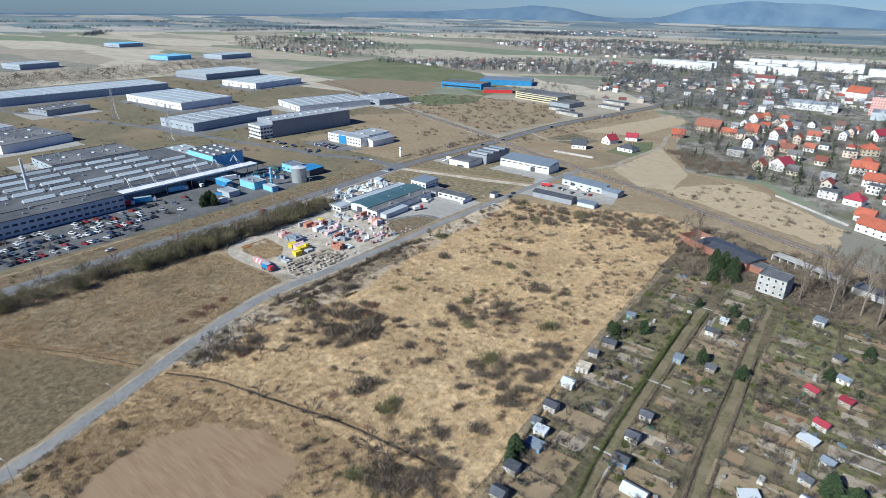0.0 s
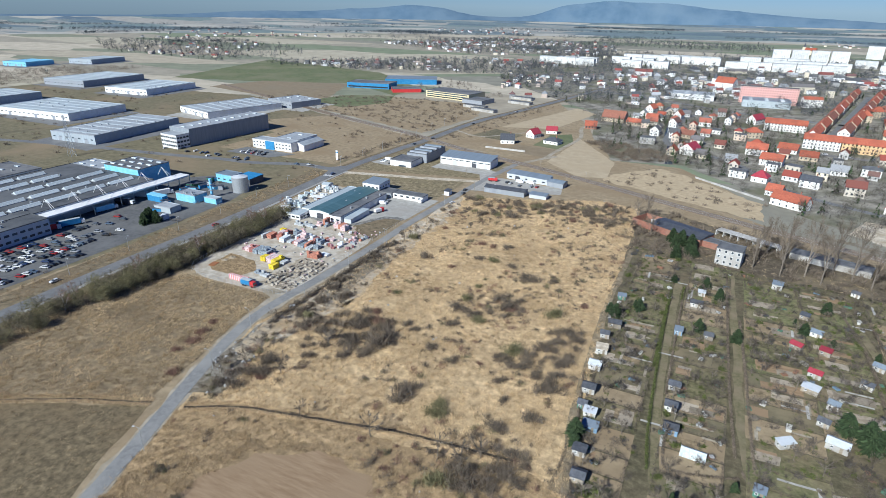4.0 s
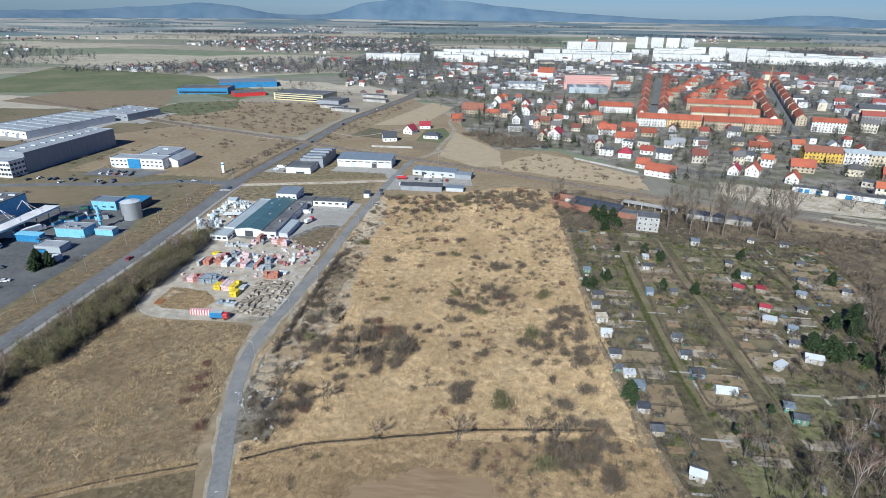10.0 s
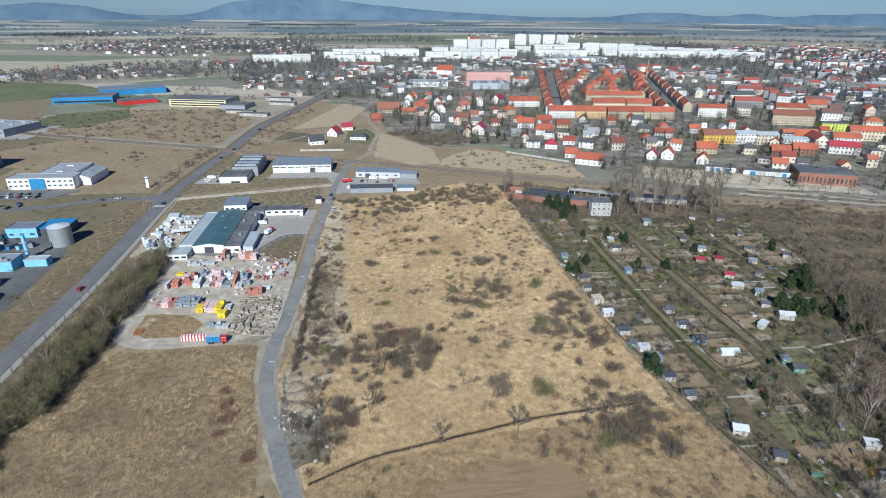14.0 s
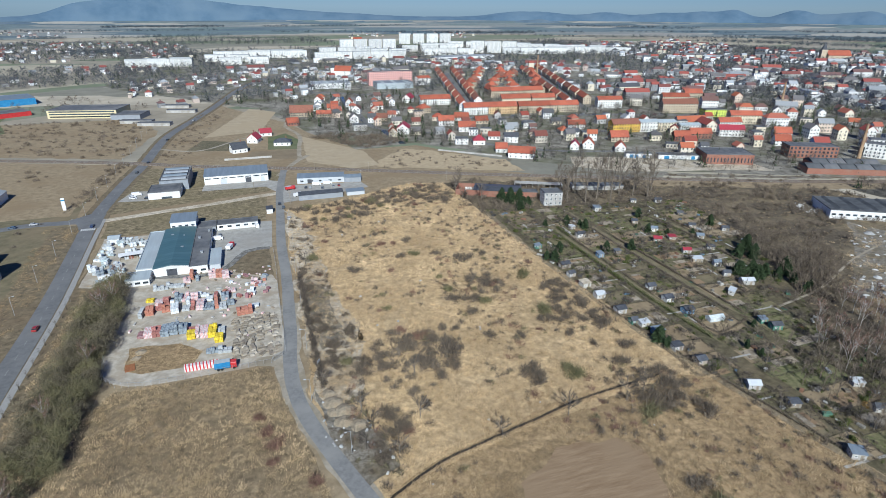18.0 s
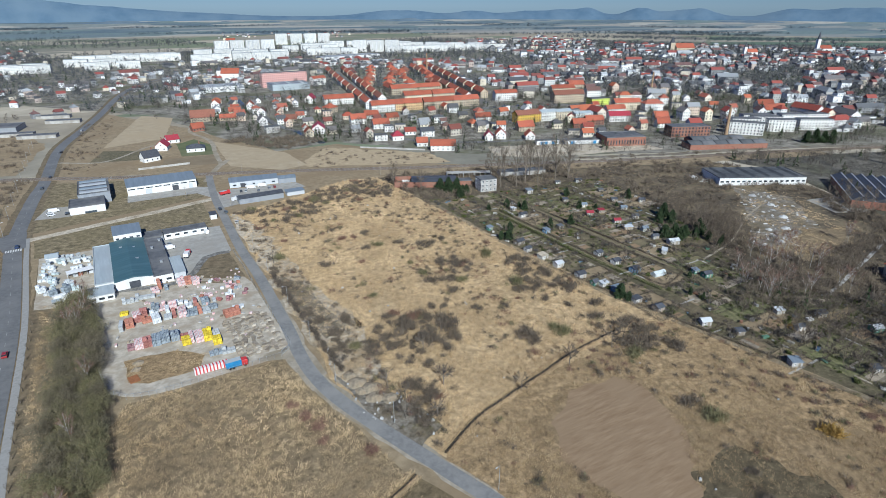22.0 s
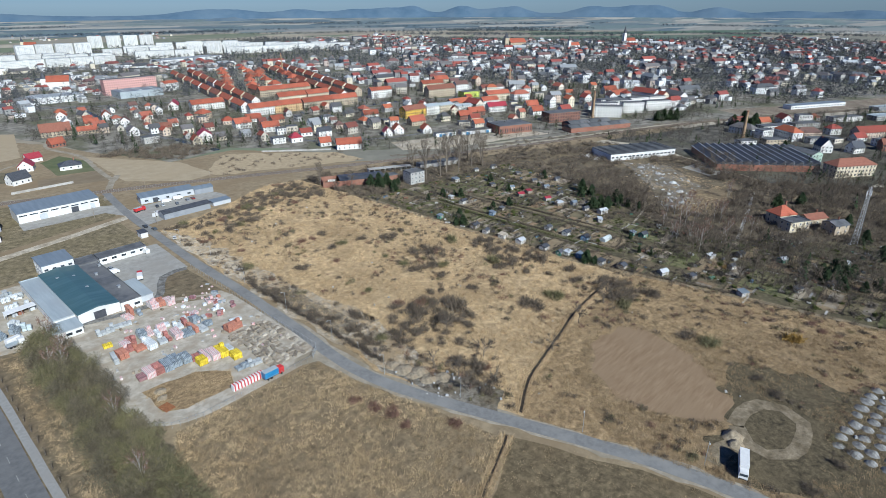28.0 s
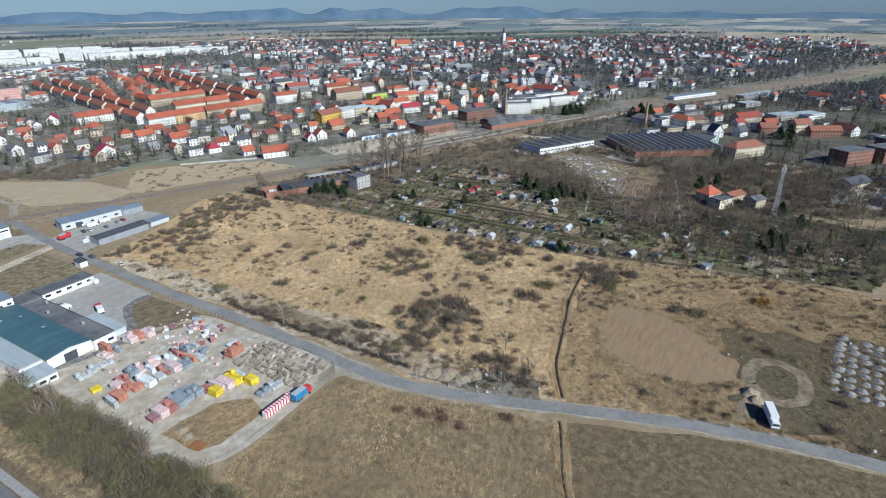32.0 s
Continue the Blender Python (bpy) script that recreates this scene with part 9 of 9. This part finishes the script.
for k in range(60):
    x, y = rs.uniform(-257, -201), rs.choice((186, 190, 213, 217, 222, 232, 168)) + rs.uniform(-2.5, 2.5)
    if not (-254 < x < -222 and y < 175):
        m_ = once(("clut", k % 4), lambda: MB().box(-0.6, -0.4, 0, 0.6, 0.4, (0.6, 0.3, 0.8, 0.45)[k % 4]).mesh("pallet_pile", (WOOD, WRAPS["g"], WRAPS["p"], CONCRETE)[k % 4]))
        thing("pallet_pile", pose(x, y, 0.1, 0, 0, rs.uniform(0, 180)) @ Matrix.Diagonal((rs.uniform(0.7, 1.6), 1, 1, 1)), "low pile of odd building materials", "pallets", "odd piles", me=m_)
grass("yard_tufts", [(-254, 172), (-236, 170), (-227, 161), (-232, 152.5), (-247, 152.5), (-254, 157)], 1500, 65, BLADE2, 0.5, "worn dry grass of the yard", (), -0.3)

# the row wrapped in red and white stripes
STRIPE = surf("white_film", (0.70, 0.68, 0.68), (0.82, 0.80, 0.80), 2, rough=0.35)
for k in range(10):
    w_ = thing("wrapped_pallet", pose(-232.8 + 1.16 * k, 150.2, 0.12, 0, 0, 4), "pallet wrapped in red and white striped film", "pallet stack", "striped pallets")
    part("pack", MB().box(-0.52, -0.8, 0, 0.52, 0.8, 2.3).mesh("pack", STRIPE), w_)
    part("stripe", MB().box(-0.2, -0.84, 0.02, 0.25, 0.84, 2.34).mesh("stripe", REDP), w_, "red printed stripe")

# timber and stone heaps near the gate
def board_layer():
    sec = [(-0.55, 0.0), (0.55, 0.0)]
    for u in range(4):
        a = 0.55 - 0.28 * u
        sec += [(a, 0.2), (a - 0.24, 0.21), (a - 0.24, 0.05), (a - 0.28, 0.05)]
    return MB().prism(sec[:-2], -2.2, 2.2)


DARKWOOD = surf("old_grey_brown_timber", (0.19, 0.16, 0.125), (0.34, 0.29, 0.23), 1.5, (0.26, 0.23, 0.19), 0.4, spread=0.3)
LAYERS = [board_layer().mesh("board_layer", q) for q in (WOOD, DARKWOOD)]
stone_m = MB().box(-0.6, -0.5, 0, 0.6, 0.5, 0.55).box(-0.35, -0.4, 0.55, 0.45, 0.3, 0.95).mesh("stone_pack", surf("pale_paving_stone", (0.32, 0.285, 0.235), (0.47, 0.43, 0.37), 1.5, spread=0.3))
for k in range(108):
    x, y = -216 + 2.9 * (k % 6) + rs.uniform(-0.6, 0.6), 153 + 1.75 * (k // 6) + rs.uniform(-0.3, 0.3)
    q = rs.random()
    if q < 0.1:
        continue
    if q < 0.78:
        tb = thing("timber_bundle", pose(x, y, 0.1, 0, 0, rs.choice((0, 0, 0, 90, 35)) + rs.uniform(-14, 14)), "bundle of weathered timber on the ground", "timber", "timber bundles")
        for n_ in range(rs.choice((1, 2, 3, 4))):
            part("board_layer", LAYERS[rs.random() < 0.3], tb, m=pose(rs.uniform(-0.3, 0.3), rs.uniform(-0.08, 0.08), 0.235 * n_, 0, 0, rs.uniform(-4, 4)) @ Matrix.Diagonal((rs.uniform(0.45, 0.75), 1.2, 1, 1)))
    else:
        thing("stone_pack", pose(x, y, 0.1, 0, 0, rs.uniform(-20, 20)) @ Matrix.Diagonal((1.4, 1.1, rs.uniform(0.7, 1.3), 1)), "pack of pale paving stones", "stone", "stone packs", me=stone_m)
for k in range(30):
    x, y = rs.uniform(-222, -201), rs.uniform(205, 233)
    thing("stone_pack", pose(x, y, 0.1, 0, 0, rs.uniform(0, 90)) @ Matrix.Diagonal((0.8, 0.8, 0.6, 1)), "pack of broken reddish bricks", "stone", "brick remnants", me=once(("brk",), lambda: MB().box(-0.6, -0.5, 0, 0.6, 0.5, 0.55).box(-0.3, -0.3, 0.55, 0.4, 0.3, 0.9).mesh("brick_remnant", WRAPS["p"])))


def heap(name, x, y, r, h, mat, label, seed, z=0.05, category="heap"):
    """A heap of loose material with an uneven cone."""
    m, n, k = MB(), 14, 5
    m.v.append((0, 0, h))
    for j in range(1, k + 1):
        for i in range(n):
            a = 2 * math.pi * i / n
            q = Vector((math.cos(a), math.sin(a), 0)) * (r * j / k)
            f = 1 + 0.3 * noise.noise(q * 0.6 + Vector((seed, 0, 0)))
            zz = h * (1 - (j / k) ** 1.35) * (1 + 0.4 * noise.noise(q * 0.9 + Vector((0, seed, 0)))) if j < k else -0.05
            m.v.append((q.x * f, q.y * f, zz))
    for i in range(n):
        m.f.append((0, 1 + i, 1 + (i + 1) % n))
        m.m.append(0)
        for j in range(k - 1):
            a, b = 1 + j * n, 1 + (j + 1) * n
            m.f.append((a + i, b + i, b + (i + 1) % n, a + (i + 1) % n))
            m.m.append(0)
    me = m.mesh(name, mat)
    me.polygons.foreach_set("use_smooth", [True] * len(me.polygons))
    return thing(name, pose(x, y, z), label, category, name + "s", me=me)


GREYGR = surf("grey_gravel", (0.17, 0.166, 0.158), (0.31, 0.305, 0.29), 1.5, bump=0.4, spread=0.12)
for i in range(5):
    for j in range(9):
        x, y = -87 - 4.9 * j - 0.7 * i + rs.uniform(-0.6, 0.6), -8 - 3.9 * i + 0.5 * j + rs.uniform(-0.6, 0.6)
        if rs.random() > 0.06:
            heap("gravel_heap", x, y, rs.uniform(1.7, 2.3), rs.uniform(0.6, 1.0), GREYGR, "heap of grey gravel on rough grass", i * 9 + j)
for x, y, r, h in ((-186, 117, 3.8, 1.0), (-183, 112, 4.0, 1.2), (-184, 107, 3.4, 0.9), (-180, 104, 3.2, 0.8), (-187, 122, 2.8, 0.8), (-186.5, 112, 2.6, 0.7), (-143, 20, 3.2, 2.0), (-146, 18, 2.6, 1.5), (-250, 168, 2.2, 0.8), (-251, 164, 2.0, 0.6)):
    heap("sand_heap", x, y, r, h, TANSAND, "heap of tan sandy soil", int(x))
thing("rust_plate", pose(-252, 158, 0.12, 0, 0, 10), "rusty steel plate lying on the ground", "plate", me=MB().box(-1.6, -2.2, 0, 1.6, 2.2, 0.25).mesh("rust_plate", surf("rust", (0.22, 0.09, 0.04), (0.34, 0.15, 0.07), 2)))
blocks = surf("white_debris", (0.36, 0.355, 0.345), (0.60, 0.60, 0.585), 1, spread=0.3)
for x, y, r, h in ((132, 226, 4, 1.6), (142, 221, 4.5, 1.8), (152, 228, 3.6, 1.4), (136, 213, 3.4, 1.3), (64, 118, 3.0, 1.2), (86, 128, 3.4, 1.3), (104, 140, 3.6, 1.5), (120, 158, 3.2, 1.3), (128, 176, 3.6, 1.4), (76, 132, 2.6, 1.0)):
    heap("rubble_heap", x, y, r * 0.8, h, blocks, "heap of pale building rubble", int(x))
for x, y, k, z in ((336, 158, 2, 1.7), (345, 166, 2, 1.9), (356, 160, 2, 1.6), (362, 172, 2, 2.0), (350, 178, 2, 1.6), (328, 168, 2, 1.4), (371, 163, 2, 1.7), (236, 128, 1, 2.0), (262, 108, 2, 1.3), (300, 28, 2, 1.6), (310, 20, 2, 1.8), (268, 20, 2, 1.5), (325, 250, 2, 1.5), (333, 246, 2, 1.7), (340, 242, 2, 1.5), (347, 238, 2, 1.6)):
    conifer(x, y, k, z)
deb = MB().box(-0.9, -0.6, 0, 0.9, 0.6, 0.7).box(-0.4, -0.5, 0.7, 0.6, 0.4, 1.2).mesh("debris_block", blocks)
for (x, y) in np.concatenate([scatter([(127, 231), (168, 234), (150, 208), (125, 208)], 95, 301), scatter([(48, 125), (54, 105), (100, 115), (147, 160), (134, 198), (70, 140)], 70, 302)]):
    thing("debris_block", pose(x, y, 0.06, 0, 0, rs.uniform(0, 180)) @ Matrix.Diagonal((rs.uniform(0.5, 1.4), rs.uniform(0.4, 1.0), rs.uniform(0.2, 0.6), 1)), "pale block of dumped rubble", "rubble", "rubble blocks", me=deb)
for (x, y) in np.concatenate([scatter(STONY, 24, 303), scatter(MEADOW, 50, 304, (DIRT,))]):
    thing("stone", pose(x, y, 0.05, 0, 0, rs.uniform(0, 180)) @ Matrix.Diagonal((rs.uniform(0.2, 0.6),) * 3 + (1,)), "pale boulder in the grass", "stone", "boulders", me=deb)

# fence and gate of the yard
sp = MB().tube((0, 0, 0), (0, 0, 2.2), 0.05, 0.05, 6).mesh("post", STEELG)
mr = MB()
mr.box(0, -0.025, 2.05, 2.5, 0.025, 2.1)
mr = mr.mesh("rail", STEELG)
fence([(-204, 146), (-225, 145.2), (-246, 144.6), (-255, 147), (-260, 153), (-262.5, 170), (-263.5, 215)], "galvanised mesh fence round the yard", sp, mr)
fence([(-198.6, 152), (-198.8, 190), (-198.3, 230), (-198.5, 258)], "galvanised mesh fence along the road", sp, mr)
gate = thing("yard_gate", pose(-203.5, 147, 0, 0, 0, 40), "open grey steel mesh gate", "gate")
part("gate_frame", MB().box(0, -0.04, 0.1, 5, 0.04, 0.2).box(0, -0.04, 1.9, 5, 0.04, 2.0).box(0, -0.04, 0.2, 0.1, 0.04, 1.9).box(4.9, -0.04, 0.2, 5, 0.04, 1.9).mesh("gate_frame", STEELG), gate)
for k in range(14):
    part("bar", once(("gbar",), lambda: MB().box(-0.02, -0.02, 0.2, 0.02, 0.02, 1.9).mesh("bar", STEELG)), gate, m=pose(0.4 + 0.33 * k, 0, 0))
wl = thing("garden_wall", Matrix(), "long pale concrete garden wall", "wall")
part("panel", MB().box(-228, 461, 0, -190, 461.2, 1.7).mesh("panel", CONCRETE), wl)
wl = thing("garden_wall", pose(-24, 425, 0, 0, 0, -40), "pale rendered wall round the villas", "wall")
part("panel", MB().box(-30, -0.1, 0, 30, 0.1, 1.4).mesh("panel", CONCRETE), wl)

# ---- vehicles ----
def car_meshes():
    b = MB()
    prof = [(-2.1, 0.3), (2.1, 0.3), (2.15, 0.7), (1.9, 0.9), (1.0, 1.0), (-1.9, 1.0), (-2.15, 0.75)]
    b.solid([(x, -0.88, z) for x, z in prof] + [(x, 0.88, z) for x, z in prof], [tuple(range(7)), tuple(reversed(range(7, 14)))] + [((i + 1) % 7, i, 7 + i, 7 + (i + 1) % 7) for i in range(7)])
    b.solid([(0.2, -0.7, 1.46), (-1.4, -0.7, 1.46), (-1.4, 0.7, 1.46), (0.2, 0.7, 1.46), (0.25, -0.7, 1.41), (-1.45, -0.7, 1.41), (-1.45, 0.7, 1.41), (0.25, 0.7, 1.41)], [(0, 3, 2, 1), (4, 0, 1, 5), (5, 1, 2, 6), (6, 2, 3, 7), (7, 3, 0, 4)])
    g = MB()
    g.solid([(1.0, -0.82, 1.0), (-1.85, -0.82, 1.0), (-1.85, 0.82, 1.0), (1.0, 0.82, 1.0), (0.25, -0.7, 1.41), (-1.45, -0.7, 1.41), (-1.45, 0.7, 1.41), (0.25, 0.7, 1.41)], [(4, 7, 6, 5), (0, 4, 5, 1), (1, 5, 6, 2), (2, 6, 7, 3), (3, 7, 4, 0)])
    w = MB().tube((0, -0.11, 0), (0, 0.11, 0), 0.32, 0.32, 12)
    return b.mesh("body", CARS), g.mesh("window_glass", GLASS), w.mesh("wheel", TYRE)


CAR = car_meshes()


def car(x, y, rot, z=0.13, label="parked car on asphalt", s=1.0, group="parked cars"):
    ob = thing("car", pose(x, y, z, 0, 0, rot) @ Matrix.Diagonal((s, s, s, 1)), label, "car", group)
    part("body", CAR[0], ob)
    part("window_glass", CAR[1], ob)
    for a in (-1.3, 1.3):
        for b in (-0.8, 0.8):
            part("wheel", CAR[2], ob, m=pose(a, b, 0.32))


def truck(x, y, rot, cab, box, L, h, label, z=0.13, name="truck"):
    """A lorry: cab at the +x end, cargo box, windscreen, wheels."""
    ob = thing(name, pose(x, y, z, 0, 0, rot), label, "truck")
    part("chassis", MB().box(-L / 2, -0.9, 0.55, L / 2, 0.9, 0.85).mesh("chassis", DARKP), ob)
    part("cargo_box", MB().box(-L / 2, -1.2, 0.9, L / 2 - 2.1, 1.2, h).mesh("cargo_box", box), ob)
    part("box_roof", MB().box(-L / 2 + 0.02, -1.18, h, L / 2 - 2.12, 1.18, h + 0.06).mesh("box_roof", PALER if box is not WHITEP else WHITEP), ob)
    part("cab", MB().prism([(-1.15, 0.6), (1.15, 0.6), (1.15, 2.5), (1.0, 2.75), (-1.0, 2.75), (-1.15, 2.5)], L / 2 - 1.95, L / 2).mesh("cab", cab), ob)
    part("windscreen", MB().box(L / 2 - 0.02, -1.0, 1.6, L / 2 + 0.03, 1.0, 2.4).mesh("windscreen", GLASS), ob)
    for a in (-L / 2 + 1.2, -L / 2 + 2.4, L / 2 - 1.0):
        for b in (-1.0, 1.0):
            part("wheel", once(("tw",), lambda: MB().tube((0, -0.15, 0), (0, 0.15, 0), 0.48, 0.48, 12).mesh("wheel", TYRE)), ob, m=pose(a, b, 0.48))
            part("rim", once(("rim",), lambda: MB().tube((0, -0.17, 0), (0, 0.17, 0), 0.25, 0.25, 10).mesh("rim", STEELG)), ob.children[-1])
    return ob


truck(-219.5, 147.6, 0, REDP, BLUEP, 7.4, 3.2, "red-cabbed lorry with blue tarpaulin body on the gravel loop")
truck(-154.8, 13.6, 197, WHITEP, WHITEP, 9.4, 3.7, "white box lorry parked beside the road", z=0.12)
truck(-275.5, 236.4, 6, WHITEP, GREYP, 6.0, 1.5, "white flatbed lorry in the storage yard")
truck(-182, 361, 14, REDP, REDP, 6.8, 2.7, "bright red lorry parked by the shop")
truck(-220, 262, 70, REDP, WHITEP, 6.5, 2.6, "small red and white lorry on the forecourt")
for x, y, r, b in ((-364, 160, 70, BLUEP), (-367, 148, 65, REDP), (-374, 214, 20, WHITEP), (-366, 224, 70, WHITEP), (-370, 186, 80, SKYP), (-366, 118, 70, WHITEP), (-372, 200, 15, DARKP)):
    truck(x, y, r, WHITEP, b, 13, 3.9, "long articulated lorry at the loading bays", z=0.08)
van_b = MB().prism([(-1.0, 0.3), (1.0, 0.3), (1.0, 1.9), (0.85, 2.35), (-0.85, 2.35), (-1.0, 1.9)], -3, 1.9).prism([(-1.0, 0.3), (1.0, 0.3), (1.0, 1.1), (0.8, 1.5), (-0.8, 1.5), (-1.0, 1.1)], 1.9, 2.9).mesh("body", WHITEP)
for x, y, r in ((-227, 277, 5), (-163, 367, -5), (-155, 368, -8), (-178, 345, 30), (-275, 240, 20), (-206, 292, 100), (-282, 378, 10)):
    v_ = thing("van", pose(x, y, 0.1, 0, 0, r), "white delivery van in a yard", "van", "vans")
    part("body", van_b, v_)
    part("windscreen", MB().box(1.9, -0.8, 1.5, 1.95, 0.8, 2.15).mesh("windscreen", GLASS), v_)
    for a in (-1.9, 1.9):
        for b in (-0.9, 0.9):
            part("wheel", CAR[2], v_, m=pose(a, b, 0.32))
for j, x in enumerate((-354, -347, -341, -333, -326, -320)):
    for k in range(38 if j < 4 else 26):
        if rs.random() < (0.72 if j < 4 else 0.5) * (1 if k < 26 else 0.6):
            car(x + rs.uniform(-0.3, 0.3), 62 + 2.9 * k + (12 if j < 2 else 0) * (k > 12) + rs.uniform(-0.2, 0.2) + 1.2 * j, rs.choice((20, 200)) + rs.uniform(-2, 2), 0.08, "parked car in the factory car park")
for x, y, r in ((-292, 198, 90), (-291, 440, 85), (-287, 470, 85), (-282, 560, 80), (-297, 320, 90), (-266, 660, 75), (-330, 333, 0), (-340, 330, 175), (-301, 110, 268)):
    car(x, y, r, 0.14, "car driving on the main road", group="cars on the road")
for k in range(9):
    car(-408 + 3.0 * k + rs.uniform(-0.3, 0.3), 341 + (k % 2) * 6, rs.choice((85, 265)), 0.1, "parked car before the office")
patch("paved_yard", [(-422, 336), (-375, 336), (-362, 356), (-418, 358)], ASPHALT, 0.07, "asphalt car park before the office", "yard", ragged=0.3)
for x, y, r in ((-171, 362, 80), (-168, 361, 80), (-160, 358, 80), (-152, 360, 85), (-148, 361, 85), (-176, 350, 100), (-172, 347, 40), (-191, 330, 90), (-189, 322, 90), (-187, 300, 70), (-226, 283, 95), (-264, 226, 100), (-283, 370, 5), (-284, 374, 5), (-274, 368, 8)):
    car(x, y, r, 0.14)
for k in range(40):
    x, y = rs.uniform(-490, -380), rs.uniform(316, 326)
    if k < 14:
        car(x, y, rs.choice((80, 260)), 0.1)
for (x, y) in scatter([(20, 590), (120, 575), (215, 560), (330, 520), (335, 528), (215, 568), (120, 583)], 30, 95):
    car(x, y, rs.uniform(0, 180), 0.1, "parked car in a town street")

# ---- street lamps, poles, signs ----
lp = MB().tube((0, 0, 0), (0, 0, 8.4), 0.09, 0.06, 8).mesh("pole", STEELG)
la = MB().tube((0, 0, 8.35), (1.4, 0, 8.75), 0.05, 0.04, 6).mesh("arm", STEELG)
lh = MB().box(1.2, -0.14, 8.68, 1.9, 0.14, 8.82).mesh("lamp_head", LIGHTP)
def street_lamp(x, y, rot):
    ob = thing("street_lamp", pose(x, y, 0, 0, 0, rot), "slim grey steel street lamp", "street lamp", "street lamps")
    part("pole", lp, ob)
    arm_ = part("arm", la, ob)
    part("lamp_head", lh, arm_)


for k in range(20):
    street_lamp(-300.5 - 0.5 * min(k, 9), -10 + 32 * k, 0)
for x, y, r in ((-171.5, 54, 200), (-184, 92, 200), (-192.5, 120, 180), (-191, 152, 180), (-190, 185, 180), (-189.5, 220, 180), (-188, 255, 180), (-188, 290, 180), (-160, 22, 200), (-155, -12, 190)):
    street_lamp(x, y, r)
pole_m = MB().tube((0, 0, 0), (0, 0, 8), 0.14, 0.1, 7).mesh("pole", WOOD)
for x, y in ((-206, 367), (-227, 408), (-130, 372), (-70, 350), (-10, 330), (50, 308), (-184, 330), (110, 282), (170, 258), (-120, 392), (-160, 408)):
    p_ = thing("utility_pole", pose(x, y, 0), "wooden utility pole by the railway", "pole", "utility poles")
    part("pole", pole_m, p_)
    part("crossarm", once(("xarm",), lambda: MB().box(-0.9, -0.06, 7.4, 0.9, 0.06, 7.55).mesh("crossarm", WOOD)), p_)
sign = thing("pylon_sign", pose(-320, 358, 0), "tall white advertising pylon", "sign")
part("panel", MB().box(-1, -0.3, 0, 1, 0.3, 8).mesh("panel", WHITEP), sign)
part("band", MB().box(-1.01, -0.31, 6.2, 1.01, 0.31, 7).mesh("band", BLUEP), sign, "blue band")
bbd = thing("billboard", pose(-188, 140, 0, 0, 0, 60), "small white sign board on two posts", "sign")
part("board", MB().box(-1.2, -0.05, 0.8, 1.2, 0.05, 2.0).mesh("board", WHITEP), bbd)
for s_ in (-0.9, 0.9):
    part("post", MB().box(s_ - 0.05, 0.06, 0, s_ + 0.05, 0.14, 2.0).mesh("post", WOOD), bbd)
for x, y in ((-666, 280), (-520, 263)):
    t_ = thing("lattice_tower", pose(x, y, 0), "tall steel lattice tower among the halls", "tower")
    for a, b in ((-1, -1), (1, -1), (1, 1), (-1, 1)):
        part("leg", MB().tube((2.2 * a, 2.2 * b, 0), (0.5 * a, 0.5 * b, 34), 0.16, 0.12, 5).mesh("leg", STEELG), t_)
    for k in range(8):
        r = 2.2 - 1.7 * k / 8
        m2 = MB()
        for (a, b), (c, d) in (((-1, -1), (1, -1)), ((1, -1), (1, 1)), ((1, 1), (-1, 1)), ((-1, 1), (-1, -1))):
            m2.tube((r * a, r * b, 4.2 * k), ((r - 0.2) * c, (r - 0.2) * d, 4.2 * k + 4.2), 0.08, 0.08, 4)
        part("brace", m2.mesh("brace", STEELG), t_)
